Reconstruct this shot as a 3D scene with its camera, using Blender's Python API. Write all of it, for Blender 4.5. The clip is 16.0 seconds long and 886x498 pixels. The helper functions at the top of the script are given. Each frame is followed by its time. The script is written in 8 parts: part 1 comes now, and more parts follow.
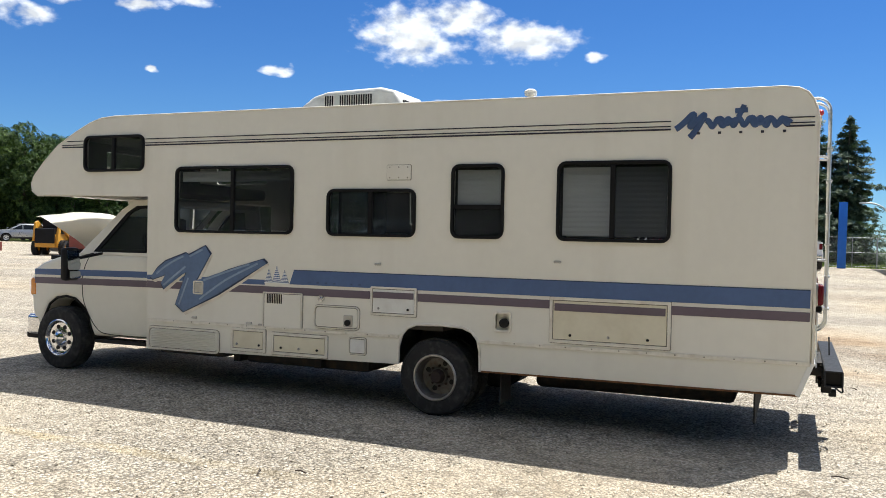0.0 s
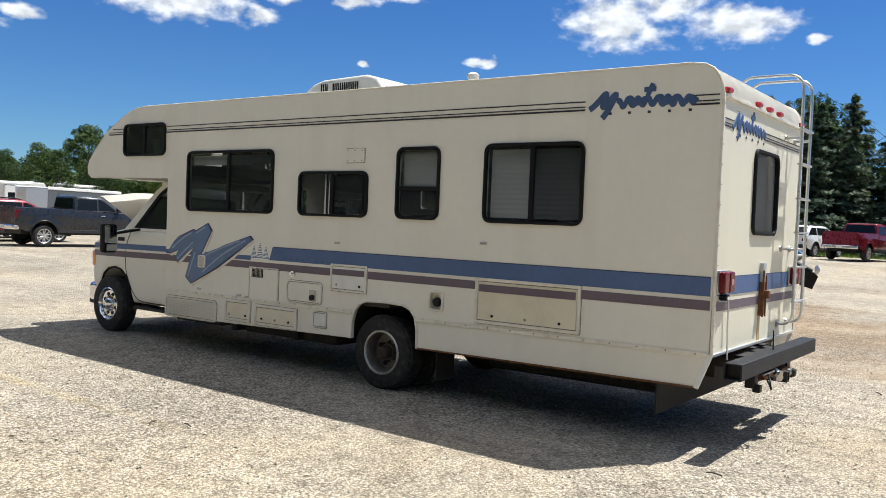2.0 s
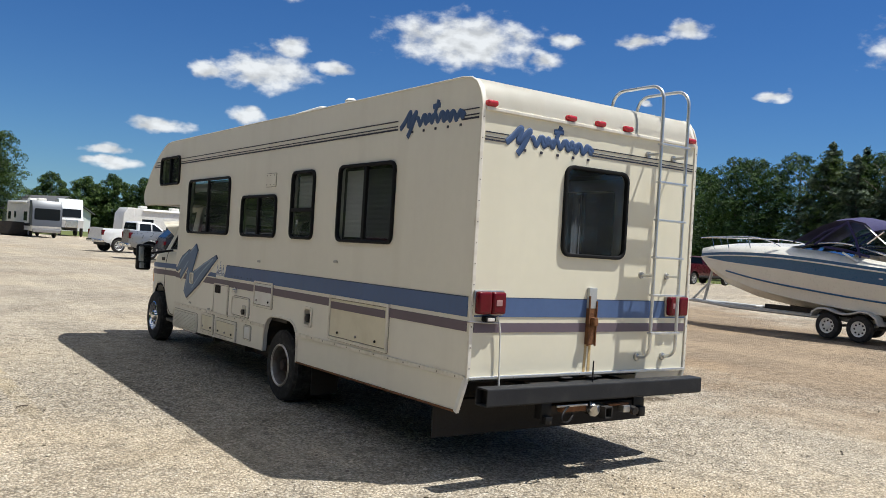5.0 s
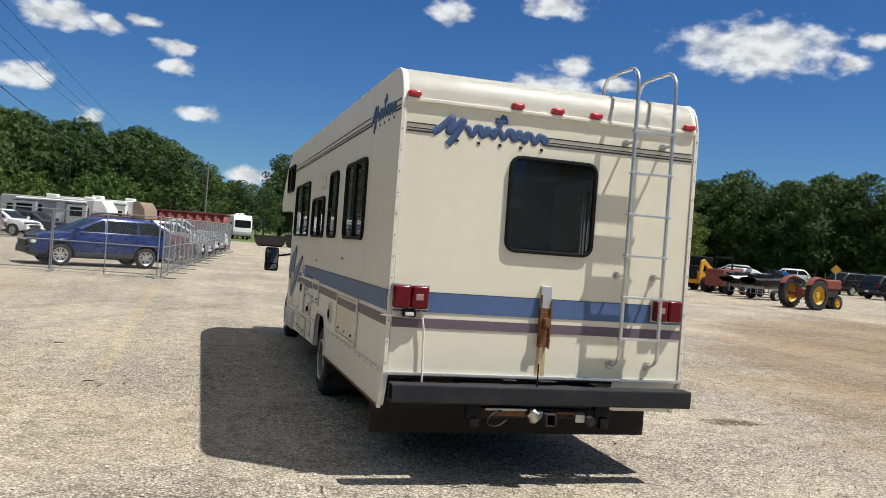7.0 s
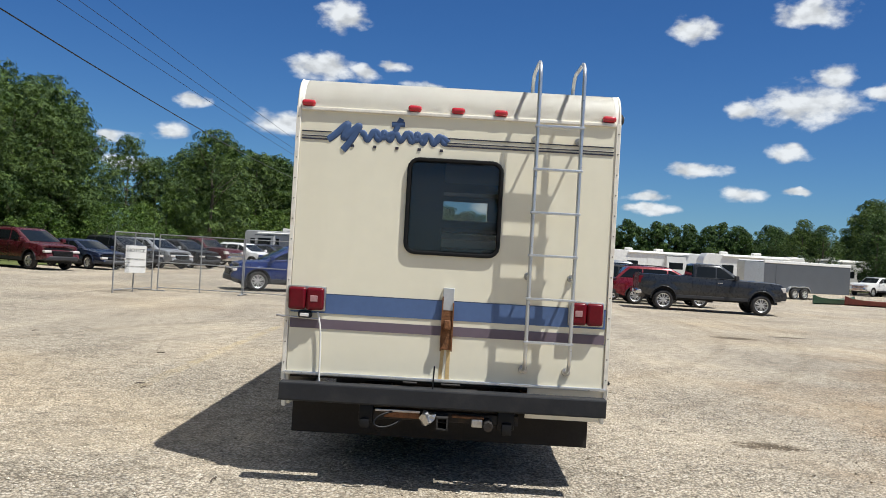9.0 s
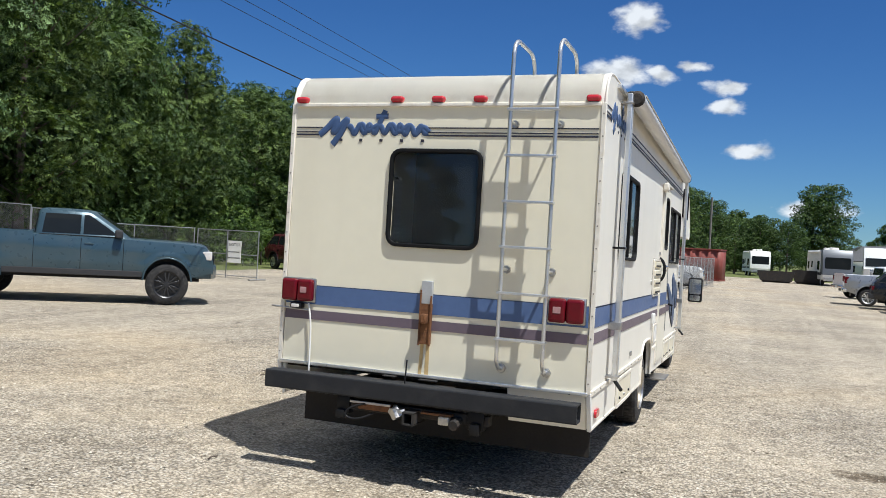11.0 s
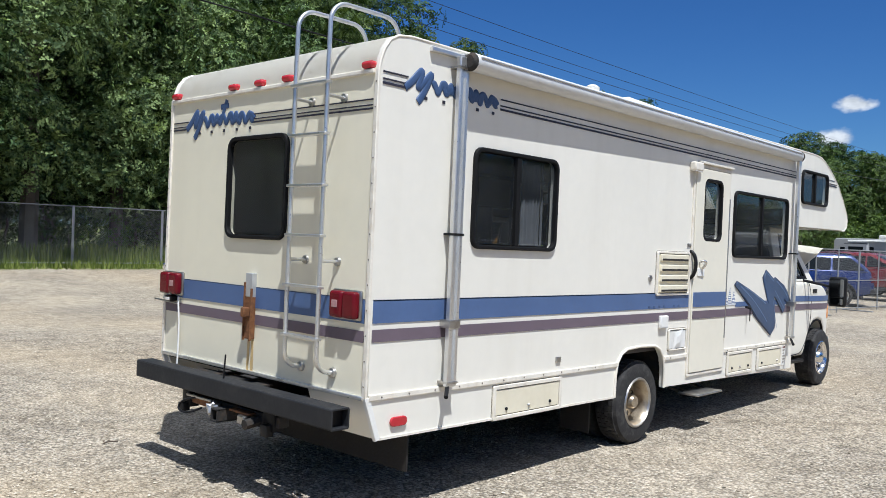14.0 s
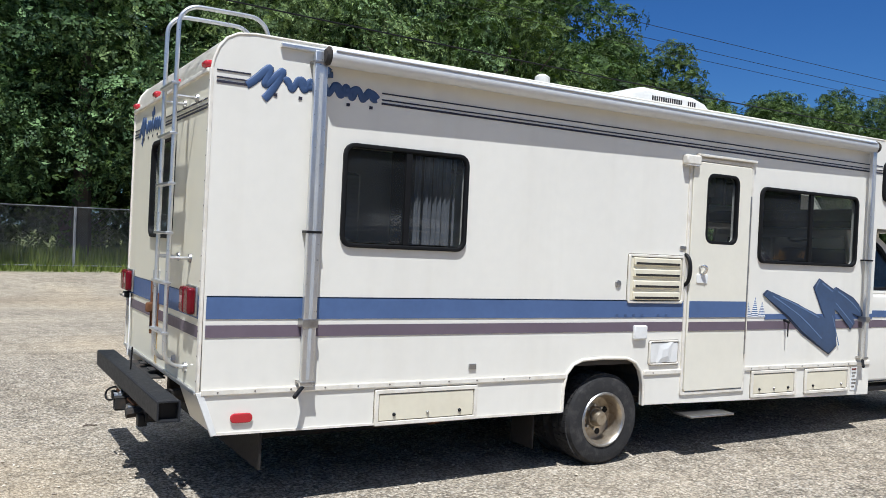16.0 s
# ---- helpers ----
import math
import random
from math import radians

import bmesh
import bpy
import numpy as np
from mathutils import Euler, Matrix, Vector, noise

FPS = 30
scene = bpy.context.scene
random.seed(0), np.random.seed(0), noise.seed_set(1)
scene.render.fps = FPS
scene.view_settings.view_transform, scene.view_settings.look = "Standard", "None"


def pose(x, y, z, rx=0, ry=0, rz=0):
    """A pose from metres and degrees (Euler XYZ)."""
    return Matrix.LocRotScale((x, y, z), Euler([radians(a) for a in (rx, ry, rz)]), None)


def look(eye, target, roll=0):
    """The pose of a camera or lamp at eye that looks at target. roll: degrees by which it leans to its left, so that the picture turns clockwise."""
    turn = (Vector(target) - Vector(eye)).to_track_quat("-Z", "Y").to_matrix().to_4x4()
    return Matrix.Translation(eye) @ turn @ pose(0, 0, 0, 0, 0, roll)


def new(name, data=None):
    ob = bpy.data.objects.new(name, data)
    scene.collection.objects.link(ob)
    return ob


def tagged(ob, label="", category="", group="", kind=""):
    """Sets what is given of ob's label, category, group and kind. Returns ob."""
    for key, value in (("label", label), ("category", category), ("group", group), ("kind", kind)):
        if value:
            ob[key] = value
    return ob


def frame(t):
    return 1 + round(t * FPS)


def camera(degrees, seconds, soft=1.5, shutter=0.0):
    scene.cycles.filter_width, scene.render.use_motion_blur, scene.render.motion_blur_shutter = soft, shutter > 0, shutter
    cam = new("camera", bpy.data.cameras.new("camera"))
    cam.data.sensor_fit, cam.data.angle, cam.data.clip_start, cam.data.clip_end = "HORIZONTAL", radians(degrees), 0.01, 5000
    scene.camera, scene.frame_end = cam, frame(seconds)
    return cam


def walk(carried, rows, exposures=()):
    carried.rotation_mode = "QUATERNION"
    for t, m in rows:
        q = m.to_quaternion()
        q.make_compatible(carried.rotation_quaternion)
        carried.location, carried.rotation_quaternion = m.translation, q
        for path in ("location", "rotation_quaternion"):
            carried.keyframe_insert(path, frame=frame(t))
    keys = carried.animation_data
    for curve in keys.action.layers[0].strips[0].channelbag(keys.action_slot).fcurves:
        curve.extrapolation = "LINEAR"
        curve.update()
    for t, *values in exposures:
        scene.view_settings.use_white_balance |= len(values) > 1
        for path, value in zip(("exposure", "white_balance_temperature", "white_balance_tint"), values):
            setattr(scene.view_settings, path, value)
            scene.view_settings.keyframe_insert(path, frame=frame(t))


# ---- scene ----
cam = camera(55.4, 16.0, 0.85)

PATH = [
    (0, (-8.49, 0.164, 1.696), (-6.645, 0.935, 1.668), 1.8),
    (0.5, (-8.248, -0.406, 1.699), (-6.45, 0.469, 1.665), 1.9),
    (1, (-8.071, -0.985, 1.703), (-6.33, -0.002, 1.653), 2.1),
    (1.5, (-7.819, -1.514, 1.704), (-6.139, -0.43, 1.64), 2.5),
    (2, (-7.521, -2.049, 1.701), (-5.905, -0.873, 1.632), 2.8),
    (2.5, (-7.169, -2.59, 1.711), (-5.614, -1.334, 1.647), 3.0),
    (3, (-6.786, -3.079, 1.729), (-5.29, -1.752, 1.682), 3.2),
    (3.5, (-6.404, -3.565, 1.743), (-4.971, -2.17, 1.717), 3.4),
    (4, (-5.915, -3.983, 1.742), (-4.557, -2.515, 1.735), 3.4),
    (4.2, (-5.723, -4.172, 1.72), (-4.398, -2.673, 1.717), 3.5),
    (5.25, (-4.577, -5.01, 1.74), (-3.498, -3.326, 1.72), 3.8),
    (6.3, (-3.336, -5.584, 1.755), (-2.575, -3.735, 1.719), 4.1),
    (6.5, (-3.104, -5.684, 1.778), (-2.405, -3.811, 1.75), 4.3),
    (7, (-2.531, -5.845, 1.739), (-1.972, -3.925, 1.722), 4.4),
    (7.5, (-1.898, -6.064, 1.734), (-1.492, -4.106, 1.725), 4.2),
    (8, (-1.301, -6.126, 1.737), (-1.03, -4.144, 1.729), 3.6),
    (8.5, (-0.668, -6.24, 1.722), (-0.54, -4.244, 1.723), 3.3),
    (9, (-0.029, -6.238, 1.71), (-0.04, -4.238, 1.723), 3.3),
    (9.5, (0.58, -6.281, 1.7), (0.417, -4.288, 1.719), 3.5),
    (10, (1.136, -6.182, 1.703), (0.797, -4.211, 1.714), 3.6),
    (10.2, (1.346, -6.059, 1.725), (0.932, -4.102, 1.728), 3.5),
    (11.25, (2.46, -5.54, 1.73), (1.688, -3.695, 1.718), 3.15),
    (12.3, (3.486, -4.789, 1.739), (2.462, -3.071, 1.714), 2.8),
    (12.5, (3.658, -4.634, 1.77), (2.604, -2.934, 1.747), 2.8),
    (13, (4.128, -4.251, 1.778), (2.985, -2.61, 1.757), 2.7),
    (13.5, (4.501, -3.774, 1.765), (3.255, -2.209, 1.742), 2.4),
    (14, (4.94, -3.366, 1.758), (3.575, -1.904, 1.731), 2.1),
    (14.5, (5.295, -2.871, 1.75), (3.818, -1.522, 1.721), 1.9),
    (15, (5.732, -2.402, 1.753), (4.154, -1.174, 1.724), 1.9),
    (15.5, (6.042, -1.884, 1.762), (4.384, -0.766, 1.734), 2.0),
    (16, (6.322, -1.315, 1.764), (4.597, -0.303, 1.742), 2.2),
]
walk(cam, [(t, look(e, a, r)) for t, e, a, r in PATH], [(0, 0.70, 6250, 8), (3.5, 0.38, 6300, 8), (7, 0.22, 6450, 8), (12, 0.29, 6040, 8), (16, 0.21, 5850, 9)])

# ---- world, sun, exposure ----
SUN_TRAVEL = Vector((-0.40, 0.23, -1.0)).normalized()
world = bpy.data.worlds.new("sky")
scene.world = world
world.use_nodes = True
wn, wl = world.node_tree.nodes, world.node_tree.links
wn.clear()
sky = wn.new("ShaderNodeTexSky")
sky.sky_type = "NISHITA"
sky.sun_disc = False
sky.sun_elevation = radians(65)
sky.sun_rotation = radians(120)
sky.altitude = 900
sky.air_density, sky.dust_density, sky.ozone_density = 1.0, 0.05, 5.0
sky_bg = wn.new("ShaderNodeBackground")
sky_bg.inputs["Strength"].default_value = 0.060
world_out = wn.new("ShaderNodeOutputWorld")
wl.new(sky_bg.outputs[0], world_out.inputs["Surface"])
# fair-weather clouds: azimuth from +y, elevation, half width and half height in degrees
CLOUDS = [(41.1, 12.6, 1.3, 0.6), (47.4, 13.9, 1.5, 0.4), (64.8, 13.4, 3.6, 1.8), (68.2, 14.6, 2.3, 1.2), (72.4, 13.2, 3.6, 1.2), (77.0, 12.1, 1.0, 0.3),
          (56.0, 10.7, 1.0, 0.3), (48.0, 10.1, 0.5, 0.2), (18.9, 10.2, 1.2, 0.6), (22.7, 10.6, 3.5, 1.2), (26.8, 11.2, 1.5, 0.5), (21.7, 7.7, 1.3, 0.5),
          (35.7, 13.6, 5.4, 1.7), (42.4, 13.9, 1.3, 0.5), (50.4, 14.7, 1.7, 0.6), (19.0, 4.9, 1.7, 0.5), (22.3, 5.1, 1.0, 0.2), (66.7, 9.0, 1.0, 0.3),
          (-9.0, 12.0, 2.3, 0.8), (-6.4, 11.8, 1.0, 0.5), (-4.2, 12.2, 1.0, 0.4), (-2.1, 11.0, 1.2, 0.5), (-2.2, 9.8, 1.6, 0.5), (-0.7, 7.0, 1.6, 0.5),
          (-11.2, 8.1, 2.3, 0.8), (-7.1, 6.1, 0.8, 0.5), (3.3, 3.5, 2.3, 0.6), (15.4, 15.3, 1.5, 0.8), (22.6, 16.0, 2.3, 0.8), (24.2, 12.2, 1.2, 0.8),
          (-21.9, 6.3, 1.2, 0.4), (-21.2, 4.7, 1.7, 0.5), (-18.7, 6.9, 1.5, 0.5), (-17.2, 9.0, 1.2, 0.4), (-7.8, 15.4, 1.7, 1.1), (16.1, 6.4, 2.0, 0.5),
          (12.9, 4.5, 1.3, 0.3), (13.3, 3.8, 1.9, 0.3)]
tc = wn.new("ShaderNodeTexCoord").outputs["Generated"]


def wmath(op, a, b=None):
    k = wn.new("ShaderNodeMath")
    k.operation = op
    for i, v in enumerate((a, b)):
        if v is None:
            continue
        if isinstance(v, (int, float)):
            k.inputs[i].default_value = v
        else:
            wl.new(v, k.inputs[i])
    return k.outputs[0]


wsep = wn.new("ShaderNodeSeparateXYZ")
wl.new(tc, wsep.inputs[0])
azimuth = wmath("DEGREES", wmath("ARCTAN2", wsep.outputs[0], wsep.outputs[1]))
height = wmath("DEGREES", wmath("ARCSINE", wsep.outputs[2]))
wcomb = wn.new("ShaderNodeCombineXYZ")
wl.new(azimuth, wcomb.inputs[0])
wl.new(height, wcomb.inputs[1])


def wnoise(scale, detail, stretch):
    mp = wn.new("ShaderNodeMapping")
    mp.inputs["Scale"].default_value = stretch
    wl.new(wcomb.outputs[0], mp.inputs["Vector"])
    t = wn.new("ShaderNodeTexNoise")
    t.inputs["Scale"].default_value, t.inputs["Detail"].default_value, t.inputs["Roughness"].default_value = scale, detail, 0.52
    wl.new(mp.outputs[0], t.inputs["Vector"])
    return t


warp = wnoise(0.55, 3.5, (0.7, 1.3, 1))
wsub = wn.new("ShaderNodeVectorMath")
wsub.operation = "MULTIPLY_ADD"
wl.new(warp.outputs["Color"], wsub.inputs[0])
wsub.inputs[1].default_value = (2.6, 1.1, 0)
wl.new(wcomb.outputs[0], wsub.inputs[2])
near_cloud = None
for a, e, w, h in CLOUDS:
    mp = wn.new("ShaderNodeMapping")
    mp.inputs["Scale"].default_value = (1 / (w * 1.12), 1 / (h * 1.25), 0)
    mp.inputs["Location"].default_value = (-(a + 1.3) / (w * 1.12), -(e + 0.55) / (h * 1.25), 0)
    wl.new(wsub.outputs[0], mp.inputs["Vector"])
    ln = wn.new("ShaderNodeVectorMath")
    ln.operation = "LENGTH"
    wl.new(mp.outputs[0], ln.inputs[0])
    near_cloud = ln.outputs["Value"] if near_cloud is None else wmath("MINIMUM", near_cloud, ln.outputs["Value"])
puff = wnoise(0.8, 7.0, (0.8, 1.25, 1)).outputs["Fac"]
# unseen broken cloud added higher up, to brighten the shade
wide_mp = wn.new("ShaderNodeMapping")
wide_mp.inputs["Scale"].default_value = (1, 1, 1.6)
wl.new(tc, wide_mp.inputs["Vector"])
wide = wn.new("ShaderNodeTexNoise")
wide.inputs["Scale"].default_value, wide.inputs["Detail"].default_value = 3.2, 7
wl.new(wide_mp.outputs[0], wide.inputs["Vector"])
high = wn.new("ShaderNodeMapRange")
high.inputs["From Min"].default_value, high.inputs["From Max"].default_value = 19.0, 27.0
wl.new(height, high.inputs["Value"])
overhead = wmath("MULTIPLY", high.outputs[0], wmath("MULTIPLY", wmath("SUBTRACT", wide.outputs["Fac"], 0.45), 7.0))
body = wmath("SUBTRACT", wmath("ADD", 1.0, wmath("MULTIPLY", wmath("SUBTRACT", puff, 0.5), 1.5)), near_cloud)
cover = wn.new("ShaderNodeMapRange")
cover.interpolation_type = "SMOOTHSTEP"
cover.inputs["From Min"].default_value, cover.inputs["From Max"].default_value = -0.02, 0.66
wl.new(wmath("MAXIMUM", body, overhead), cover.inputs["Value"])
tone = wn.new("ShaderNodeMapRange")
tone.inputs["From Min"].default_value, tone.inputs["From Max"].default_value = -0.16, 0.12
tone.inputs["To Min"].default_value, tone.inputs["To Max"].default_value = 8.8, 12.8
lift = wn.new("ShaderNodeVectorMath")
lift.operation = "ADD"
lift.inputs[1].default_value = (-0.3, 0.55, 0)
wl.new(wcomb.outputs[0], lift.inputs[0])
lit_mp = wn.new("ShaderNodeMapping")
lit_mp.inputs["Scale"].default_value = (0.8, 1.25, 1)
wl.new(lift.outputs[0], lit_mp.inputs["Vector"])
lit = wn.new("ShaderNodeTexNoise")
lit.inputs["Scale"].default_value, lit.inputs["Detail"].default_value, lit.inputs["Roughness"].default_value = 0.8, 2.5, 0.5
wl.new(lit_mp.outputs[0], lit.inputs["Vector"])
wl.new(wmath("SUBTRACT", puff, lit.outputs["Fac"]), tone.inputs["Value"])
wcol = wn.new("ShaderNodeCombineColor")
for i, k in enumerate((0.97, 0.985, 1.0)):
    wl.new(wmath("MULTIPLY", tone.outputs[0], k), wcol.inputs[i])
wmix = wn.new("ShaderNodeMixRGB")
wl.new(wmath("MULTIPLY", cover.outputs[0], 0.94), wmix.inputs["Fac"])
deep = wn.new("ShaderNodeMixRGB")
deep.blend_type = "MULTIPLY"
deep.inputs["Fac"].default_value = 1.0
haze = wn.new("ShaderNodeMapRange")
haze.interpolation_type = "SMOOTHSTEP"
haze.inputs["From Min"].default_value, haze.inputs["From Max"].default_value = 0.0, 17.0
wl.new(height, haze.inputs["Value"])
hue = wn.new("ShaderNodeMixRGB")
hue.inputs["Color1"].default_value, hue.inputs["Color2"].default_value = (0.60, 0.87, 1.10, 1), (0.43, 0.77, 1.16, 1)
wl.new(haze.outputs[0], hue.inputs["Fac"])
wl.new(hue.outputs[0], deep.inputs["Color2"])
wl.new(sky.outputs[0], deep.inputs["Color1"])
wl.new(deep.outputs[0], wmix.inputs["Color1"])
wl.new(wcol.outputs[0], wmix.inputs["Color2"])
wl.new(wmix.outputs[0], sky_bg.inputs["Color"])

sun_data = bpy.data.lights.new("sun", "SUN")
sun_data.energy, sun_data.angle, sun_data.color = 4.9, radians(0.55), (1.0, 0.97, 0.92)
sun = new("sun", sun_data)
sun.rotation_euler = (-SUN_TRAVEL).to_track_quat("Z", "Y").to_euler()


# ---- materials ----
def nodes_of(name):
    m = bpy.data.materials.new(name)
    m.use_nodes = True
    nt = m.node_tree
    return m, nt.nodes, nt.links, nt.nodes["Principled BSDF"]


def noise_node(n, l, co, scale, detail=4.0, stretch=None):
    if stretch:
        mp = n.new("ShaderNodeMapping")
        mp.inputs["Scale"].default_value = stretch
        l.new(co, mp.inputs["Vector"])
        co = mp.outputs[0]
    t = n.new("ShaderNodeTexNoise")
    t.inputs["Scale"].default_value = scale
    t.inputs["Detail"].default_value = detail
    l.new(co, t.inputs["Vector"])
    return t.outputs["Fac"]


def ramp_node(n, l, fac, stops):
    r = n.new("ShaderNodeValToRGB")
    e = r.color_ramp.elements
    while len(e) < len(stops):
        e.new(0.5)
    for k, (p, c) in zip(e, stops):
        k.position, k.color = p, (c[0], c[1], c[2], 1) if not isinstance(c, (int, float)) else (c, c, c, 1)
    l.new(fac, r.inputs["Fac"])
    return r.outputs["Color"]


def mix_node(n, l, kind, fac, a, b):
    m = n.new("ShaderNodeMixRGB")
    m.blend_type = kind
    for key, v in (("Fac", fac), ("Color1", a), ("Color2", b)):
        if isinstance(v, (int, float)):
            m.inputs[key].default_value = v if key == "Fac" else (v, v, v, 1)
        elif isinstance(v, tuple):
            m.inputs[key].default_value = (*v, 1)
        else:
            l.new(v, m.inputs[key])
    return m.outputs[0]


def mat(name, col, rough=0.5, metal=0.0, var=0.12, scale=5.0, bump=0.0, bscale=60.0, coat=0.0,
        streak=None, dirt=None, each=0.0):
    """A plain surface with grain and wear at two scales. dirt: (colour, amount). each: spread of tone between pieces."""
    m, n, l, b = nodes_of(name)
    co = n.new("ShaderNodeTexCoord").outputs["Object"]
    big = noise_node(n, l, co, scale)
    fine = noise_node(n, l, co, scale * 9, 6)
    tone = mix_node(n, l, "MIX", 0.4, ramp_node(n, l, big, [(0.3, 1 - var), (0.7, 1 + var * 0.4)]),
                    ramp_node(n, l, fine, [(0.3, 1 - var), (0.7, 1 + var * 0.4)]))
    c = mix_node(n, l, "MULTIPLY", 1.0, (col[0], col[1], col[2]), tone)
    if streak:
        s = noise_node(n, l, co, streak[0], 5, (1, 1, 0.06))
        c = mix_node(n, l, "MIX", ramp_node(n, l, s, [(0.52, 0.0), (0.75, streak[2])]), c, streak[1])
    if dirt:
        d = noise_node(n, l, co, scale * 1.7, 8)
        c = mix_node(n, l, "MIX", ramp_node(n, l, d, [(0.48, 0.0), (0.72, dirt[1])]), c, dirt[0])
    if each:
        info = n.new("ShaderNodeObjectInfo").outputs["Random"]
        c = mix_node(n, l, "MULTIPLY", 1.0, c, ramp_node(n, l, info, [(0.0, 1 - each), (1.0, 1.0)]))
    l.new(c, b.inputs["Base Color"])
    l.new(ramp_node(n, l, fine, [(0.2, max(rough - 0.08, 0.02)), (0.8, min(rough + 0.1, 1))]), b.inputs["Roughness"])
    b.inputs["Metallic"].default_value = metal
    b.inputs["Coat Weight"].default_value = coat
    b.inputs["Coat Roughness"].default_value = 0.05
    if bump:
        h = n.new("ShaderNodeBump")
        h.inputs["Strength"].default_value = bump
        h.inputs["Distance"].default_value = 0.02
        l.new(noise_node(n, l, co, bscale, 4), h.inputs["Height"])
        l.new(h.outputs[0], b.inputs["Normal"])
    return m


def glass_mat(name, tint, gloss=0.03, ior=1.5, dust_veil=0.0):
    m, n, l, b = nodes_of(name)
    n.remove(b)
    tr = n.new("ShaderNodeBsdfTransparent")
    tr.inputs["Color"].default_value = (*tint, 1)
    gl = n.new("ShaderNodeBsdfGlossy")
    gl.inputs["Roughness"].default_value = gloss
    fr = n.new("ShaderNodeFresnel")
    fr.inputs["IOR"].default_value = ior
    mx = n.new("ShaderNodeMixShader")
    l.new(fr.outputs[0], mx.inputs["Fac"])
    l.new(tr.outputs[0], mx.inputs[1])
    l.new(gl.outputs[0], mx.inputs[2])
    out = [k for k in n if k.type == "OUTPUT_MATERIAL"][0]
    l.new(mx.outputs[0], out.inputs["Surface"])
    # dust film, coloured blue-grey so that it also passes for reflected sky
    if dust_veil:
        df = n.new("ShaderNodeBsdfDiffuse")
        df.inputs["Color"].default_value = (0.50, 0.54, 0.58, 1)
        film = n.new("ShaderNodeMixShader")
        co = n.new("ShaderNodeTexCoord").outputs["Object"]
        l.new(ramp_node(n, l, noise_node(n, l, co, 3.0, 6), [(0.3, dust_veil * 0.6), (0.7, dust_veil * 1.4)]), film.inputs["Fac"])
        l.new(mx.outputs[0], film.inputs[1])
        l.new(df.outputs[0], film.inputs[2])
        l.new(film.outputs[0], out.inputs["Surface"])
    return m


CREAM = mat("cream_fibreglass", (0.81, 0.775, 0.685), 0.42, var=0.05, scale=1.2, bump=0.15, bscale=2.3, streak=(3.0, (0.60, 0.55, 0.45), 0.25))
CREAM_TRIM = mat("cream_trim", (0.80, 0.75, 0.65), 0.45, var=0.12, scale=6, dirt=((0.42, 0.33, 0.22), 0.35))
YELLOWED = mat("yellowed_hatch", (0.76, 0.70, 0.54), 0.45, var=0.07, scale=3, dirt=((0.55, 0.47, 0.32), 0.3))
WHITE_PLASTIC = mat("white_plastic", (0.80, 0.79, 0.75), 0.45, var=0.08, scale=4, dirt=((0.5, 0.45, 0.38), 0.25))
BLUE = mat("blue_stripe_vinyl", (0.08, 0.135, 0.28), 0.5, var=0.18, scale=2.5)
BLUE_DARK = mat("dark_blue_edge", (0.03, 0.045, 0.09), 0.5, var=0.1)
EMBLEM_BLUE = mat("emblem_blue_vinyl", (0.05, 0.095, 0.21), 0.5, var=0.25, scale=8)
MAUVE = mat("mauve_stripe_vinyl", (0.145, 0.11, 0.135), 0.5, var=0.15, scale=3)
PIN = mat("dark_pinstripe", (0.028, 0.025, 0.04), 0.5, var=0.2)
RUBBER = mat("black_rubber", (0.007, 0.007, 0.0075), 0.65, var=0.25, scale=14)
TYRE = mat("tyre_rubber", (0.022, 0.021, 0.021), 0.85, var=0.3, scale=9, bump=0.2, dirt=((0.12, 0.11, 0.10), 0.35))
BLACK = mat("black_paint", (0.012, 0.012, 0.013), 0.4, var=0.2)
for _m in (RUBBER, BLACK):
    _m.node_tree.nodes["Principled BSDF"].inputs["Specular IOR Level"].default_value = 0.2
SCREW = mat("dull_screw", (0.24, 0.21, 0.18), 0.6, 0.3, var=0.3, scale=30)
# one rim steel in two tones: bright for the sunny side, dark for the shaded
RIM_SUNLIT = mat("sunlit_steel_rim", (0.50, 0.43, 0.33), 0.35, 0.8, var=0.25, scale=12, dirt=((0.20, 0.13, 0.07), 0.5))
RIM_SHADED = mat("shaded_weathered_rim", (0.17, 0.155, 0.14), 0.5, 0.4, var=0.35, scale=12, dirt=((0.10, 0.05, 0.025), 0.6))
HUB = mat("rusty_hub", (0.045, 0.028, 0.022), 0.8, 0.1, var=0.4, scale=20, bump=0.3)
CHROME = mat("chrome", (0.75, 0.75, 0.76), 0.13, 1.0, var=0.12, scale=9)
STEEL = mat("dull_steel", (0.52, 0.51, 0.49), 0.38, 1.0, var=0.25, scale=10, dirt=((0.22, 0.15, 0.09), 0.4))
ALU = mat("brushed_aluminium", (0.70, 0.70, 0.69), 0.32, 0.85, var=0.12, scale=8)
SEAL = mat("dirty_seal", (0.20, 0.175, 0.135), 0.7, var=0.3, scale=12)
GALV = mat("galvanised_steel", (0.55, 0.56, 0.56), 0.5, 0.45, var=0.2, scale=5)
RUST = mat("rusty_iron", (0.23, 0.10, 0.04), 0.85, 0.2, var=0.5, scale=16, bump=0.3, dirt=((0.07, 0.03, 0.015), 0.8))
DARK = mat("dark_chassis", (0.028, 0.026, 0.024), 0.8, 0.1, var=0.4, scale=7, bump=0.2, dirt=((0.09, 0.055, 0.03), 0.5))
BUMPER = mat("bumper_black_steel", (0.026, 0.027, 0.030), 0.55, 0.1, var=0.2, scale=4, bump=0.06, dirt=((0.085, 0.08, 0.075), 0.2))
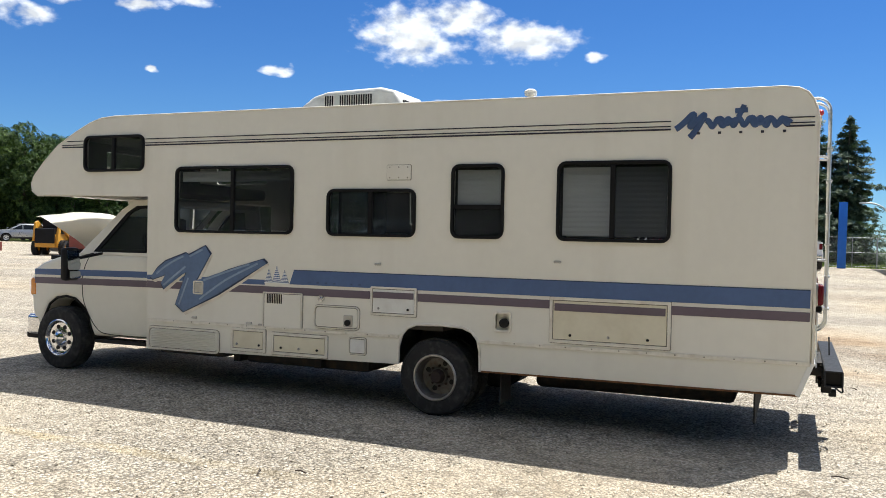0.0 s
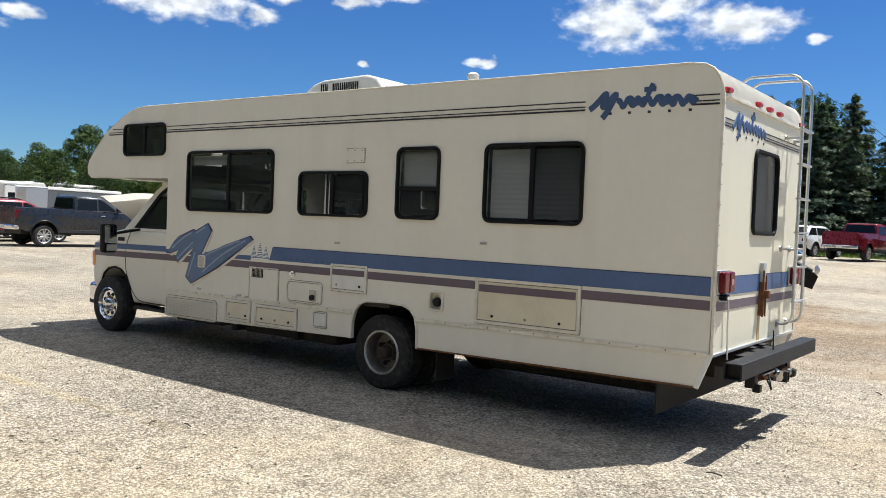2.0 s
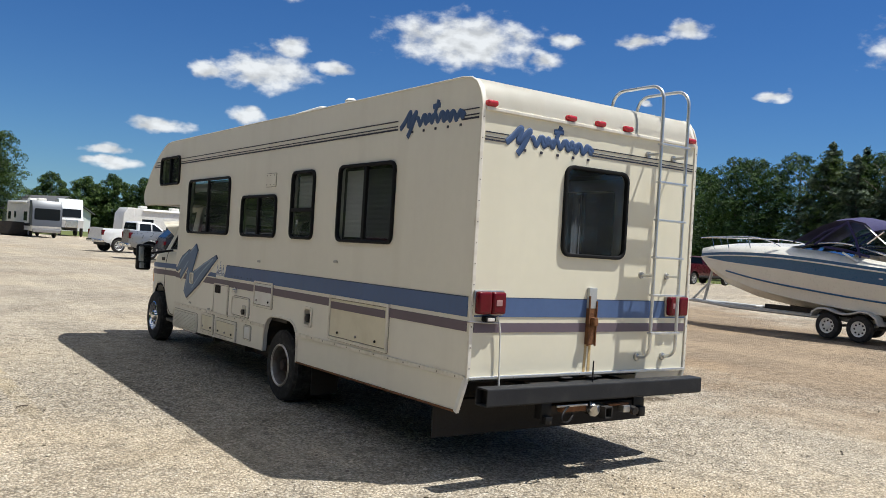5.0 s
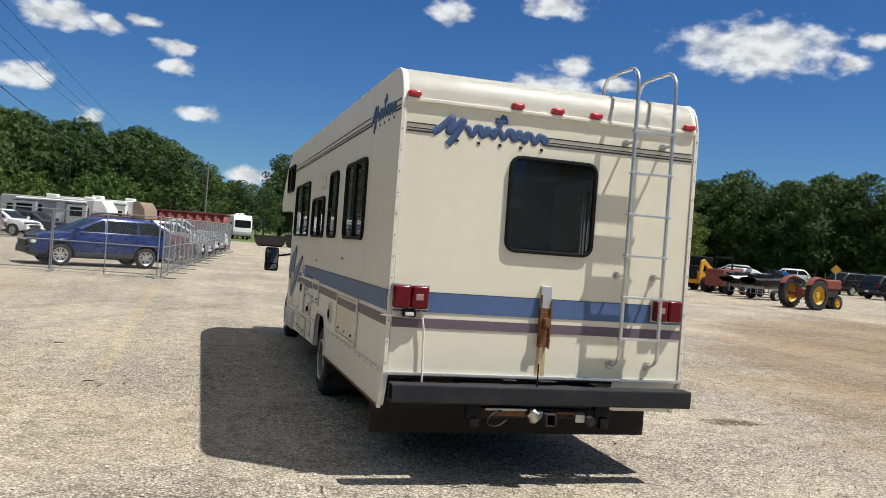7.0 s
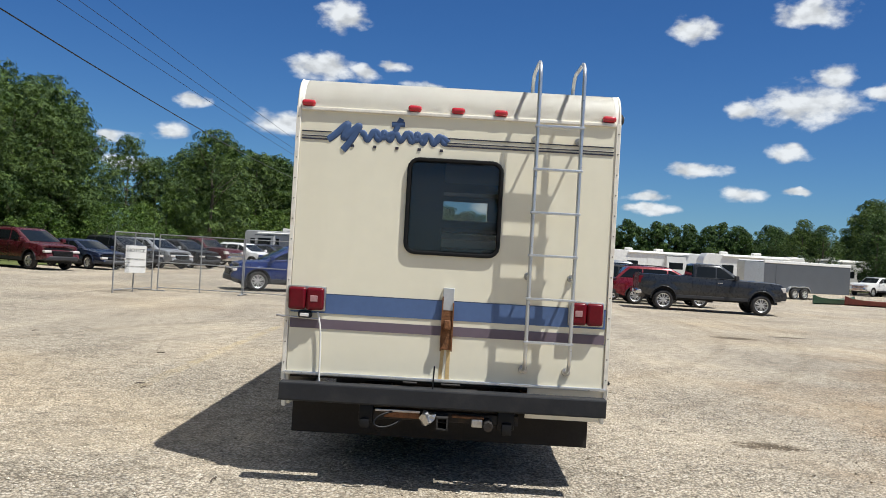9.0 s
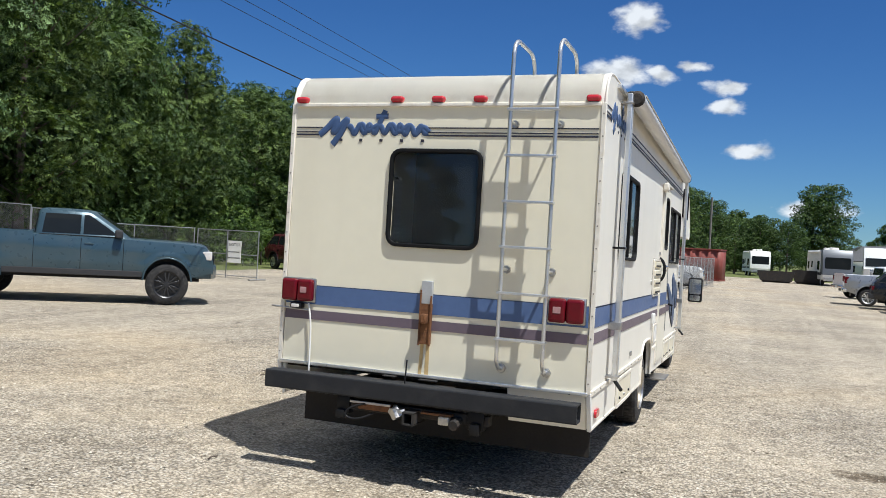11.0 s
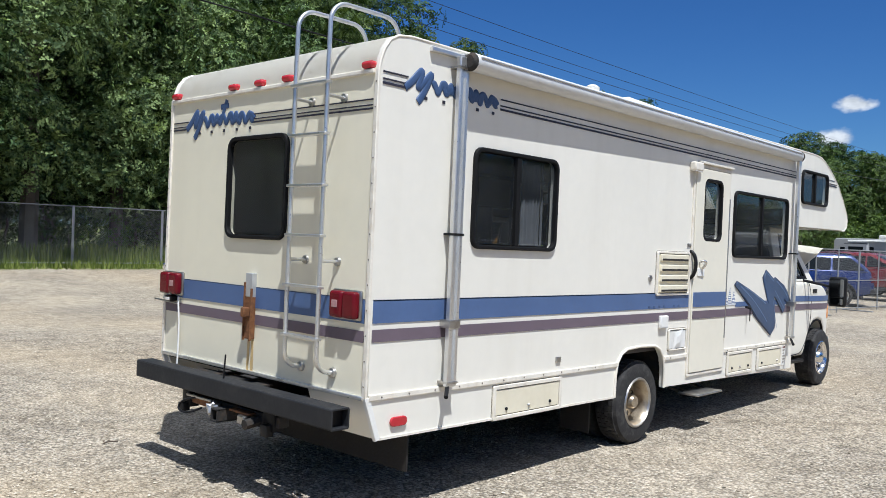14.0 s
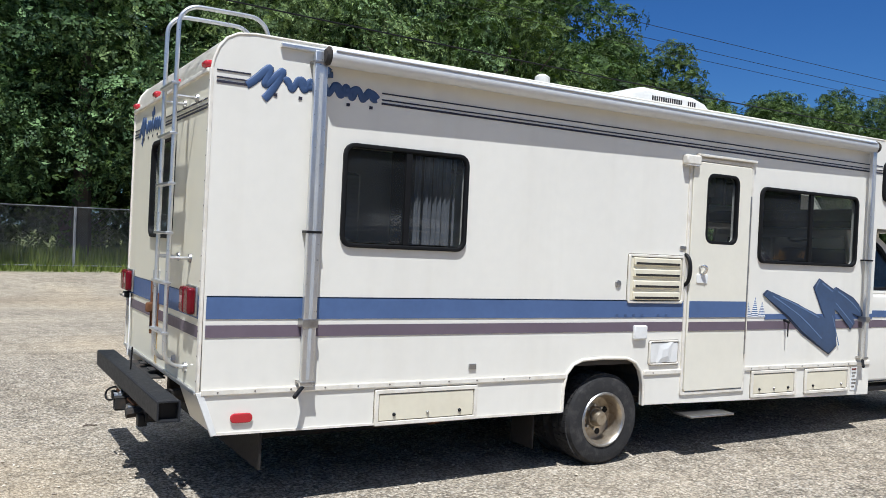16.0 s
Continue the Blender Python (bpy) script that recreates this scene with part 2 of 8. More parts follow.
FLAP = mat("brown_rubber_flap", (0.021, 0.017, 0.014), 0.8, var=0.3, scale=5, bump=0.15)
RED_LENS = mat("red_lens", (0.13, 0.004, 0.010), 0.22, var=0.25, scale=30)
# red lens brightened in colour to how the sun makes it look
RED_SUNLIT = mat("sunlit_red_lens", (0.48, 0.02, 0.03), 0.2, var=0.15, scale=25, coat=0.3)
CLEAR_LENS = mat("clear_lens", (0.7, 0.66, 0.62), 0.12, var=0.2, scale=25, coat=0.6)
AMBER = mat("amber_lens", (0.75, 0.25, 0.02), 0.15, var=0.15, scale=20, coat=0.6)
BLIND = mat("pleated_blind", (0.82, 0.81, 0.79), 0.8, var=0.06, scale=3)
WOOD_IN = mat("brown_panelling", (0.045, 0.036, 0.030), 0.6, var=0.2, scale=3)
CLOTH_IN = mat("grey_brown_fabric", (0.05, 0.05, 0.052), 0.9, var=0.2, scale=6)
GLASS_RV = glass_mat("tinted_glass", (0.60, 0.63, 0.65), 0.02, 1.55, 0.034)
SCREEN = glass_mat("insect_screen", (0.34, 0.34, 0.34), 0.5, 1.02)
GLASS_CAB = glass_mat("cab_glass", (0.66, 0.70, 0.69), 0.01, 1.45, 0.03)
GLASS = glass_mat("clear_glass", (0.62, 0.66, 0.64), 0.01)
GLASS_CAR = mat("dark_car_glass", (0.012, 0.015, 0.017), 0.04, var=0.1)
for dull, level in ((GLASS_CAR, 0.22), (RED_LENS, 0.3), (BUMPER, 0.2)):
    [k for k in dull.node_tree.nodes if k.type == "BSDF_PRINCIPLED"][0].inputs["Specular IOR Level"].default_value = level
MIRROR = mat("mirror", (0.42, 0.45, 0.48), 0.02, 1.0, var=0.02)
AC_WHITE = mat("weathered_white_plastic", (0.78, 0.76, 0.70), 0.55, var=0.1, scale=5, dirt=((0.45, 0.40, 0.33), 0.4))


# ---- mesh helpers ----
SMOOTH = math.cos(radians(40))


def mesh_of(bm, smooth=False):
    me = bpy.data.meshes.new("mesh")
    bm.normal_update()
    if smooth:
        for f in bm.faces:
            f.smooth = smooth != "flat" or max(abs(c) for c in f.normal) < 0.9995
        for e in bm.edges:
            if len(e.link_faces) == 2 and e.link_faces[0].normal.dot(e.link_faces[1].normal) < SMOOTH:
                e.smooth = False
    bm.to_mesh(me)
    bm.free()
    return me


def thing(name, place, label, category, group=""):
    ob = new(name)
    ob.empty_display_size = 0.2
    ob.matrix_basis = place
    return tagged(ob, label, category, group)


def part(name, me, material, parent=None, label=""):
    """Links a mesh (or a bmesh) as one object under a thing or a part."""
    if isinstance(me, bmesh.types.BMesh):
        me = mesh_of(me, True)
    if not me.materials:
        me.materials.append(material)
    me.name = name
    ob = new(name, me)
    if parent:
        ob.parent = parent
    return tagged(ob, label)


def moved(me, m):
    me.transform(m)
    return me


def joined(*meshes):
    bm = bmesh.new()
    for me in meshes:
        bm.from_mesh(me)
    for me in meshes:
        bpy.data.meshes.remove(me)
    return mesh_of(bm, True)


def box(x0, x1, y0, y1, z0, z1, bevel=0.0, seg=2):
    bm = bmesh.new()
    bmesh.ops.create_cube(bm, size=1, matrix=Matrix.Translation(((x0 + x1) / 2, (y0 + y1) / 2, (z0 + z1) / 2)) @
                          Matrix.Diagonal((abs(x1 - x0), abs(y1 - y0), abs(z1 - z0), 1)))
    if bevel:
        bmesh.ops.bevel(bm, geom=bm.edges[:], offset=bevel, segments=seg, affect="EDGES", profile=0.5)
    return mesh_of(bm, "flat" if bevel else False)


def rrect(u0, u1, v0, v1, r=0.03, n=4):
    out = []
    for cu, cv, a in ((u1 - r, v1 - r, 0), (u0 + r, v1 - r, 90), (u0 + r, v0 + r, 180), (u1 - r, v0 + r, 270)):
        for k in range(n + 1):
            w = radians(a + 90 * k / n)
            out.append((cu + r * math.cos(w), cv + r * math.sin(w)))
    return out


def plate(outline, holes=(), t=0.02, bevel=0.0, seg=1):
    """A flat plate with holes, in (u, v), t thick round w = 0."""
    cu = bpy.data.curves.new("plate", "CURVE")
    cu.dimensions, cu.fill_mode = "2D", "BOTH"
    cu.extrude, cu.bevel_depth, cu.bevel_resolution, cu.offset = max(t / 2 - bevel, 0), bevel, seg, -bevel
    for loop in (outline, *holes):
        sp = cu.splines.new("POLY")
        sp.points.add(len(loop) - 1)
        for p, q in zip(sp.points, loop):
            p.co = (q[0], q[1], 0, 1)
        sp.use_cyclic_u = True
    ob = bpy.data.objects.new("plate", cu)
    me = bpy.data.meshes.new_from_object(ob)
    bpy.data.objects.remove(ob)
    bpy.data.curves.remove(cu)
    bm = bmesh.new()
    bm.from_mesh(me)
    bmesh.ops.remove_doubles(bm, verts=bm.verts[:], dist=0.0002)
    bmesh.ops.recalc_face_normals(bm, faces=bm.faces[:])
    bpy.data.meshes.remove(me)
    return mesh_of(bm, "flat" if bevel else False)


def tube(points, r, cyclic=False, seg=4, smooth=True, flat=False):
    """A round bar along points, with rounded bends."""
    cu = bpy.data.curves.new("tube", "CURVE")
    cu.dimensions = "3D"
    cu.bevel_depth, cu.bevel_resolution, cu.use_fill_caps, cu.resolution_u = r, seg, True, 6
    if smooth and len(points) > 2:
        sp = cu.splines.new("NURBS")
        points = list(points)
    else:
        sp = cu.splines.new("POLY")
    sp.points.add(len(points) - 1)
    for p, q in zip(sp.points, points):
        p.co = (*q, 1)
    sp.use_cyclic_u = cyclic
    if sp.type == "NURBS":
        sp.order_u, sp.use_endpoint_u = 3, True
    ob = bpy.data.objects.new("tube", cu)
    me = bpy.data.meshes.new_from_object(ob)
    bpy.data.objects.remove(ob)
    bpy.data.curves.remove(cu)
    for f in me.polygons:
        f.use_smooth = not flat
    return me


def lathe(profile, seg=28, axis="X", caps=True):
    """Turns (along, radius) pairs round an axis."""
    bm = bmesh.new()
    rings = []
    for a, r in profile:
        ring = []
        for k in range(seg):
            w = 2 * math.pi * k / seg
            c, s = r * math.cos(w), r * math.sin(w)
            ring.append(bm.verts.new({"X": (a, c, s), "Y": (c, a, s), "Z": (c, s, a)}[axis]))
        rings.append(ring)
    for p, q in zip(rings, rings[1:]):
        for k in range(seg):
            bm.faces.new((p[k], p[(k + 1) % seg], q[(k + 1) % seg], q[k]))
    if caps:
        for ring in (rings[0], rings[-1]):
            bm.faces.new(ring)
    bmesh.ops.recalc_face_normals(bm, faces=bm.faces[:])
    return mesh_of(bm, True)


def rod(a, b, r, seg=8):
    a, b = Vector(a), Vector(b)
    d = b - a
    bm = bmesh.new()
    bmesh.ops.create_cone(bm, cap_ends=True, segments=seg, radius1=r, radius2=r, depth=d.length,
                          matrix=Matrix.Translation((a + b) / 2) @ d.to_track_quat("Z", "Y").to_matrix().to_4x4())
    return mesh_of(bm, seg > 5)


def side(x0):
    """(u, v, w) -> u along y, v up, w along x from x0."""
    return Matrix(((0, 0, 1, x0), (1, 0, 0, 0), (0, 1, 0, 0), (0, 0, 0, 1)))


def back(y0):
    """(u, v, w) -> u along x, v up, w towards -y from y0."""
    return Matrix(((1, 0, 0, 0), (0, 0, -1, y0), (0, 1, 0, 0), (0, 0, 0, 1)))


def quad(*pts):
    bm = bmesh.new()
    bm.faces.new([bm.verts.new(p) for p in pts])
    return mesh_of(bm)


def sheet(outline, at):
    """One thin face in the plane 'at', facing along its w axis."""
    bm = bmesh.new()
    f = bm.faces.new([bm.verts.new(at @ Vector((u, v, 0))) for u, v in outline])
    bm.normal_update()
    if f.normal.dot(at.to_3x3() @ Vector((0, 0, 1))) < 0:
        f.normal_flip()
    return mesh_of(bm)


def smooth_step(a, b, x):
    k = min(max((x - a) / (b - a), 0.0), 1.0)
    return k * k * (3 - 2 * k)


def ground_z(x, y):
    """The lie of the land: level round the motorhome, a little higher to the east and at the western fence."""
    east = 0.65 * smooth_step(14, 42, x) * (1 - 0.8 * smooth_step(12, 38, y))
    west = 0.45 * smooth_step(16, 22, -x) * (1 - smooth_step(14, 24, y))
    swell = 0.115 * math.exp(-((x - 14.6) ** 2 + (y - 4.6) ** 2) / 11.0)
    return east + west + swell


# ---- ground ----
def ground_material():
    m, n, l, b = nodes_of("gravel_and_grass")
    co = n.new("ShaderNodeTexCoord").outputs["Object"]
    vo = n.new("ShaderNodeTexVoronoi")
    vo.inputs["Scale"].default_value = 43
    l.new(co, vo.inputs["Vector"])
    vs = n.new("ShaderNodeTexVoronoi")
    vs.inputs["Scale"].default_value = 100
    l.new(co, vs.inputs["Vector"])
    sep = n.new("ShaderNodeSeparateColor")
    l.new(vo.outputs["Color"], sep.inputs[0])
    stones = ramp_node(n, l, sep.outputs[0], [(0.0, (0.24, 0.20, 0.15)), (0.15, (0.40, 0.345, 0.265)), (0.5, (0.59, 0.515, 0.405)), (0.8, (0.70, 0.625, 0.51)), (1.0, (0.86, 0.81, 0.71))])
    sep2 = n.new("ShaderNodeSeparateColor")
    l.new(vs.outputs["Color"], sep2.inputs[0])
    fines = ramp_node(n, l, sep2.outputs[0], [(0.0, (0.30, 0.25, 0.18)), (1.0, (0.72, 0.635, 0.505))])
    c = mix_node(n, l, "MIX", 0.35, stones, fines)
    c = mix_node(n, l, "MULTIPLY", 1.0, c, (0.97, 0.965, 0.965))
    # gaps between stones darkened: their shade is put into the colour
    gaps = ramp_node(n, l, vo.outputs["Distance"], [(0.40, 1.0), (0.72, 0.28)])
    c = mix_node(n, l, "MULTIPLY", 0.8, c, gaps)
    patches = noise_node(n, l, co, 0.35, 6)
    c = mix_node(n, l, "MIX", ramp_node(n, l, patches, [(0.42, 0.0), (0.70, 0.55)]), c, fines)
    c = mix_node(n, l, "MULTIPLY", 0.75, c, ramp_node(n, l, patches, [(0.3, (0.80, 0.79, 0.78)), (0.55, (1.0, 0.98, 0.95)), (0.75, (1.08, 1.03, 0.95))]))
    warm = noise_node(n, l, co, 0.16, 7)
    c = mix_node(n, l, "MULTIPLY", ramp_node(n, l, warm, [(0.50, 0.0), (0.66, 0.7)]), c, (1.03, 0.96, 0.86))
    # clods and scrapes a hand or two wide
    clod = noise_node(n, l, co, 5.0, 9)
    c = mix_node(n, l, "MULTIPLY", 1.0, c, ramp_node(n, l, clod, [(0.30, 0.72), (0.5, 1.0), (0.68, 1.10)]))
    # damp, darker spots
    for x, y, a, b_ in ((3.25, 2.15, 0.42, 0.20), (7.4, 15.3, 0.75, 0.45), (9.3, 16.6, 0.6, 0.3)):
        mp = n.new("ShaderNodeMapping")
        mp.inputs["Scale"].default_value = (0.5 / a, 0.5 / b_, 0)
        mp.inputs["Location"].default_value = (-0.5 * x / a, -0.5 * y / b_, 0)
        l.new(co, mp.inputs["Vector"])
        far = n.new("ShaderNodeVectorMath")
        far.operation = "LENGTH"
        l.new(mp.outputs[0], far.inputs[0])
        rag = n.new("ShaderNodeMath")
        rag.operation = "ADD"
        l.new(far.outputs["Value"], rag.inputs[0])
        l.new(noise_node(n, l, co, 9, 5), rag.inputs[1])
        c = mix_node(n, l, "MULTIPLY", 1.0, c, ramp_node(n, l, rag.outputs[0], [(0.76, (0.34, 0.31, 0.28)), (1.0, (1.0, 1.0, 1.0))]))
    def laid(x, y, turn, sx, sy):
        mp = n.new("ShaderNodeMapping")
        mp.vector_type = "TEXTURE"
        mp.inputs["Location"].default_value = (x, y, 0)
        mp.inputs["Rotation"].default_value = (0, 0, radians(turn))
        mp.inputs["Scale"].default_value = (sx, sy, 1000)
        l.new(co, mp.inputs["Vector"])
        return mp.outputs[0]

    def sum_of(op, a, b_):
        k = n.new("ShaderNodeMath")
        k.operation = op
        for i, v in enumerate((a, b_)):
            if isinstance(v, (int, float)):
                k.inputs[i].default_value = v
            else:
                l.new(v, k.inputs[i])
        return k.outputs[0]

    def length_of(v):
        k = n.new("ShaderNodeVectorMath")
        k.operation = "LENGTH"
        l.new(v, k.inputs[0])
        return k.outputs["Value"]
    # bare brown soil east of the motorhome
    soil = sum_of("ADD", length_of(laid(12.6, 8.6, 55, 14.5, 5.6)), sum_of("MULTIPLY", sum_of("SUBTRACT", noise_node(n, l, co, 0.55, 7), 0.5), 1.1))
    c = mix_node(n, l, "MULTIPLY", ramp_node(n, l, soil, [(0.66, 0.9), (1.0, 0.0)]), c, (0.72, 0.62, 0.53))
    # curved tyre marks
    mark = noise_node(n, l, co, 1.4, 6)
    for x, y, r in ((16.9, -0.7, 23.3), (16.9, -0.7, 25.1), (-14.0, 20.0, 21.5), (-14.0, 20.0, 23.2)):
        ring = sum_of("ADD", sum_of("ABSOLUTE", sum_of("SUBTRACT", length_of(laid(x, y, 0, 1, 1)), r), 0.0), sum_of("MULTIPLY", mark, 0.22))
        c = mix_node(n, l, "MULTIPLY", 1.0, c, ramp_node(n, l, ring, [(0.12, (0.88, 0.87, 0.855)), (0.34, (1.0, 1.0, 1.0))]))
    # a worn yellow line
    line_at = n.new("ShaderNodeSeparateXYZ")
    l.new(laid(-3.48, 11.0, 0, 0.10, 8.5), line_at.inputs[0])
    worn = sum_of("MAXIMUM", sum_of("ABSOLUTE", sum_of("ADD", line_at.outputs[0], sum_of("MULTIPLY", sum_of("SUBTRACT", mark, 0.5), 1.6)), 0.0), sum_of("ABSOLUTE", line_at.outputs[1], 0.0))
    c = mix_node(n, l, "MIX", sum_of("MULTIPLY", ramp_node(n, l, worn, [(0.6, 0.32), (1.0, 0.0)]), ramp_node(n, l, mark, [(0.35, 0.1), (0.6, 1.0)])), c, (0.62, 0.46, 0.20))
    # wheel tracks, long and faint
    for turn, sc in ((0.15, (0.9, 0.03, 1)), (-0.6, (0.7, 0.03, 1))):
        mp = n.new("ShaderNodeMapping")
        mp.inputs["Rotation"].default_value = (0, 0, turn)
        mp.inputs["Scale"].default_value = sc
        l.new(co, mp.inputs["Vector"])
        tr = noise_node(n, l, mp.outputs[0], 1.0, 3)
        c = mix_node(n, l, "MULTIPLY", 1.0, c, ramp_node(n, l, tr, [(0.40, 1.0), (0.5, 0.94), (0.60, 1.03)]))
    # grass beyond the lot's edges
    xyz = n.new("ShaderNodeSeparateXYZ")
    l.new(co, xyz.inputs[0])

    def past(axis, at, sign, soft=0.6):
        wob = n.new("ShaderNodeMath")
        wob.operation = "MULTIPLY_ADD"
        l.new(noise_node(n, l, co, 0.5, 5), wob.inputs[0])
        wob.inputs[1].default_value = 1.6
        wob.inputs[2].default_value = -0.8
        ad = n.new("ShaderNodeMath")
        ad.operation = "ADD"
        l.new(xyz.outputs[axis], ad.inputs[0])
        l.new(wob.outputs[0], ad.inputs[1])
        mr = n.new("ShaderNodeMapRange")
        mr.inputs["From Min"].default_value, mr.inputs["From Max"].default_value = at, at + sign * soft
        l.new(ad.outputs[0], mr.inputs["Value"])
        return mr.outputs[0]

    def both(op, a, b_):
        k = n.new("ShaderNodeMath")
        k.operation = op
        l.new(a, k.inputs[0])
        l.new(b_, k.inputs[1])
        return k.outputs[0]
    edge = both("MAXIMUM", past(0, -20.4, -1), past(0, 46, 1))
    edge = both("MAXIMUM", edge, past(1, 92, 1))
    edge = both("MAXIMUM", edge, past(1, -60, -1))
    g1 = noise_node(n, l, co, 1.2, 8)
    g2 = noise_node(n, l, co, 30, 5)
    grass = mix_node(n, l, "MIX", ramp_node(n, l, g2, [(0.3, 0.0), (0.7, 1.0)]), ramp_node(n, l, g1, [(0.3, (0.05, 0.085, 0.02)), (0.7, (0.12, 0.15, 0.04))]), (0.16, 0.17, 0.06))
    c = mix_node(n, l, "MIX", edge, c, grass)
    l.new(c, b.inputs["Base Color"])
    b.inputs["Roughness"].default_value = 0.92
    b.inputs["Specular IOR Level"].default_value = 0.25
    bp = n.new("ShaderNodeBump")
    bp.inputs["Strength"].default_value = 1.0
    bp.inputs["Distance"].default_value = 0.012
    hh = mix_node(n, l, "ADD", 0.5, ramp_node(n, l, vo.outputs["Distance"], [(0.1, 1.0), (0.8, 0.0)]), ramp_node(n, l, vs.outputs["Distance"], [(0.1, 1.0), (0.8, 0.0)]))
    hh = mix_node(n, l, "ADD", 1.0, hh, ramp_node(n, l, noise_node(n, l, co, 2.5, 6), [(0.2, 0.0), (0.8, 1.5)]))
    l.new(hh, bp.inputs["Height"])
    l.new(bp.outputs[0], b.inputs["Normal"])
    return m


def ground_lines():
    near = [k * 1.0 for k in range(-50, 101)]
    far = [-1600, -900, -500, -300, -180, -120, -90, -75, -62, -55] + near + [108, 120, 140, 170, 220, 300, 500, 900, 1600]
    return far


gx = gy = ground_lines()
verts = [(x, y, ground_z(x, y) + (0.012 * noise.noise(Vector((x * 0.35, y * 0.35, 0))) if abs(x) < 90 and abs(y) < 100 and not (-3 < x < 3 and -1 < y < 10) else 0)) for y in gy for x in gx]
nx = len(gx)
faces = [(j * nx + i, j * nx + i + 1, (j + 1) * nx + i + 1, (j + 1) * nx + i) for j in range(len(gy) - 1) for i in range(nx - 1)]
gme = bpy.data.meshes.new("ground")
gme.from_pydata(verts, [], faces)
gme.materials.append(ground_material())
ground = tagged(new("ground", gme), "pale tan gravel lot with grassy edges", "ground", kind="structure")


# ---- the motorhome ----
# built level, then set down with its nose 0.6 degrees low; rear wall at y = 0, nose towards +y
rv = thing("motorhome", pose(0, 0, 0, -0.6, 0, 0), "cream motorhome with blue and mauve stripes and an open bonnet", "motorhome")
PROFILE = [(0.0, 2.74), (0.012, 2.81), (0.04, 2.885), (0.085, 2.945), (0.15, 2.98), (0.26, 2.995), (2.4, 3.0), (5.0, 3.005), (7.20, 3.01),
           (7.40, 2.995), (7.56, 2.95), (7.80, 2.84), (8.05, 2.70), (8.25, 2.53), (8.42, 2.35), (8.455, 2.27), (8.44, 2.18), (8.36, 2.13), (8.26, 2.125)]
ARCH = [(2.80, 0.50), (2.805, 0.68), (2.83, 0.79), (2.89, 0.86), (2.98, 0.895), (3.20, 0.905), (3.45, 0.895), (3.54, 0.86), (3.60, 0.79), (3.635, 0.68), (3.64, 0.505)]
WALL = [(0.02, 0.775), (0.115, 0.525), *ARCH, (6.70, 0.445), (6.72, 2.11), *reversed(PROFILE)]
LEFT_WINDOWS = [(6.77, 7.64, 2.39, 2.795, "side", 0), (4.84, 6.33, 1.725, 2.43, "side", 0.18), (3.48, 4.45, 1.72, 2.185, "side", 0),
                (2.60, 3.12, 1.72, 2.41, "sash", 0.55), (1.12, 2.11, 1.715, 2.42, "side", 1.0)]
RIGHT_WINDOWS = [(6.77, 7.64, 2.39, 2.795, "side", 0), (4.95, 6.38, 1.715, 2.405, "side", 0), (4.25, 4.66, 1.86, 2.47, "one", 0),
                 (0.88, 1.85, 1.70, 2.39, "side", 0)]


def window_at(at, u0, u1, v0, v1, kind, blind, r=0.078):
    """A rubber-framed window in the plane 'at', whose w axis points outwards."""
    rim = part("window", moved(plate(rrect(u0, u1, v0, v1, r), [rrect(u0 + 0.029, u1 - 0.029, v0 + 0.029, v1 - 0.029, r * 0.7)], 0.04, 0.008), at @ Matrix.Translation((0, 0, 0.006))),
               RUBBER, rv, "black rubber-framed window with dark tinted glass")
    um, vm = (u0 + u1) / 2, (v0 + v1) / 2
    if kind == "side":
        cells = [(u0 + 0.035, um, v0 + 0.035, v1 - 0.035, -0.004), (um, u1 - 0.035, v0 + 0.035, v1 - 0.035, 0.006)]
        bar = plate(rrect(um - 0.022, um + 0.022, v0 + 0.03, v1 - 0.03, 0.004), (), 0.03, 0.004)
    elif kind == "sash":
        cells = [(u0 + 0.035, u1 - 0.035, v0 + 0.035, vm - 0.05, 0.006), (u0 + 0.035, u1 - 0.035, vm - 0.05, v1 - 0.035, -0.004)]
        bar = plate(rrect(u0 + 0.03, u1 - 0.03, vm - 0.07, vm - 0.03, 0.004), (), 0.03, 0.004)
    else:
        cells, bar = [(u0 + 0.035, u1 - 0.035, v0 + 0.035, v1 - 0.035, 0.0)], None
    for a, b, c, d, w in cells:
        p = part("pane", sheet(rrect(a, b, c, d, 0.03), at @ Matrix.Translation((0, 0, w))), GLASS_RV, rim)
        p.visible_shadow = False
    if kind in ("side", "sash"):
        a, b, c, d, _ = cells[0]
        sc = part("insect_screen", sheet(rrect(a, b, c, d, 0.02), at @ Matrix.Translation((0, 0, -0.016))), SCREEN, rim)
        sc.visible_shadow = False
    if bar:
        part("mullion", moved(bar, at @ Matrix.Translation((0, 0, 0.004))), RUBBER, rim)
    if blind:
        a, b = u0 + 0.04, u1 - 0.04
        low = v1 - 0.05 - (v1 - v0 - 0.1) * blind
        bm = bmesh.new()
        count = max(int((v1 - 0.05 - low) / 0.022), 2)
        rows = []
        for k in range(count + 1):
            v = v1 - 0.05 - (v1 - 0.05 - low) * k / count
            w = -0.06 + (0.004 if k % 2 else 0)
            rows.append([bm.verts.new(at @ Vector((u, v, w))) for u in (a, b)])
        for p, q in zip(rows, rows[1:]):
            bm.faces.new((p[0], p[1], q[1], q[0]))
        part("blind", mesh_of(bm), BLIND, rim, "white pleated window blind")
    return rim


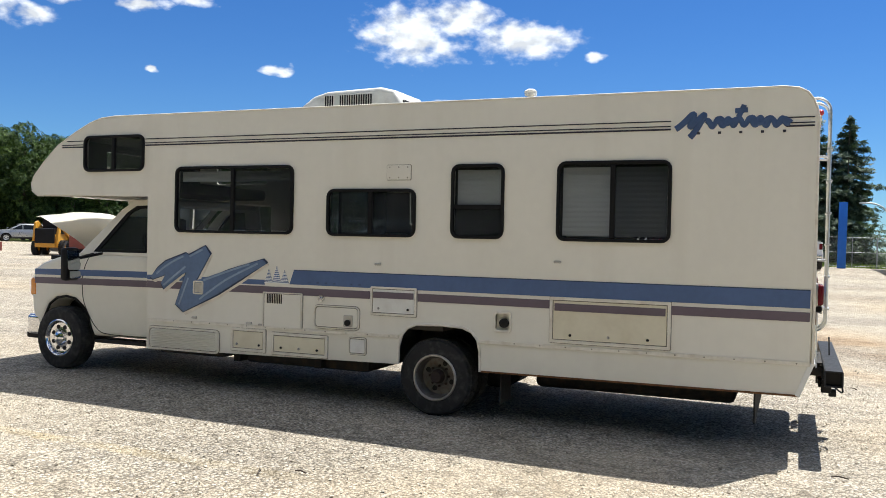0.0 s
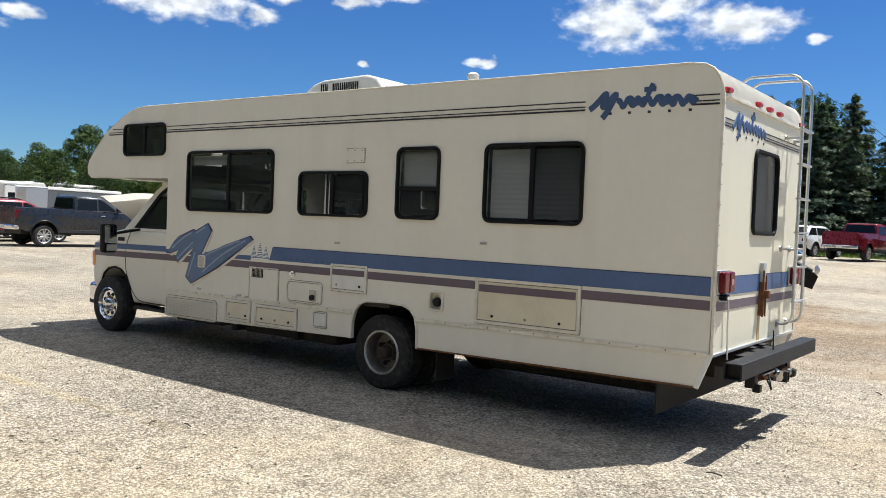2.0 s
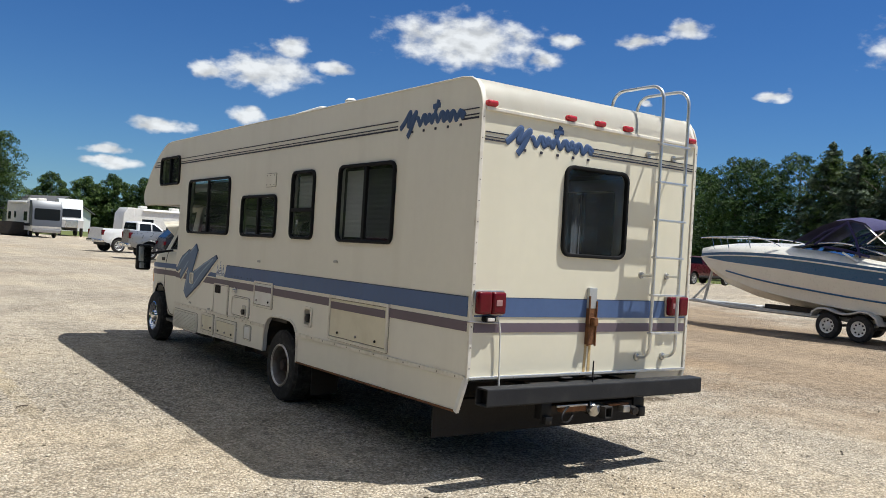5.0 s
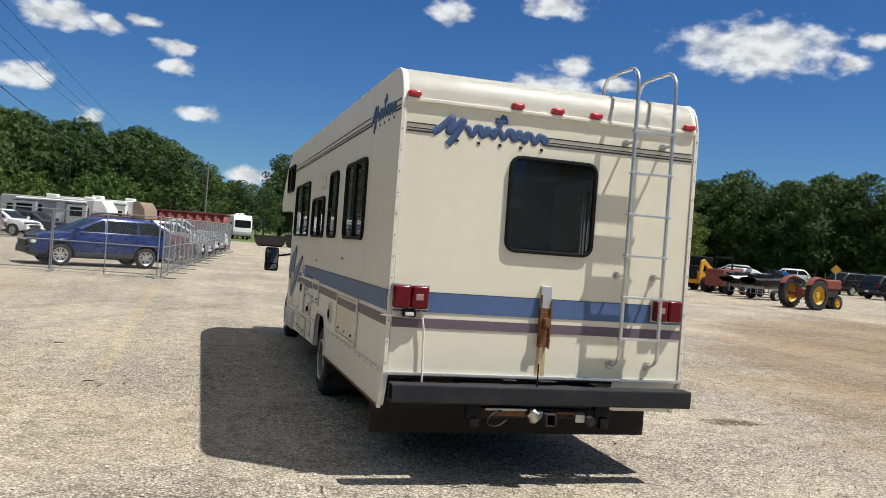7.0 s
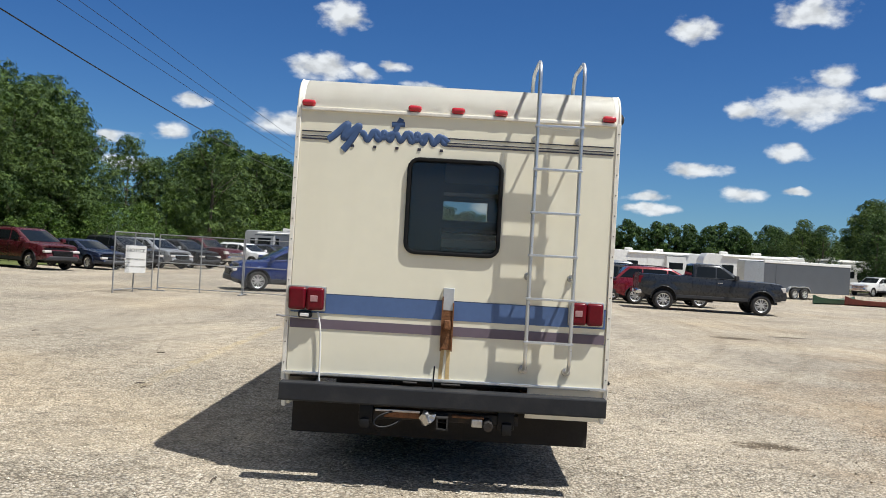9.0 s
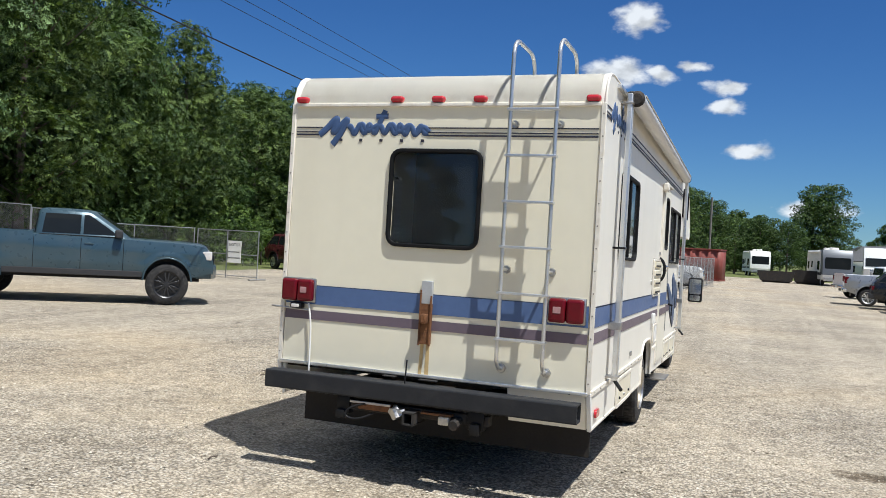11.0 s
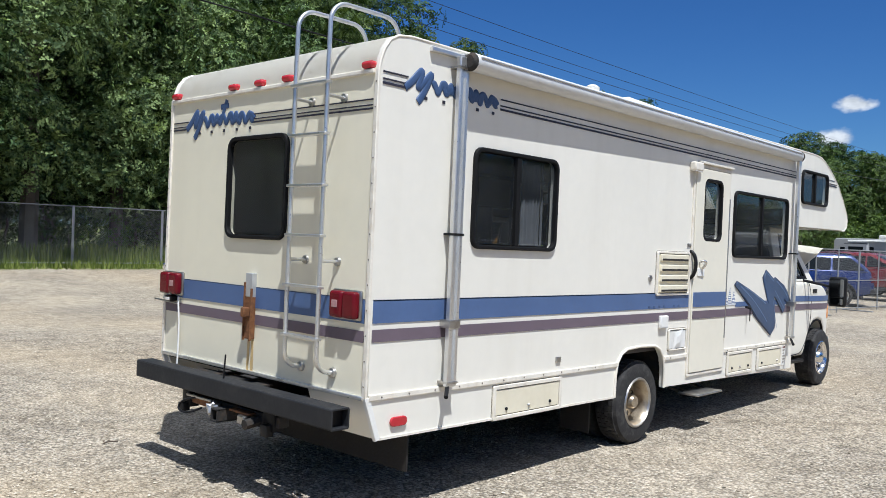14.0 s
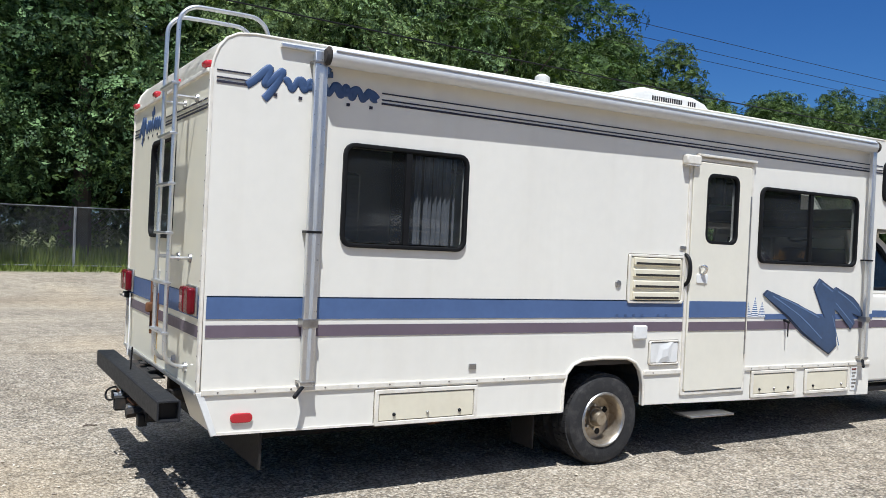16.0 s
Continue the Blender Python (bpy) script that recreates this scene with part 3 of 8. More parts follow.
LEFT, RIGHT = side(-1.2) @ Matrix.Diagonal((1, 1, -1, 1)), side(1.2)
REAR = back(0.0)
inner = lambda w, k=0.02: rrect(w[0] + k, w[1] - k, w[2] + k, w[3] - k, 0.045)
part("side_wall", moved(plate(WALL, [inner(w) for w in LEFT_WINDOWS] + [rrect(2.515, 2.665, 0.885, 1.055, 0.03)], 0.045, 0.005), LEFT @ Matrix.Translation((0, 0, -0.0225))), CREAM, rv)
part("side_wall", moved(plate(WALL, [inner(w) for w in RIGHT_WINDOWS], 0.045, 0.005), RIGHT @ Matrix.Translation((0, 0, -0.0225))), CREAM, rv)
for w in LEFT_WINDOWS:
    window_at(LEFT, *w)
for w in RIGHT_WINDOWS:
    window_at(RIGHT, *w)

# roof skin, from the rear cap over the top and round the overcab
bm = bmesh.new()
skin = [[bm.verts.new((x, y, z - (0.0 if abs(x) < 1.15 else 0.012))) for x in (-1.19, -1.14, -0.6, 0, 0.6, 1.14, 1.19)] for y, z in PROFILE + [(6.72, 2.12)]]
for p, q in zip(skin, skin[1:]):
    for k in range(6):
        if not (p[0].co.y > 8.0 and q[0].co.y < 8.43 and q[0].co.z > 2.30 and 2 <= k <= 3):
            bm.faces.new((p[k], q[k], q[k + 1], p[k + 1]))
bmesh.ops.solidify(bm, geom=bm.faces[:], thickness=0.03)
part("roof", bm, CREAM, rv)
fw = part("overcab_pane", quad((-0.62, 8.03, 2.70), (-0.62, 8.41, 2.35), (0.62, 8.41, 2.35), (0.62, 8.03, 2.70)), GLASS, rv)
fw.visible_shadow = False
for sx in (-1, 1):
    part("roof_trim", tube([(sx * 1.196, y, z - 0.004) for y, z in [(0, 2.6)] + PROFILE], 0.010, seg=2, smooth=False), CREAM_TRIM, rv)
    part("corner_moulding", box(sx * 1.174, sx * 1.206, -0.010, 0.012, 0.78, 2.75, 0.004), CREAM_TRIM, rv)
    for k in range(13):
        part("screw", moved(lathe([(0, 0.0055), (0.003, 0.004)], 8, "Y"), Matrix.Translation((sx * 1.19, -0.0125, 0.85 + k * 0.152))), SCREW, rv)
    low = plate([(0.03, 0.785), (-0.012, 0.78), (0.092, 0.51), (0.128, 0.522)], (), 0.03, 0.004)
    part("corner_trim", moved(low, side(sx * 1.195)), WHITE_PLASTIC, rv)

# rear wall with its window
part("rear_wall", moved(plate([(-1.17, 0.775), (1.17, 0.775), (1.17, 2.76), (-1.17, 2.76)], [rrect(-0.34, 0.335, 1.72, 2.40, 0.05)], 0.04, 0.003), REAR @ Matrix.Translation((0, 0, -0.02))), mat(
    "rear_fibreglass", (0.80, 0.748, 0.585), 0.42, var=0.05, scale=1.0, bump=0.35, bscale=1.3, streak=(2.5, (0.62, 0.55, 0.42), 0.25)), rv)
window_at(REAR, -0.36, 0.355, 1.70, 2.42, "one", 0, 0.085)
part("rear_seam", box(-1.17, 1.17, -0.022, 0.02, 2.725, 2.752, 0.006), CREAM_TRIM, rv)
part("rear_sill", box(-1.19, 1.19, -0.02, 0.04, 0.765, 0.79, 0.006), ALU, rv)
part("lower_panel", moved(plate([(0.62, 0), (1.17, 0), (1.17, 0.27), (0.62, 0.27)], (), 0.012, 0.003), Matrix.Translation((0, 0.115, 0.52)) @ pose(0, 0, 0, 110, 0, 0)), CREAM, rv)


# stripes and graphics, thin vinyl on the walls
def vinyl(at, pts, material, name="stripe", t=0.004, label=""):
    return part(name, moved(plate(pts, (), t), at @ Matrix.Translation((0, 0, t / 2 + 0.001))), material, rv, label)


def band(at, u0, u1, v0, v1, material, name="stripe"):
    return vinyl(at, [(u0, v0), (u1, v0), (u1, v1), (u0, v1)], material, name)


def scribble(at, u0, v0, w, h, flip):
    """A brushed blue emblem of plain strokes over a row of small dark bars."""
    first = [(0.0, 0.30), (0.05, 0.40), (0.17, 0.84), (0.155, 0.60), (0.125, 0.34), (0.16, 0.42), (0.27, 0.80), (0.24, 0.58), (0.17, 0.16), (0.13, 0.02)]
    wave = [(0.27 + 0.73 * k / 26, 0.46 + 0.20 * math.sin(k * 1.9 + 0.4) * (1.0 if k % 3 else 0.75)) for k in range(27)]
    slash = [(0.61, 1.0), (0.585, 0.80), (0.56, 0.62)]
    strokes = [first, wave, [(p + 0.012, q + 0.03) for p, q in wave[::2]], slash, [(0.53, 0.82), (0.64, 0.84)]]
    for i, s in enumerate(strokes):
        pts = [((1 - p[0] if flip else p[0]) * w, p[1] * h, 0) for p in s]
        me = tube(pts, 0.021 if i else 0.026, seg=2)
        part("emblem_stroke", moved(me, at @ Matrix.Translation((u0, v0, 0.002)) @ Matrix.Diagonal((1, 1, 0.22, 1))), EMBLEM_BLUE, rv)
    for k in range(5):
        c = u0 + w * ((1 - (0.21 + 0.187 * k)) if flip else 0.21 + 0.187 * k)
        band(at, c - 0.012, c + 0.012, v0 + 0.030, v0 + 0.050, PIN, "emblem_bar")


# one graphic for both walls, set paler on the left than on the right
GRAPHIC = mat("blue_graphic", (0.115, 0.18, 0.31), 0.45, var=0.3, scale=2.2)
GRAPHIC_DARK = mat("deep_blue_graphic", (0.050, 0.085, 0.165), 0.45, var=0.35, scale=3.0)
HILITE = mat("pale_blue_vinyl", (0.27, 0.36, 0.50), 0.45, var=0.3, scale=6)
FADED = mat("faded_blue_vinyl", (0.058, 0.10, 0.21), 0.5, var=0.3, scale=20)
EMBLEM_WHITE = mat("white_vinyl", (0.85, 0.85, 0.84), 0.4, var=0.04)
ZIG = [(6.66, 1.22), (6.55, 1.35), (6.45, 1.42), (6.18, 1.515), (6.14, 1.495), (5.92, 1.595), (5.84, 1.51), (6.03, 1.205), (5.92, 1.235), (5.62, 1.35),
       (5.18, 1.475), (5.13, 1.435), (5.48, 1.22), (5.74, 1.07), (6.20, 0.865), (6.31, 0.945), (6.17, 1.315), (6.23, 1.285), (6.47, 1.10), (6.51, 1.16),
       (6.45, 1.255), (6.62, 1.20)]
for at, dy, end, left in ((LEFT, 0.0, 4.87, True), (RIGHT, -0.08, 4.80, False)):
    cuts = [(0.03, 1.11 - 0.01), (2.15, 6.70)] if left else [(0.03, 4.08), (4.82, 6.70)]
    vinyl(at, [(0.03, 1.222), (end, 1.222), (end - (0.05 if left else 0.02), 1.362), (0.03, 1.362)] if left else [(0.03, 1.228), (4.08, 1.228), (4.08, 1.368), (0.03, 1.368)], BLUE)
    band(at, 0.03, end - 0.05 if left else 4.08, 1.362, 1.370, BLUE_DARK)
    band(at, 5.17 + dy, 6.70, 1.205, 1.255, BLUE)
    for a, b in cuts:
        for c, d in ([(a, b)] if not left or a < 1 else [(a, 3.44), (3.95, b)]):
            band(at, c, d, 1.115, 1.19, MAUVE)
    for z0, z1 in ((2.737, 2.746), (2.694, 2.703), (2.666, 2.680)):
        band(at, 0.03, 0.24, z0, z1, PIN, "pinstripe")
        for a, b in ([(1.14, 6.76), (7.65, 7.90)] if z0 > 2.72 else [(1.14, 6.76), (7.65, 7.98)]):
            band(at, a, b, z0, z1, PIN, "pinstripe")
    scribble(at, 0.215, 2.595, 0.885, 0.262, left)
    outline = [(u + dy - (0.0 if left else 0.09 * smooth_step(1.25, 0.9, v)), v) for u, v in ZIG]
    if left:
        vinyl(at, [(u + (0.02 if u < 6 else -0.0) - 0.03, v - 0.025) for u, v in outline], CREAM_TRIM, "graphic_shadow", 0.005)
    vinyl(at, outline, BLUE_DARK, "graphic_edge", 0.009)
    cu, cv = 5.95 + dy, 1.22
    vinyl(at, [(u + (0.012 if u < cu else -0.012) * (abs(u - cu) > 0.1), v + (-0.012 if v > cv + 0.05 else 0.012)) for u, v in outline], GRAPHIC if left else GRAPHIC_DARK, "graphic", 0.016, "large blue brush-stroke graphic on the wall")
    for pts in ([(6.56, 1.27), (6.42, 1.385), (6.2, 1.47)], [(6.12, 1.47), (5.95, 1.55)], [(6.46, 1.15), (6.3, 1.27), (6.17, 1.36)], [(6.25, 0.95), (6.13, 1.24)],
                [(5.98, 1.02), (5.72, 1.20), (5.5, 1.31), (5.25, 1.42)], [(5.93, 1.22), (5.62, 1.335), (5.35, 1.41)]):
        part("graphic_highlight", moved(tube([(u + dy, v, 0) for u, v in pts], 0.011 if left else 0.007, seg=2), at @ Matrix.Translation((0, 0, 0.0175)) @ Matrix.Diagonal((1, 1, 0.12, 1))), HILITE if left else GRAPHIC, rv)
    # three little trees of white bars
    for k, (c, hgt) in enumerate(((0.0, 0.13), (0.095, 0.17), (0.19, 0.13))):
        vinyl(at, [(4.93 + dy * 0.9 + c - 0.055, 1.225), (4.93 + dy * 0.9 + c + 0.055, 1.225), (4.93 + dy * 0.9 + c, 1.235 + hgt)], BLUE, "tree_emblem", 0.003)
        for j in range(9):
            wd = 0.052 * (1 - j / 10)
            u = 4.93 + dy * 0.9 + c
            band(at, u - wd, u + wd, 1.225 + hgt * j / 9, 1.225 + hgt * j / 9 + hgt / 18, EMBLEM_WHITE, "tree_emblem_bar")
    for k in range(7):
        if k not in (4,):
            u = (4.62 - 0.095 * k) if left else (3.3 + 0.09 * k)
            vinyl(at, [(u, 1.24), (u + 0.026, 1.24), (u + 0.026, 1.256), (u, 1.256)], FADED, "faded_bar", 0.008)
for z0, z1, m in ((1.225, 1.365, BLUE), (1.365, 1.371, BLUE_DARK), (1.11, 1.18, MAUVE)):
    band(REAR, -1.165, 1.165, z0, z1, m)
for z0, z1 in ((2.568, 2.576), (2.534, 2.542), (2.511, 2.522)):
    band(REAR, -1.16, -0.94, z0, z1, PIN, "pinstripe")
    band(REAR, -0.08, 1.16, z0, z1, PIN, "pinstripe")
scribble(REAR, -0.965, 2.438, 0.885, 0.262, False)


# hatches, vents and fittings
def hatch(at, u0, u1, v0, v1, material=YELLOWED, rim=0.028, r=0.012, locks=0, label="", name="hatch"):
    h = part(name, moved(plate(rrect(u0, u1, v0, v1, r), [rrect(u0 + rim, u1 - rim, v0 + rim, v1 - rim, max(r - 0.008, 0.004))], 0.022, 0.004), at @ Matrix.Translation((0, 0, 0.008))), CREAM_TRIM, rv, label)
    part("seal", moved(plate(rrect(u0 - 0.005, u1 + 0.005, v0 - 0.005, v1 + 0.005, r + 0.004), (), 0.004), at @ Matrix.Translation((0, 0, 0.0005))), SEAL, h)
    part("door", moved(plate(rrect(u0 + rim + 0.006, u1 - rim - 0.006, v0 + rim + 0.006, v1 - rim - 0.006, max(r - 0.008, 0.004)), (), 0.014, 0.003), at @ Matrix.Translation((0, 0, 0.006))), material, h)
    part("gap", moved(plate(rrect(u0 + rim - 0.004, u1 - rim + 0.004, v0 + rim - 0.004, v1 - rim + 0.004, 0.004), (), 0.004), at @ Matrix.Translation((0, 0, 0.002))), SEAL, h)
    for k in range(locks):
        u = u0 + (u1 - u0) * (0.18 + 0.64 * k / max(locks - 1, 1))
        part("latch", moved(lathe([(0, 0.013), (0.008, 0.012), (0.014, 0.006)], 10, "Z"), at @ Matrix.Translation((u, v0 + rim + 0.045, 0.012))), STEEL if k % 2 else BLACK, h)
    return h


hl = hatch(LEFT, 1.10, 2.15, 0.815, 1.222, locks=3, label="yellowed storage hatch with latches and a mauve stripe")
band(LEFT @ Matrix.Translation((0, 0, 0.0125)), 1.145, 2.105, 1.10, 1.165, MAUVE)
hatch(LEFT, 3.45, 3.94, 0.965, 1.24, WHITE_PLASTIC, 0.02, locks=2, label="white hatch with two latches")
band(LEFT @ Matrix.Translation((0, 0, 0.0125)), 3.48, 3.91, 1.13, 1.19, MAUVE)
he = hatch(LEFT, 4.06, 4.57, 0.80, 1.03, CREAM, 0.012, 0.045, label="cream hatch with a power socket")
part("socket", moved(plate(rrect(4.13, 4.23, 0.83, 0.945, 0.01), (), 0.012, 0.003), LEFT @ Matrix.Translation((0, 0, 0.016))), STEEL, he)
part("socket_plug", moved(lathe([(0, 0.032), (0.025, 0.03), (0.025, 0.016)], 12, "Z"), LEFT @ Matrix.Translation((4.18, 0.87, 0.018))), BLACK, he)
part("water_inlet", moved(lathe([(0, 0.035), (0.02, 0.033), (0.02, 0.018), (0.045, 0.015)], 14, "Z"), LEFT @ Matrix.Translation((4.49, 1.095, 0.0))), CHROME, rv)
hp = hatch(LEFT, 4.71, 5.18, 0.765, 1.135, CREAM, 0.012, 0.012, label="cream refrigerator vent door")
for k in range(9):
    part("louvre_slot", moved(plate(rrect(4.95 + k * 0.021, 4.962 + k * 0.021, 1.02, 1.115, 0.003), (), 0.006), LEFT @ Matrix.Translation((0, 0, 0.014))), DARK, hp)
hg = hatch(LEFT, 5.72, 6.67, 0.45, 0.70, CREAM, 0.02, 0.05, label="cream louvred generator door")
for k in range(11):
    part("louvre", moved(box(5.77, 6.62, 0.478 + k * 0.018, 0.486 + k * 0.018, 0.010, 0.027, 0.003, 1), LEFT), CREAM, hg)
hatch(LEFT, 5.14, 5.57, 0.505, 0.745, locks=2, label="yellowed service hatch with latches")
hatch(LEFT, 4.41, 5.07, 0.50, 0.725, locks=3, label="long yellowed storage hatch")
hatch(LEFT, 3.98, 4.17, 0.565, 0.73, WHITE_PLASTIC, 0.01, 0.02, label="small white cable hatch")
fl = part("fuel_filler", moved(plate(rrect(2.50, 2.68, 0.87, 1.07, 0.035), [rrect(2.525, 2.655, 0.895, 1.045, 0.025)], 0.02, 0.005), LEFT @ Matrix.Translation((0, 0, 0.008))), CREAM_TRIM, rv, "recessed fuel filler with a black cap")
part("recess", box(-1.165, -1.12, 2.52, 2.66, 0.89, 1.05), CREAM, fl)
part("cap", moved(lathe([(0, 0.045), (0.03, 0.042), (0.035, 0.03)], 14, "X"), Matrix.Translation((-1.195, 2.575, 0.96)) @ Matrix.Diagonal((-1, 1, 1, 1))), BLACK, fl)
part("plate_seam", moved(plate(rrect(3.535, 3.795, 2.265, 2.415, 0.012), (), 0.004), LEFT @ Matrix.Translation((0, 0, 0.001))), SEAL, rv)
part("blank_plate", moved(plate(rrect(3.54, 3.79, 2.27, 2.41, 0.01), (), 0.012, 0.003), LEFT @ Matrix.Translation((0, 0, 0.006))), CREAM, rv, "cream cover plate screwed to the wall")
for k in range(6):
    part("screw", moved(lathe([(0, 0.007), (0.004, 0.005)], 8, "Z"), LEFT @ Matrix.Translation((3.57 + 0.095 * (k % 3), 2.29 if k < 3 else 2.39, 0.012))), SCREW, rv)
for u, v in ((3.87, 1.455), (2.09, 1.53), (5.35, 0.80), (6.05, 0.82), (5.2, 0.79)):
    part("marker_lamp", moved(plate(rrect(u - 0.035, u + 0.035, v - 0.012, v + 0.012, 0.01), (), 0.014, 0.004), LEFT @ Matrix.Translation((0, 0, 0.006))), STEEL, rv)
door_pull = part("door_latch", moved(plate(rrect(5.93, 6.06, 1.07, 1.215, 0.02), [rrect(5.945, 6.045, 1.085, 1.20, 0.014)], 0.02, 0.005), LEFT @ Matrix.Translation((0, 0, 0.02))), CREAM_TRIM, rv)
part("latch_plate", moved(plate(rrect(5.95, 6.04, 1.09, 1.195, 0.01), (), 0.008), LEFT @ Matrix.Translation((0, 0, 0.018))), STEEL, door_pull)

# belt moulding with screws, rusty skirt edge, arch trim
for at in (LEFT, RIGHT):
    for a, b in (((0.02, 0.78), (2.82, 0.775)), ((3.63, 0.77), (6.68, 0.762) if at is LEFT else (4.05, 0.77)), ((4.83, 0.765), (6.70, 0.765))):
        if at is LEFT and a[0] > 4.5:
            continue
        bm_ = plate([(a[0], a[1] - 0.018), (b[0], b[1] - 0.018), (b[0], b[1] + 0.018), (a[0], a[1] + 0.018)], (), 0.018, 0.006)
        part("belt_moulding", moved(bm_, at @ Matrix.Translation((0, 0, 0.006))), CREAM_TRIM, rv)
        for k in range(int((b[0] - a[0]) / 0.235)):
            part("screw", moved(lathe([(0, 0.0065), (0.004, 0.005)], 8, "Z"), at @ Matrix.Translation((a[0] + 0.1 + 0.235 * k, a[1], 0.015))), SCREW, rv)
    edge = tube([at @ Vector((u, v, 0.003)) for u, v in ARCH], 0.013, seg=2, smooth=False)
    part("arch_trim", edge, CREAM_TRIM, rv)
    part("skirt_edge", moved(plate([(0.11, 0.515), (2.80, 0.495), (2.80, 0.51), (0.11, 0.53)], (), 0.012), at @ Matrix.Translation((0, 0, 0.003))), RUST if at is LEFT else CREAM_TRIM, rv)

# right side: entry door, vents, hatches, step
dr = part("entry_door", moved(plate(rrect(4.085, 4.81, 0.60, 2.555, 0.02), [rrect(4.27, 4.64, 1.88, 2.45, 0.05)], 0.022, 0.005), RIGHT @ Matrix.Translation((0, 0, 0.012))), mat("yellowed_door", (0.79, 0.745, 0.62), 0.42, var=0.06, scale=1.5, bump=0.04, bscale=9), rv, "cream entry door with a narrow tinted window")
part("door_frame", moved(plate(rrect(4.05, 4.845, 0.565, 2.59, 0.02), [rrect(4.078, 4.817, 0.593, 2.562, 0.015)], 0.02, 0.005), RIGHT @ Matrix.Translation((0, 0, 0.006))), CREAM_TRIM, dr)
RDOOR = RIGHT @ Matrix.Translation((0, 0, 0.024))
for z0, z1, m in ((1.228, 1.368, BLUE), (1.115, 1.19, MAUVE)):
    band(RDOOR, 4.10, 4.80, z0, z1, m)
part("lock", moved(plate(rrect(4.17, 4.30, 1.52, 1.60, 0.01), (), 0.016, 0.004), RDOOR), WHITE_PLASTIC, dr)
part("handle", moved(tube([(4.20, 1.66, 0.01), (4.20, 1.68, 0.05), (4.25, 1.64, 0.05), (4.24, 1.60, 0.012)], 0.014, seg=2), RDOOR), CHROME, dr)
part("hinge", rod(RDOOR @ Vector((4.81, 0.9, 0)), RDOOR @ Vector((4.81, 2.3, 0)), 0.008), STEEL, dr)
part("grab_handle", tube([RIGHT @ Vector(p) for p in ((4.055, 1.50, 0), (4.055, 1.53, 0.06), (4.055, 1.73, 0.06), (4.055, 1.76, 0))], 0.017, seg=3), BLACK, rv)
part("door_awning_rail", box(1.20, 1.24, 4.12, 4.86, 2.60, 2.622, 0.005), CREAM_TRIM, rv)
pl = part("porch_light", box(1.20, 1.265, 3.96, 4.13, 2.515, 2.60, 0.015), CREAM_TRIM, rv, "cream porch light beside the entry door")
part("lens", box(1.21, 1.26, 3.975, 4.115, 2.507, 2.517, 0.003), CLEAR_LENS, pl)
vt = hatch(RIGHT, 3.41, 4.03, 1.345, 1.745, YELLOWED, 0.02, 0.02, label="yellowed louvred refrigerator vent")
for k in range(4):
    z = 1.405 + 0.093 * k
    part("louvre", moved(plate(rrect(3.46, 3.98, z - 0.030, z + 0.034, 0.008), (), 0.03, 0.008), RIGHT @ Matrix.Translation((0, 0, 0.014)) @ Matrix.Translation((0, 0, 0))), YELLOWED, vt)
    # dark strip draws the shadow in the slot of each louvre
    part("slot", moved(plate(rrect(3.475, 3.965, z - 0.022, z - 0.004, 0.004), (), 0.006), RIGHT @ Matrix.Translation((0, 0, 0.028))), DARK, vt)
hatch(RIGHT, 1.19, 2.01, 0.50, 0.745, locks=3, label="cream storage hatch low on the wall")
hatch(RIGHT, 4.94, 5.56, 0.50, 0.742, locks=3, label="cream storage hatch below the window")
hatch(RIGHT, 5.69, 6.36, 0.50, 0.735, locks=2, label="cream storage hatch near the cab")
wh = hatch(RIGHT, 3.68, 4.02, 0.835, 1.035, WHITE_PLASTIC, 0.012, 0.02, label="white water heater cover")
part("cover_pyramid", moved(mesh_of((lambda b: (bmesh.ops.create_cone(b, cap_ends=True, segments=4, radius1=0.14, radius2=0.06, depth=0.008), b)[1])(bmesh.new())), RIGHT @ Matrix.Translation((3.85, 0.935, 0.02)) @ pose(0, 0, 0, 0, 0, 45) @ Matrix.Diagonal((1, 0.62, 1, 1))), WHITE_PLASTIC, wh)
part("outlet_cover", box(1.20, 1.235, 3.49, 3.63, 1.05, 1.165, 0.012), WHITE_PLASTIC, rv)
part("small_cover", box(1.20, 1.215, 1.93, 1.99, 0.86, 0.90, 0.004), STEEL, rv)
part("round_lock", moved(lathe([(0, 0.03), (0.012, 0.028), (0.014, 0.012)], 14, "Z"), RIGHT @ Matrix.Translation((3.31, 1.50, 0))), STEEL, rv)
part("badge", moved(plate(rrect(3.98, 4.05, 1.80, 1.83, 0.008), (), 0.01, 0.003), RIGHT @ Matrix.Translation((0, 0, 0.005))), STEEL, rv)
part("water_tap", joined(rod((1.2, 5.36, 1.20), (1.26, 5.36, 1.18), 0.012), rod((1.25, 5.36, 1.19), (1.25, 5.36, 1.05), 0.006)), BLACK, rv)
part("warning_label", moved(plate(rrect(6.40, 6.50, 0.50, 0.74, 0.006), (), 0.004), RIGHT @ Matrix.Translation((0, 0, 0.003))), WHITE_PLASTIC, rv)
for k in range(6):
    part("label_bar", moved(plate(rrect(6.415, 6.415 + (0.07 if k % 3 else 0.045), 0.53 + 0.034 * k, 0.545 + 0.034 * k, 0.002), (), 0.003), RIGHT @ Matrix.Translation((0, 0, 0.006))), RED_LENS if k == 5 else STEEL, rv)
part("side_reflector", moved(plate(rrect(0.205, 0.345, 0.585, 0.645, 0.028), (), 0.02, 0.006), RIGHT @ Matrix.Translation((0, 0, 0.01))), RED_SUNLIT, rv, "oval red reflector")
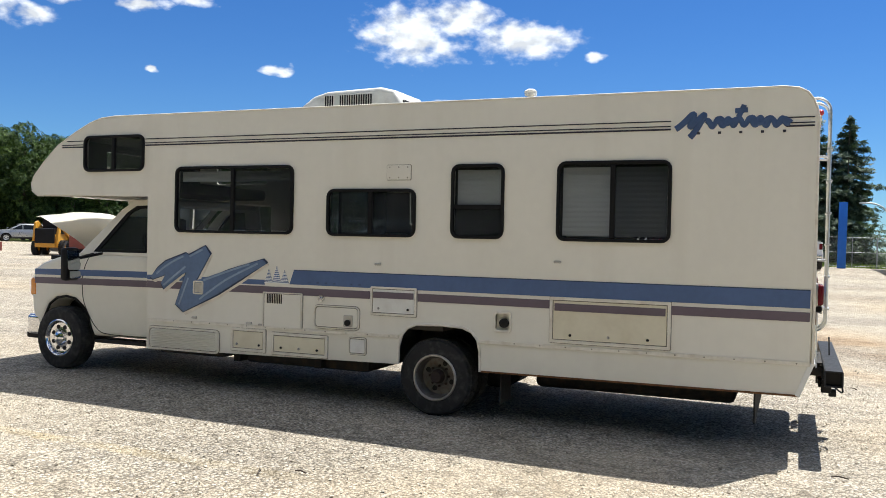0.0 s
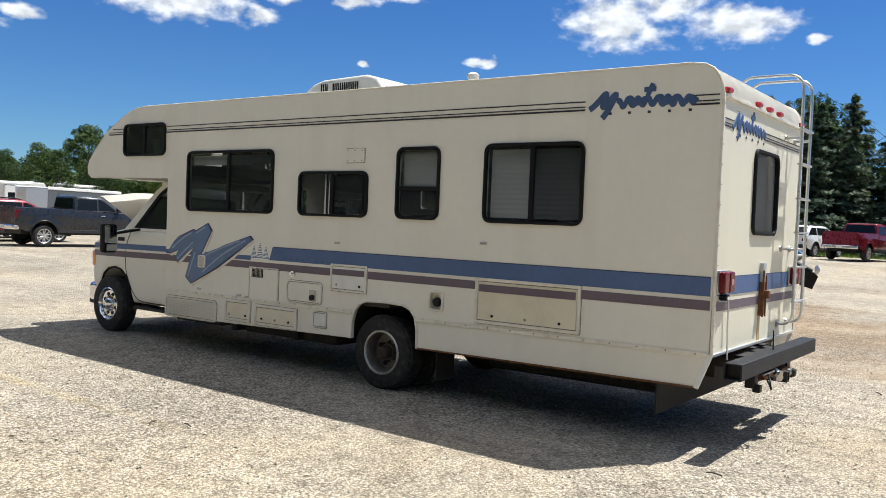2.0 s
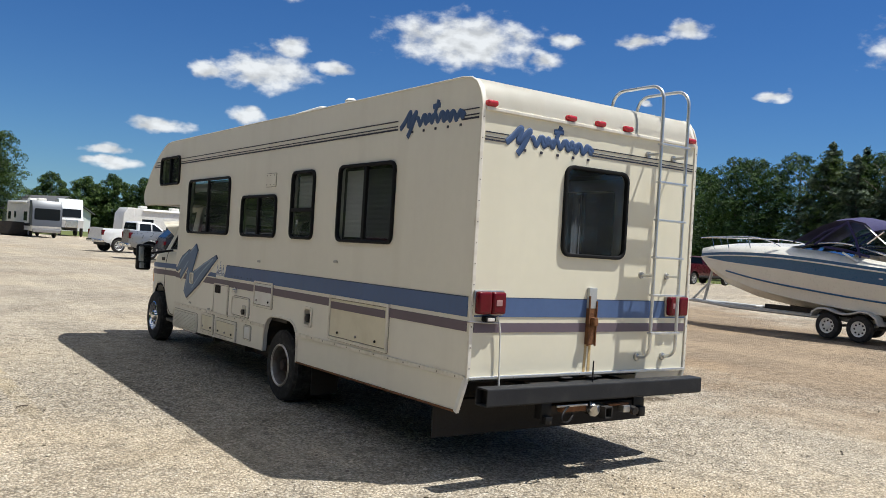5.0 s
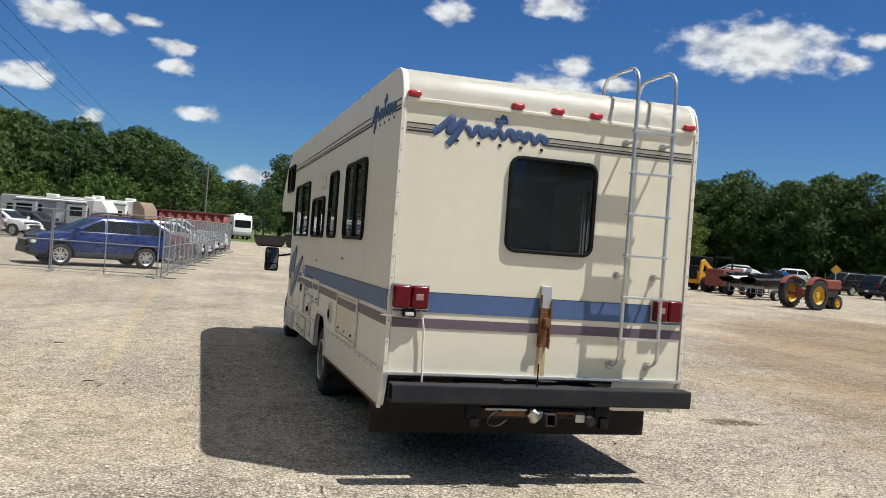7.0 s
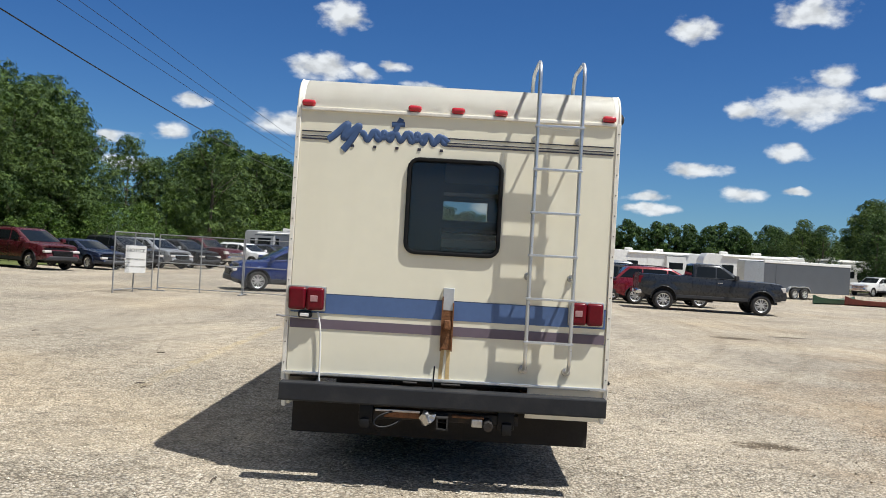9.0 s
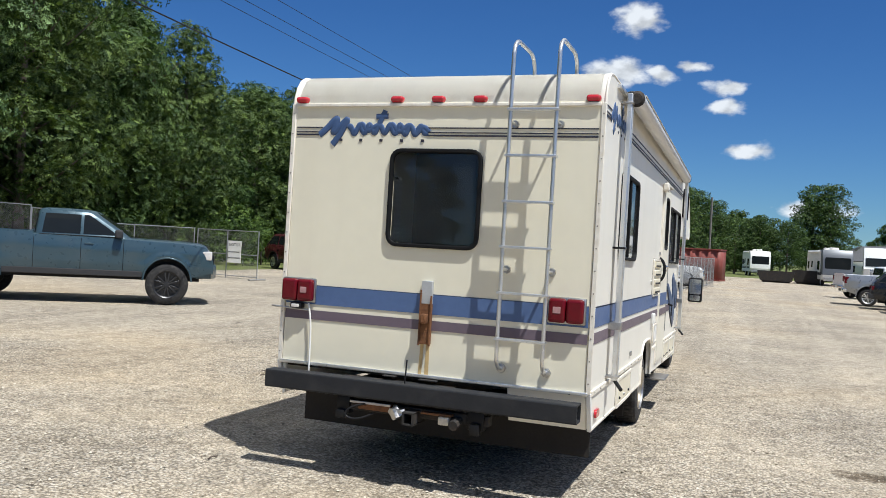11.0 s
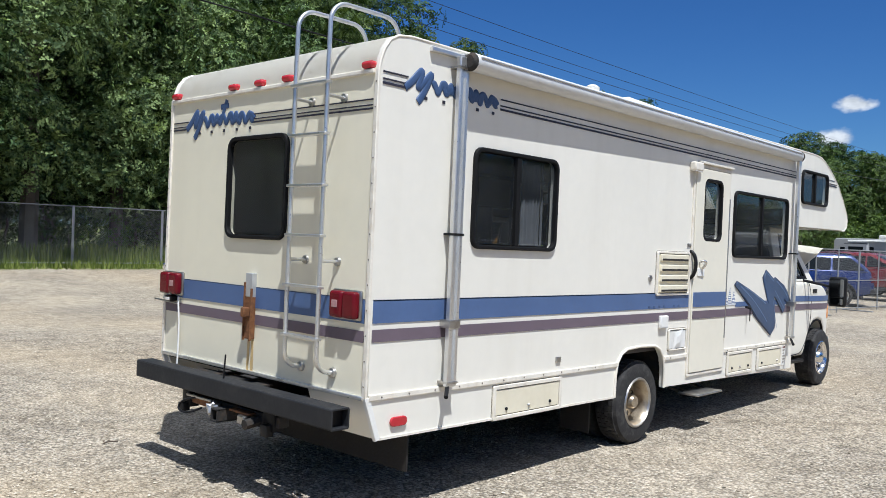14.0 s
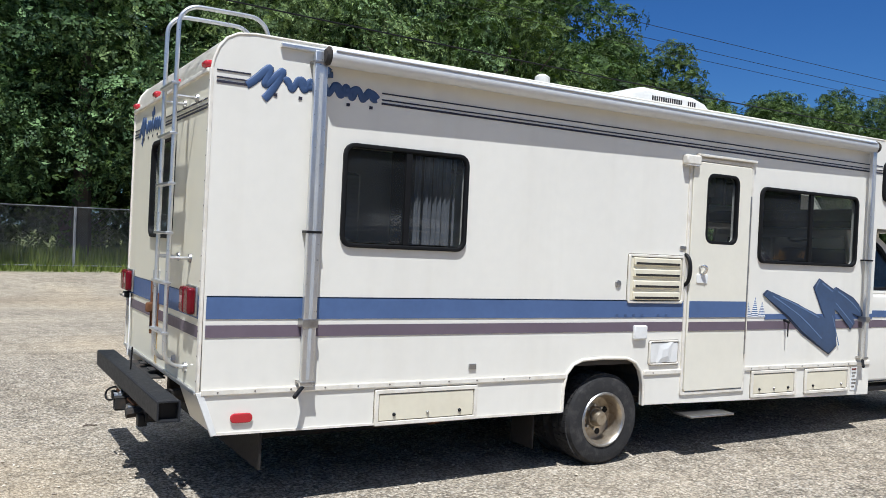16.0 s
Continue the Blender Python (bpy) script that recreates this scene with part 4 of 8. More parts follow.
st = part("entry_step", box(1.12, 1.33, 4.08, 4.60, 0.39, 0.41, 0.008), STEEL, rv, "retractable metal entry step")
for y in (4.12, 4.56):
    part("step_arm", rod((0.9, y, 0.46), (1.2, y, 0.39), 0.012), DARK, st)

# awning rolled along the right roof edge
AWN = Matrix.Translation((1.308, 0.7, 2.908)) @ pose(0, 0, 0, 0, 0, 0.52)
aw = part("awning_roll", moved(lathe([(0.0, 0.03), (0.0, 0.052), (0.02, 0.060), (5.8, 0.060), (5.82, 0.052), (5.82, 0.03)], 24, "Y"), AWN), mat("awning_weather_cover", (0.68, 0.68, 0.67), 0.45, 0.2, var=0.12, scale=2), rv, "rolled awning with a pale metal cover")
part("cover_lip", moved(box(0.020, 0.066, 0.03, 5.78, 0.022, 0.034, 0.005), AWN), ALU, aw)
fab = bmesh.new()
fv = [[fab.verts.new(p) for p in (Vector((1.205, y, 2.958)), Vector((1.25, y, 2.972)), AWN @ Vector((0.0, y - 0.7, 0.061)))] for y in (0.72, 2.6, 4.5, 6.5)]
for p, q in zip(fv, fv[1:]):
    for k in range(2):
        fab.faces.new((p[k], p[k + 1], q[k + 1], q[k]))
part("awning_fabric", fab, WHITE_PLASTIC, aw, "pale vinyl strip from the roof rail to the roll")
part("awning_rail", box(1.195, 1.232, 0.42, 6.62, 2.935, 2.965, 0.006), ALU, rv)
for y0, y1, top in ((0.625, 0.715, 3.0), (6.475, 6.535, 2.98)):
    am = part("awning_arm", box(1.245, 1.285, y0, y1, 0.80, top - 0.06, 0.008), ALU, rv, "grey aluminium awning arm along the wall")
    ym = (y0 + y1) / 2
    part("arm_groove", box(1.283, 1.288, ym - 0.012, ym + 0.012, 0.85, 2.8), GALV, am)
    part("end_cap", moved(lathe([(-0.02, 0.04), (0.0, 0.062), (0.02, 0.055)], 16, "Y"), Matrix.Translation((1.305 if y0 < 3 else 1.256, 0.70 if y0 < 3 else 6.535, 2.908))), DARK, am)
    for z in (0.82, 1.18, 1.78, 2.86):
        part("arm_bracket", box(1.20, 1.292, y0 - 0.006, y1 + 0.006, z, z + (0.016 if z != 1.18 else 0.055), 0.003), STEEL if z != 1.78 else BLACK, am)
    part("foot_lever", rod((1.25, ym, 0.82), (1.33, ym - 0.1, 0.75), 0.014), BLACK, am)

# rear: lamps, bracket, ladder, bumper
PINK_LENS = mat("pink_reversing_lens", (0.45, 0.25, 0.25), 0.2, var=0.3, scale=60)
for x in (-1.12, -0.33, -0.008, 0.31, 1.115):
    me = box(x - 0.05, x + 0.05, -0.035, 0.05, 2.757, 2.803, 0.02, 3)
    part("clearance_lamp", me, RED_SUNLIT, rv)
for x0, x1, s in ((-1.19, -0.905, -1), (0.885, 1.15, 1)):
    tl = part("tail_lamp", box(x0, x1, -0.025, 0.0, 1.238, 1.422, 0.012), STEEL, rv, "rectangular red tail lamp with a reversing lens")
    xm = (x0 + x1) / 2
    part("lens", box(x0 + 0.012, xm - 0.001, -0.068, -0.01, 1.247, 1.413, 0.022, 4), RED_LENS, tl)
    part("lens", box(xm + 0.001, x1 - 0.012, -0.068, -0.01, 1.247, 1.413, 0.022, 4), RED_LENS, tl)
    c = xm + (0.06 if s < 0 else -0.06)
    part("reversing_lens", box(c - 0.027, c + 0.027, -0.071, -0.06, 1.31, 1.355, 0.003), PINK_LENS, tl)
pb = part("plate_lamp", box(-1.10, -1.0, -0.06, 0.0, 1.19, 1.235, 0.012), BLACK, rv)
part("lens", box(-1.085, -1.02, -0.066, -0.05, 1.197, 1.222, 0.004), CLEAR_LENS, pb)
part("plate_hinge", rod((-1.26, -0.05, 1.195), (-0.95, -0.03, 1.18), 0.007), STEEL, pb)
part("white_cable", tube([(-0.96, -0.02, 1.23), (-0.935, -0.03, 1.15), (-0.925, -0.022, 1.0), (-0.92, -0.03, 0.72)], 0.007, seg=2), WHITE_PLASTIC, rv)
bk = part("tyre_bracket", box(-0.042, 0.040, -0.036, 0.0, 1.01, 1.30, 0.004), RUST, rv, "rusty spare tyre bracket on the rear wall")
part("bracket_channel", box(-0.042, 0.040, -0.036, 0.0, 1.30, 1.465, 0.004), GALV, bk)
part("bracket_rib", box(-0.046, -0.036, -0.046, -0.032, 1.0, 1.40), RUST, bk)
part("bracket_rib", box(0.034, 0.044, -0.046, -0.032, 1.0, 1.36), RUST, bk)
part("bracket_hook", box(-0.025, 0.025, -0.085, -0.03, 1.16, 1.23, 0.012), RUST, bk)
part("rust_run", moved(plate([(-0.045, 0.79), (-0.020, 0.79), (-0.012, 1.01), (-0.038, 1.01)], (), 0.002), REAR @ Matrix.Translation((0, 0, 0.002))), mat("rust_stain", (0.62, 0.44, 0.20), 0.6, var=0.2, scale=20), rv)
part("rust_run", moved(plate([(0.004, 0.79), (0.034, 0.79), (0.032, 1.01), (0.006, 1.01)], (), 0.002), REAR @ Matrix.Translation((0, 0, 0.002))), bpy.data.materials["rust_stain"], rv)
LY = -0.14
for x in (0.575, 0.895):
    bend = lambda cy, cz, r, a0, a1: [(x, cy + r * math.cos(radians(a0 + (a1 - a0) * k / 6)), cz + r * math.sin(radians(a0 + (a1 - a0) * k / 6))) for k in range(7)]
    part("ladder_rail", tube([(x, -0.005, 0.895), *reversed(bend(LY + 0.10, 1.00, 0.10, 180, 265)), (x, LY, 1.3), (x, LY, 2.6), *bend(LY + 0.13, 3.045, 0.13, 180, 90), (x, 0.15, 3.175), *bend(0.31, 3.045, 0.13, 90, 0), (x, 0.44, 2.99)], 0.0145), ALU, rv, "bright aluminium ladder rail bent over the roof")
    part("ladder_foot", moved(lathe([(0, 0.034), (-0.018, 0.03), (-0.022, 0.016)], 12, "Y"), Matrix.Translation((x, 0, 0.895))), STEEL, rv)
    for z in (2.60, 1.585):
        part("ladder_standoff", rod((x, 0, z), (x, LY, z), 0.011), ALU, rv)
        part("standoff_foot", moved(lathe([(0, 0.03), (-0.015, 0.026)], 12, "Y"), Matrix.Translation((x, 0, z))), STEEL, rv)
for z in (1.11, 1.425, 1.74, 2.05, 2.365, 2.68):
    part("ladder_rung", box(0.555, 0.915, LY - 0.028, LY + 0.022, z - 0.009, z + 0.009, 0.004), ALU, rv)
bp = part("rear_bumper", moved(plate(rrect(-0.225, -0.085, 0.605, 0.735, 0.012, 2), [rrect(-0.213, -0.097, 0.617, 0.723, 0.006, 2)], 2.34, 0.002), side(-0.005)), BUMPER, rv, "black square-tube steel rear bumper")
# black core stands in for the shade inside the open tube
part("tube_inside", box(-1.12, 1.11, -0.212, -0.098, 0.618, 0.722), BLACK, bp)
for x in (-0.55, 0.55):
    part("bumper_arm", box(x - 0.04, x + 0.04, -0.09, 0.5, 0.61, 0.69), DARK, bp)
part("step_plate", box(-0.62, 0.25, -0.09, 0.02, 0.715, 0.725), DARK, bp)
ht = part("tow_hitch", box(-0.5, 0.55, -0.14, -0.06, 0.50, 0.57, 0.006), DARK, rv, "rusty tow hitch receiver under the bumper")
part("receiver", joined(box(-0.04, -0.028, -0.27, -0.05, 0.47, 0.55), box(0.032, 0.044, -0.27, -0.05, 0.47, 0.55), box(-0.04, 0.044, -0.27, -0.05, 0.545, 0.555), box(-0.04, 0.044, -0.27, -0.05, 0.465, 0.475)), DARK, ht)
part("hitch_board", box(-0.42, -0.16, -0.19, -0.06, 0.52, 0.575, 0.01), RUST, ht)
part("ball_mount", rod((0.33, -0.25, 0.5), (0.33, -0.10, 0.52), 0.035), DARK, ht)
part("drop_bracket", joined(box(-0.60, -0.50, -0.16, -0.08, 0.47, 0.60, 0.006), box(-0.59, -0.52, -0.20, -0.14, 0.44, 0.50, 0.006)), BLACK, ht)
part("drop_bracket", joined(box(0.40, 0.52, -0.16, -0.08, 0.47, 0.60, 0.006), box(0.43, 0.50, -0.20, -0.14, 0.44, 0.52, 0.006)), BLACK, ht)
part("bright_channel", box(-0.48, -0.16, -0.20, -0.185, 0.562, 0.580, 0.004), STEEL, ht, "worn bright edge of a steel channel")
part("hitch_plate", box(0.07, 0.30, -0.20, -0.10, 0.545, 0.560, 0.004), RUST, ht)
part("connector_box", box(0.21, 0.29, -0.23, -0.17, 0.49, 0.545, 0.008), STEEL, ht)
crumple = bmesh.new()
bmesh.ops.create_icosphere(crumple, subdivisions=2, radius=0.05)
crng = random.Random(3)
for v in crumple.verts:
    v.co *= crng.uniform(0.6, 1.35)
    v.co += Vector((-0.105, -0.21, 0.535))
part("foil_wrap", mesh_of(crumple), STEEL, ht, "crumpled foil round a wire")
part("stub_rod", rod((-0.085, -0.16, 0.60), (-0.075, -0.15, 0.90), 0.006), BLACK, rv)
for x0_, x1_ in ((-0.30, -0.20), (-0.02, 0.12)):
    part("torn_strip", moved(box(x0_, x1_, -0.06, -0.01, 0.752, 0.760, 0.002), Matrix.Identity(4)), DARK, rv)
part("wiring_loop", tube([(-0.33, -0.18, 0.57), (-0.45, -0.24, 0.55), (-0.5, -0.26, 0.47), (-0.38, -0.24, 0.45), (-0.3, -0.18, 0.5)], 0.008, seg=2), BLACK, ht)
part("mud_curtain", box(-1.18, 1.15, 0.42, 0.435, 0.258, 0.54, 0.004), FLAP, rv, "wide brown rubber mud curtain under the tail")
part("curtain_rail", box(-1.15, 1.12, 0.44, 0.48, 0.50, 0.54), DARK, rv)
for x in (-0.95, 0.95):
    part("mud_flap", box(x - 0.16, x + 0.13, 2.62, 2.635, 0.20, 0.56, 0.003), FLAP, rv)


# wheels
def wheel_at(x, y, z, out, dish, cover, r=0.368):
    """out: -1 or 1, the side that faces outwards; dish: depth of the rim."""
    m = Matrix.Translation((x, y, z)) @ Matrix.Diagonal((out, 1, 1, 1))
    ri = 0.213
    w = part("wheel", moved(lathe([(-0.11, ri), (-0.12, r * 0.80), (-0.105, r * 0.93), (-0.07, r * 0.99), (0.07, r * 0.99), (0.105, r * 0.93), (0.118, r * 0.80), (0.11, ri), (0.09, ri - 0.004), (-0.09, ri - 0.004), (-0.11, ri)], 40, "X", False), m), TYRE, rv)
    bm = bmesh.new()
    for k in range(48):
        for lane in (-0.062, -0.021, 0.021, 0.062):
            a = 2 * math.pi * (k + (0.5 if lane > 0 else 0)) / 48
            bmesh.ops.create_cube(bm, size=1, matrix=m @ pose(0, 0, 0, math.degrees(a), 0, 0) @ Matrix.Translation((lane, 0, r * 0.988)) @ Matrix.Diagonal((0.038, 0.040, 0.012, 1)))
    part("tread", mesh_of(bm), TYRE, w)
    # rim tone follows the side: shaded on the left, sunlit on the right
    rim_m = CHROME if cover == "full" else RIM_SHADED if out < 0 else RIM_SUNLIT
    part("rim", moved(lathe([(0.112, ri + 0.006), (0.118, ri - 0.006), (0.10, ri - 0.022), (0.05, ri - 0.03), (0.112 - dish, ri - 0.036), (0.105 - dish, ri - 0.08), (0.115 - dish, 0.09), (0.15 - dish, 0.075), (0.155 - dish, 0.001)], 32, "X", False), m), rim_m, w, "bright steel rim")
    if cover == "steel":
        part("rim_lip", moved(lathe([(0.112, ri + 0.010), (0.122, ri + 0.002), (0.122, ri - 0.008), (0.108, ri - 0.016)], 36, "X", False), m), STEEL, w, "bright worn rim lip")
    holes = []
    for k in range(8 if cover == "full" else 4):
        a = 2 * math.pi * k / (8 if cover == "full" else 4) + 0.4
        holes.append(moved(lathe([(0.0, 0.026), (0.006, 0.024)], 12), m @ Matrix.Translation((0.1085 - dish, 0.132 * math.cos(a), 0.132 * math.sin(a)))))
    for hole in holes:
        part("rim_hole", hole, BLACK, w)
    if cover == "full":
        part("hub_cap", moved(lathe([(0.10 - dish, 0.085), (0.15 - dish, 0.075), (0.165 - dish, 0.05), (0.17 - dish, 0.0)], 20), m), CHROME, w)
    else:
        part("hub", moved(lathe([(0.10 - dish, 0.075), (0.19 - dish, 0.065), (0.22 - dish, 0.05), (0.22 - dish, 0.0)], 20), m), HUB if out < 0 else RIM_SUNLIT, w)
        nuts = [moved(lathe([(0, 0.012), (0.022, 0.012)], 6), m @ Matrix.Translation((0.112 - dish, 0.098 * math.cos(a), 0.098 * math.sin(a)))) for a in [k * math.pi / 4 for k in range(8)]]
        for nut in nuts:
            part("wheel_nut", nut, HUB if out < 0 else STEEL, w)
    return w


for s in (-1, 1):
    wheel_at(s * 1.045, 3.27, 0.40, s, 0.13, "steel")
    wheel_at(s * 0.76, 3.27, 0.40, s, 0.13, "steel")
    wheel_at(s * 0.935, 8.15, 0.453, s, 0.035, "full")
    part("wheel_well", moved(plate([(2.72, 0.42), *[(u + (u - 3.22) * 0.12, v + 0.06) for u, v in ARCH[1:-1]], (3.72, 0.42)], (), 0.012), side(s * 0.55)), DARK, rv)
    well = bmesh.new()
    ring = [[well.verts.new((xx, u + (u - 3.22) * 0.12, v + 0.05)) for xx in (s * 0.55, s * 1.16)] for u, v in ARCH]
    for p, q in zip(ring, ring[1:]):
        well.faces.new((p[0], p[1], q[1], q[0]))
    part("wheel_well", mesh_of(well), DARK, rv)

# chassis under the floor
part("floor_pan", joined(box(-1.15, 1.15, 0.05, 2.72, 0.74, 0.80), box(-0.54, 0.54, 2.72, 3.72, 0.74, 0.80), box(-1.15, 1.15, 3.72, 6.7, 0.74, 0.80)), DARK, rv)
for x in (-0.45, 0.45):
    part("frame_rail", box(x - 0.04, x + 0.04, 0.2, 8.7, 0.50, 0.68), DARK, rv)
part("rear_axle", joined(rod((-0.9, 3.27, 0.40), (0.9, 3.27, 0.40), 0.06, 12), moved(lathe([(-0.16, 0.05), (-0.1, 0.14), (0.1, 0.14), (0.16, 0.05)], 16), Matrix.Translation((0.05, 3.27, 0.41)))), DARK, rv)
part("front_axle", rod((-0.8, 8.15, 0.42), (0.8, 8.15, 0.42), 0.05, 10), DARK, rv)
part("drive_shaft", rod((0.05, 3.4, 0.45), (0.0, 7.2, 0.55), 0.04, 10), DARK, rv)
part("fuel_tank", box(-0.42, 0.42, 0.62, 2.5, 0.27, 0.72, 0.05), DARK, rv)
part("waste_tank", box(-0.9, 0.45, 4.1, 5.6, 0.34, 0.74, 0.04), DARK, rv)
part("generator_box", box(-1.1, -0.55, 5.75, 6.6, 0.40, 0.72, 0.02), DARK, rv)
part("exhaust_pipe", tube([(0.45, 6.5, 0.45), (0.5, 4.2, 0.44), (0.6, 3.5, 0.62), (0.6, 2.6, 0.46), (0.9, 1.8, 0.44)], 0.035), RUST, rv)
for y in (4.6, 5.6):
    part("hanger", box(-1.0, -0.85, y, y + 0.08, 0.36, 0.5), DARK, rv)

# inside, seen dimly through the glass; wardrobe and partitions added to stop see-through
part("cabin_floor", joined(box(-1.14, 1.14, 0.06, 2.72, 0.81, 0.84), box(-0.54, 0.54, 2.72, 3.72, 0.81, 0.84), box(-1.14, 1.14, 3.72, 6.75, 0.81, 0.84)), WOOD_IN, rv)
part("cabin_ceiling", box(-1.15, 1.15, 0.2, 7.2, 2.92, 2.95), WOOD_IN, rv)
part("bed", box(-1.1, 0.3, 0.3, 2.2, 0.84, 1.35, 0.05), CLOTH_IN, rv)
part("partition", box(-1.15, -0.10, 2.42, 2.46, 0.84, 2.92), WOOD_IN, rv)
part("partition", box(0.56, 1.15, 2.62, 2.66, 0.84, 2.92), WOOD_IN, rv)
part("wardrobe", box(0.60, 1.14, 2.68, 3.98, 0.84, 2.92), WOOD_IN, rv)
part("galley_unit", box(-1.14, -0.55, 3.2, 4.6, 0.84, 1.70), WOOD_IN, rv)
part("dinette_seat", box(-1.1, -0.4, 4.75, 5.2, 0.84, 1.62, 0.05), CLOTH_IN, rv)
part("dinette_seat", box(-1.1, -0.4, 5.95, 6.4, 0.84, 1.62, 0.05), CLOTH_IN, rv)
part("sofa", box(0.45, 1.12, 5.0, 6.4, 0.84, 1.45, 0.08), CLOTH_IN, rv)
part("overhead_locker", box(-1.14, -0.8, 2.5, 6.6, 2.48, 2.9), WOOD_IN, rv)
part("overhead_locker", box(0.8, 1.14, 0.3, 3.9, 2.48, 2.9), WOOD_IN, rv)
# dark boards added so the pale overcab skin does not show bright
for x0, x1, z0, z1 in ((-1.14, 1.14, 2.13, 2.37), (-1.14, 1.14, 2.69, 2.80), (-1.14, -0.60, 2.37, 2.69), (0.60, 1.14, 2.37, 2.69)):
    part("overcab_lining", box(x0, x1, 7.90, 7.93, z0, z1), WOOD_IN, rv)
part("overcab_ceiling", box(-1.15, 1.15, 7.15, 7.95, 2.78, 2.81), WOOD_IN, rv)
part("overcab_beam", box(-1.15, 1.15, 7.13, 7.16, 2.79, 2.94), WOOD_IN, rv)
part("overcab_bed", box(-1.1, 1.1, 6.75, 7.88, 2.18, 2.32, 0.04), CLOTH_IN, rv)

# a thin curtain behind the right rear window
bm = bmesh.new()
fold = [[bm.verts.new((1.10 + 0.014 * math.sin(k * 1.7), 1.42 + 0.40 * k / 40, z)) for z in (1.74, 2.36)] for k in range(41)]
for k, (p, q) in enumerate(zip(fold, fold[1:])):
    if k % 8 not in (3, 4):
        bm.faces.new((p[0], q[0], q[1], p[1]))
part("curtain", mesh_of(bm), mat("grey_curtain", (0.15, 0.155, 0.17), 0.9, var=0.3, scale=8), rv, "thin grey curtain hanging behind the glass")

# roof unit and vents
ac = part("air_conditioner", joined(moved(plate([(3.95, 0.0), (5.22, 0.0), (5.17, 0.10), (5.02, 0.20), (4.85, 0.245), (4.20, 0.265), (4.02, 0.22), (3.95, 0.10)], (), 0.72, 0.05, 2), side(-0.02) @ Matrix.Translation((0.12, 3.075, 0)))), AC_WHITE, rv, "white roof air conditioner with louvres")
for x0 in (-0.386, 0.330):
    for k in range(18):
        y = 4.41 + 0.029 * k + (0.07 if k > 13 else 0)
        part("ac_louvre", box(x0, x0 + 0.016, y, y + 0.014, 3.135, 3.265), BLACK, ac)
part("ac_inlet", box(-0.30, 0.26, 4.058, 4.075, 3.09, 3.20), DARK, ac)
part("pipe_vent", joined(rod((-0.95, 2.45, 2.98), (-0.95, 2.45, 3.08), 0.03, 12), moved(lathe([(0, 0.055), (0.04, 0.06), (0.06, 0.03)], 14, "Z"), Matrix.Translation((-0.95, 2.45, 3.06)))), AC_WHITE, rv)
part("pipe_vent", joined(rod((0.95, 2.65, 2.98), (0.95, 2.65, 3.08), 0.03, 12), moved(lathe([(0, 0.06), (0.05, 0.06), (0.07, 0.03)], 14, "Z"), Matrix.Translation((0.95, 2.65, 3.05)))), AC_WHITE, rv)
part("roof_vent", box(-0.25, 0.2, 2.0, 2.45, 3.0, 3.06, 0.02), AC_WHITE, rv)

# cab
CAB = [(6.70, 0.50), (7.68, 0.50), (7.72, 0.58), (7.76, 0.72), (7.84, 0.84), (7.96, 0.92), (8.10, 0.945), (8.26, 0.92), (8.40, 0.84), (8.50, 0.70), (8.55, 0.52),
       (8.66, 0.52), (8.74, 0.74), (8.77, 0.95), (8.755, 1.14), (8.70, 1.26), (8.55, 1.33), (8.25, 1.405), (7.98, 1.455), (6.70, 1.455)]


def sliced(me):
    """Cuts the side faces into small cells, so that they bend evenly."""
    bm = bmesh.new()
    bm.from_mesh(me)
    bpy.data.meshes.remove(me)
    for axis, values in ((1, [6.8 + 0.11 * k for k in range(19)]), (2, [0.56 + 0.11 * k for k in range(9)])):
        no = Vector((0, 1, 0)) if axis == 1 else Vector((0, 0, 1))
        for q in values:
            bmesh.ops.bisect_plane(bm, geom=bm.verts[:] + bm.edges[:] + bm.faces[:], dist=0.0005, plane_co=no * q, plane_no=no)
    return mesh_of(bm, True)


def cab_shape(me):
    """Rounds the nose and leans the cab sides in above the belt."""
    for v in me.vertices:
        k = smooth_step(8.15, 8.85, v.co.y) * 0.10 + max(v.co.z - 1.42, 0) * 0.17 + max(0.75 - v.co.z, 0) * 0.06
        v.co.x *= 1 - k
    return me


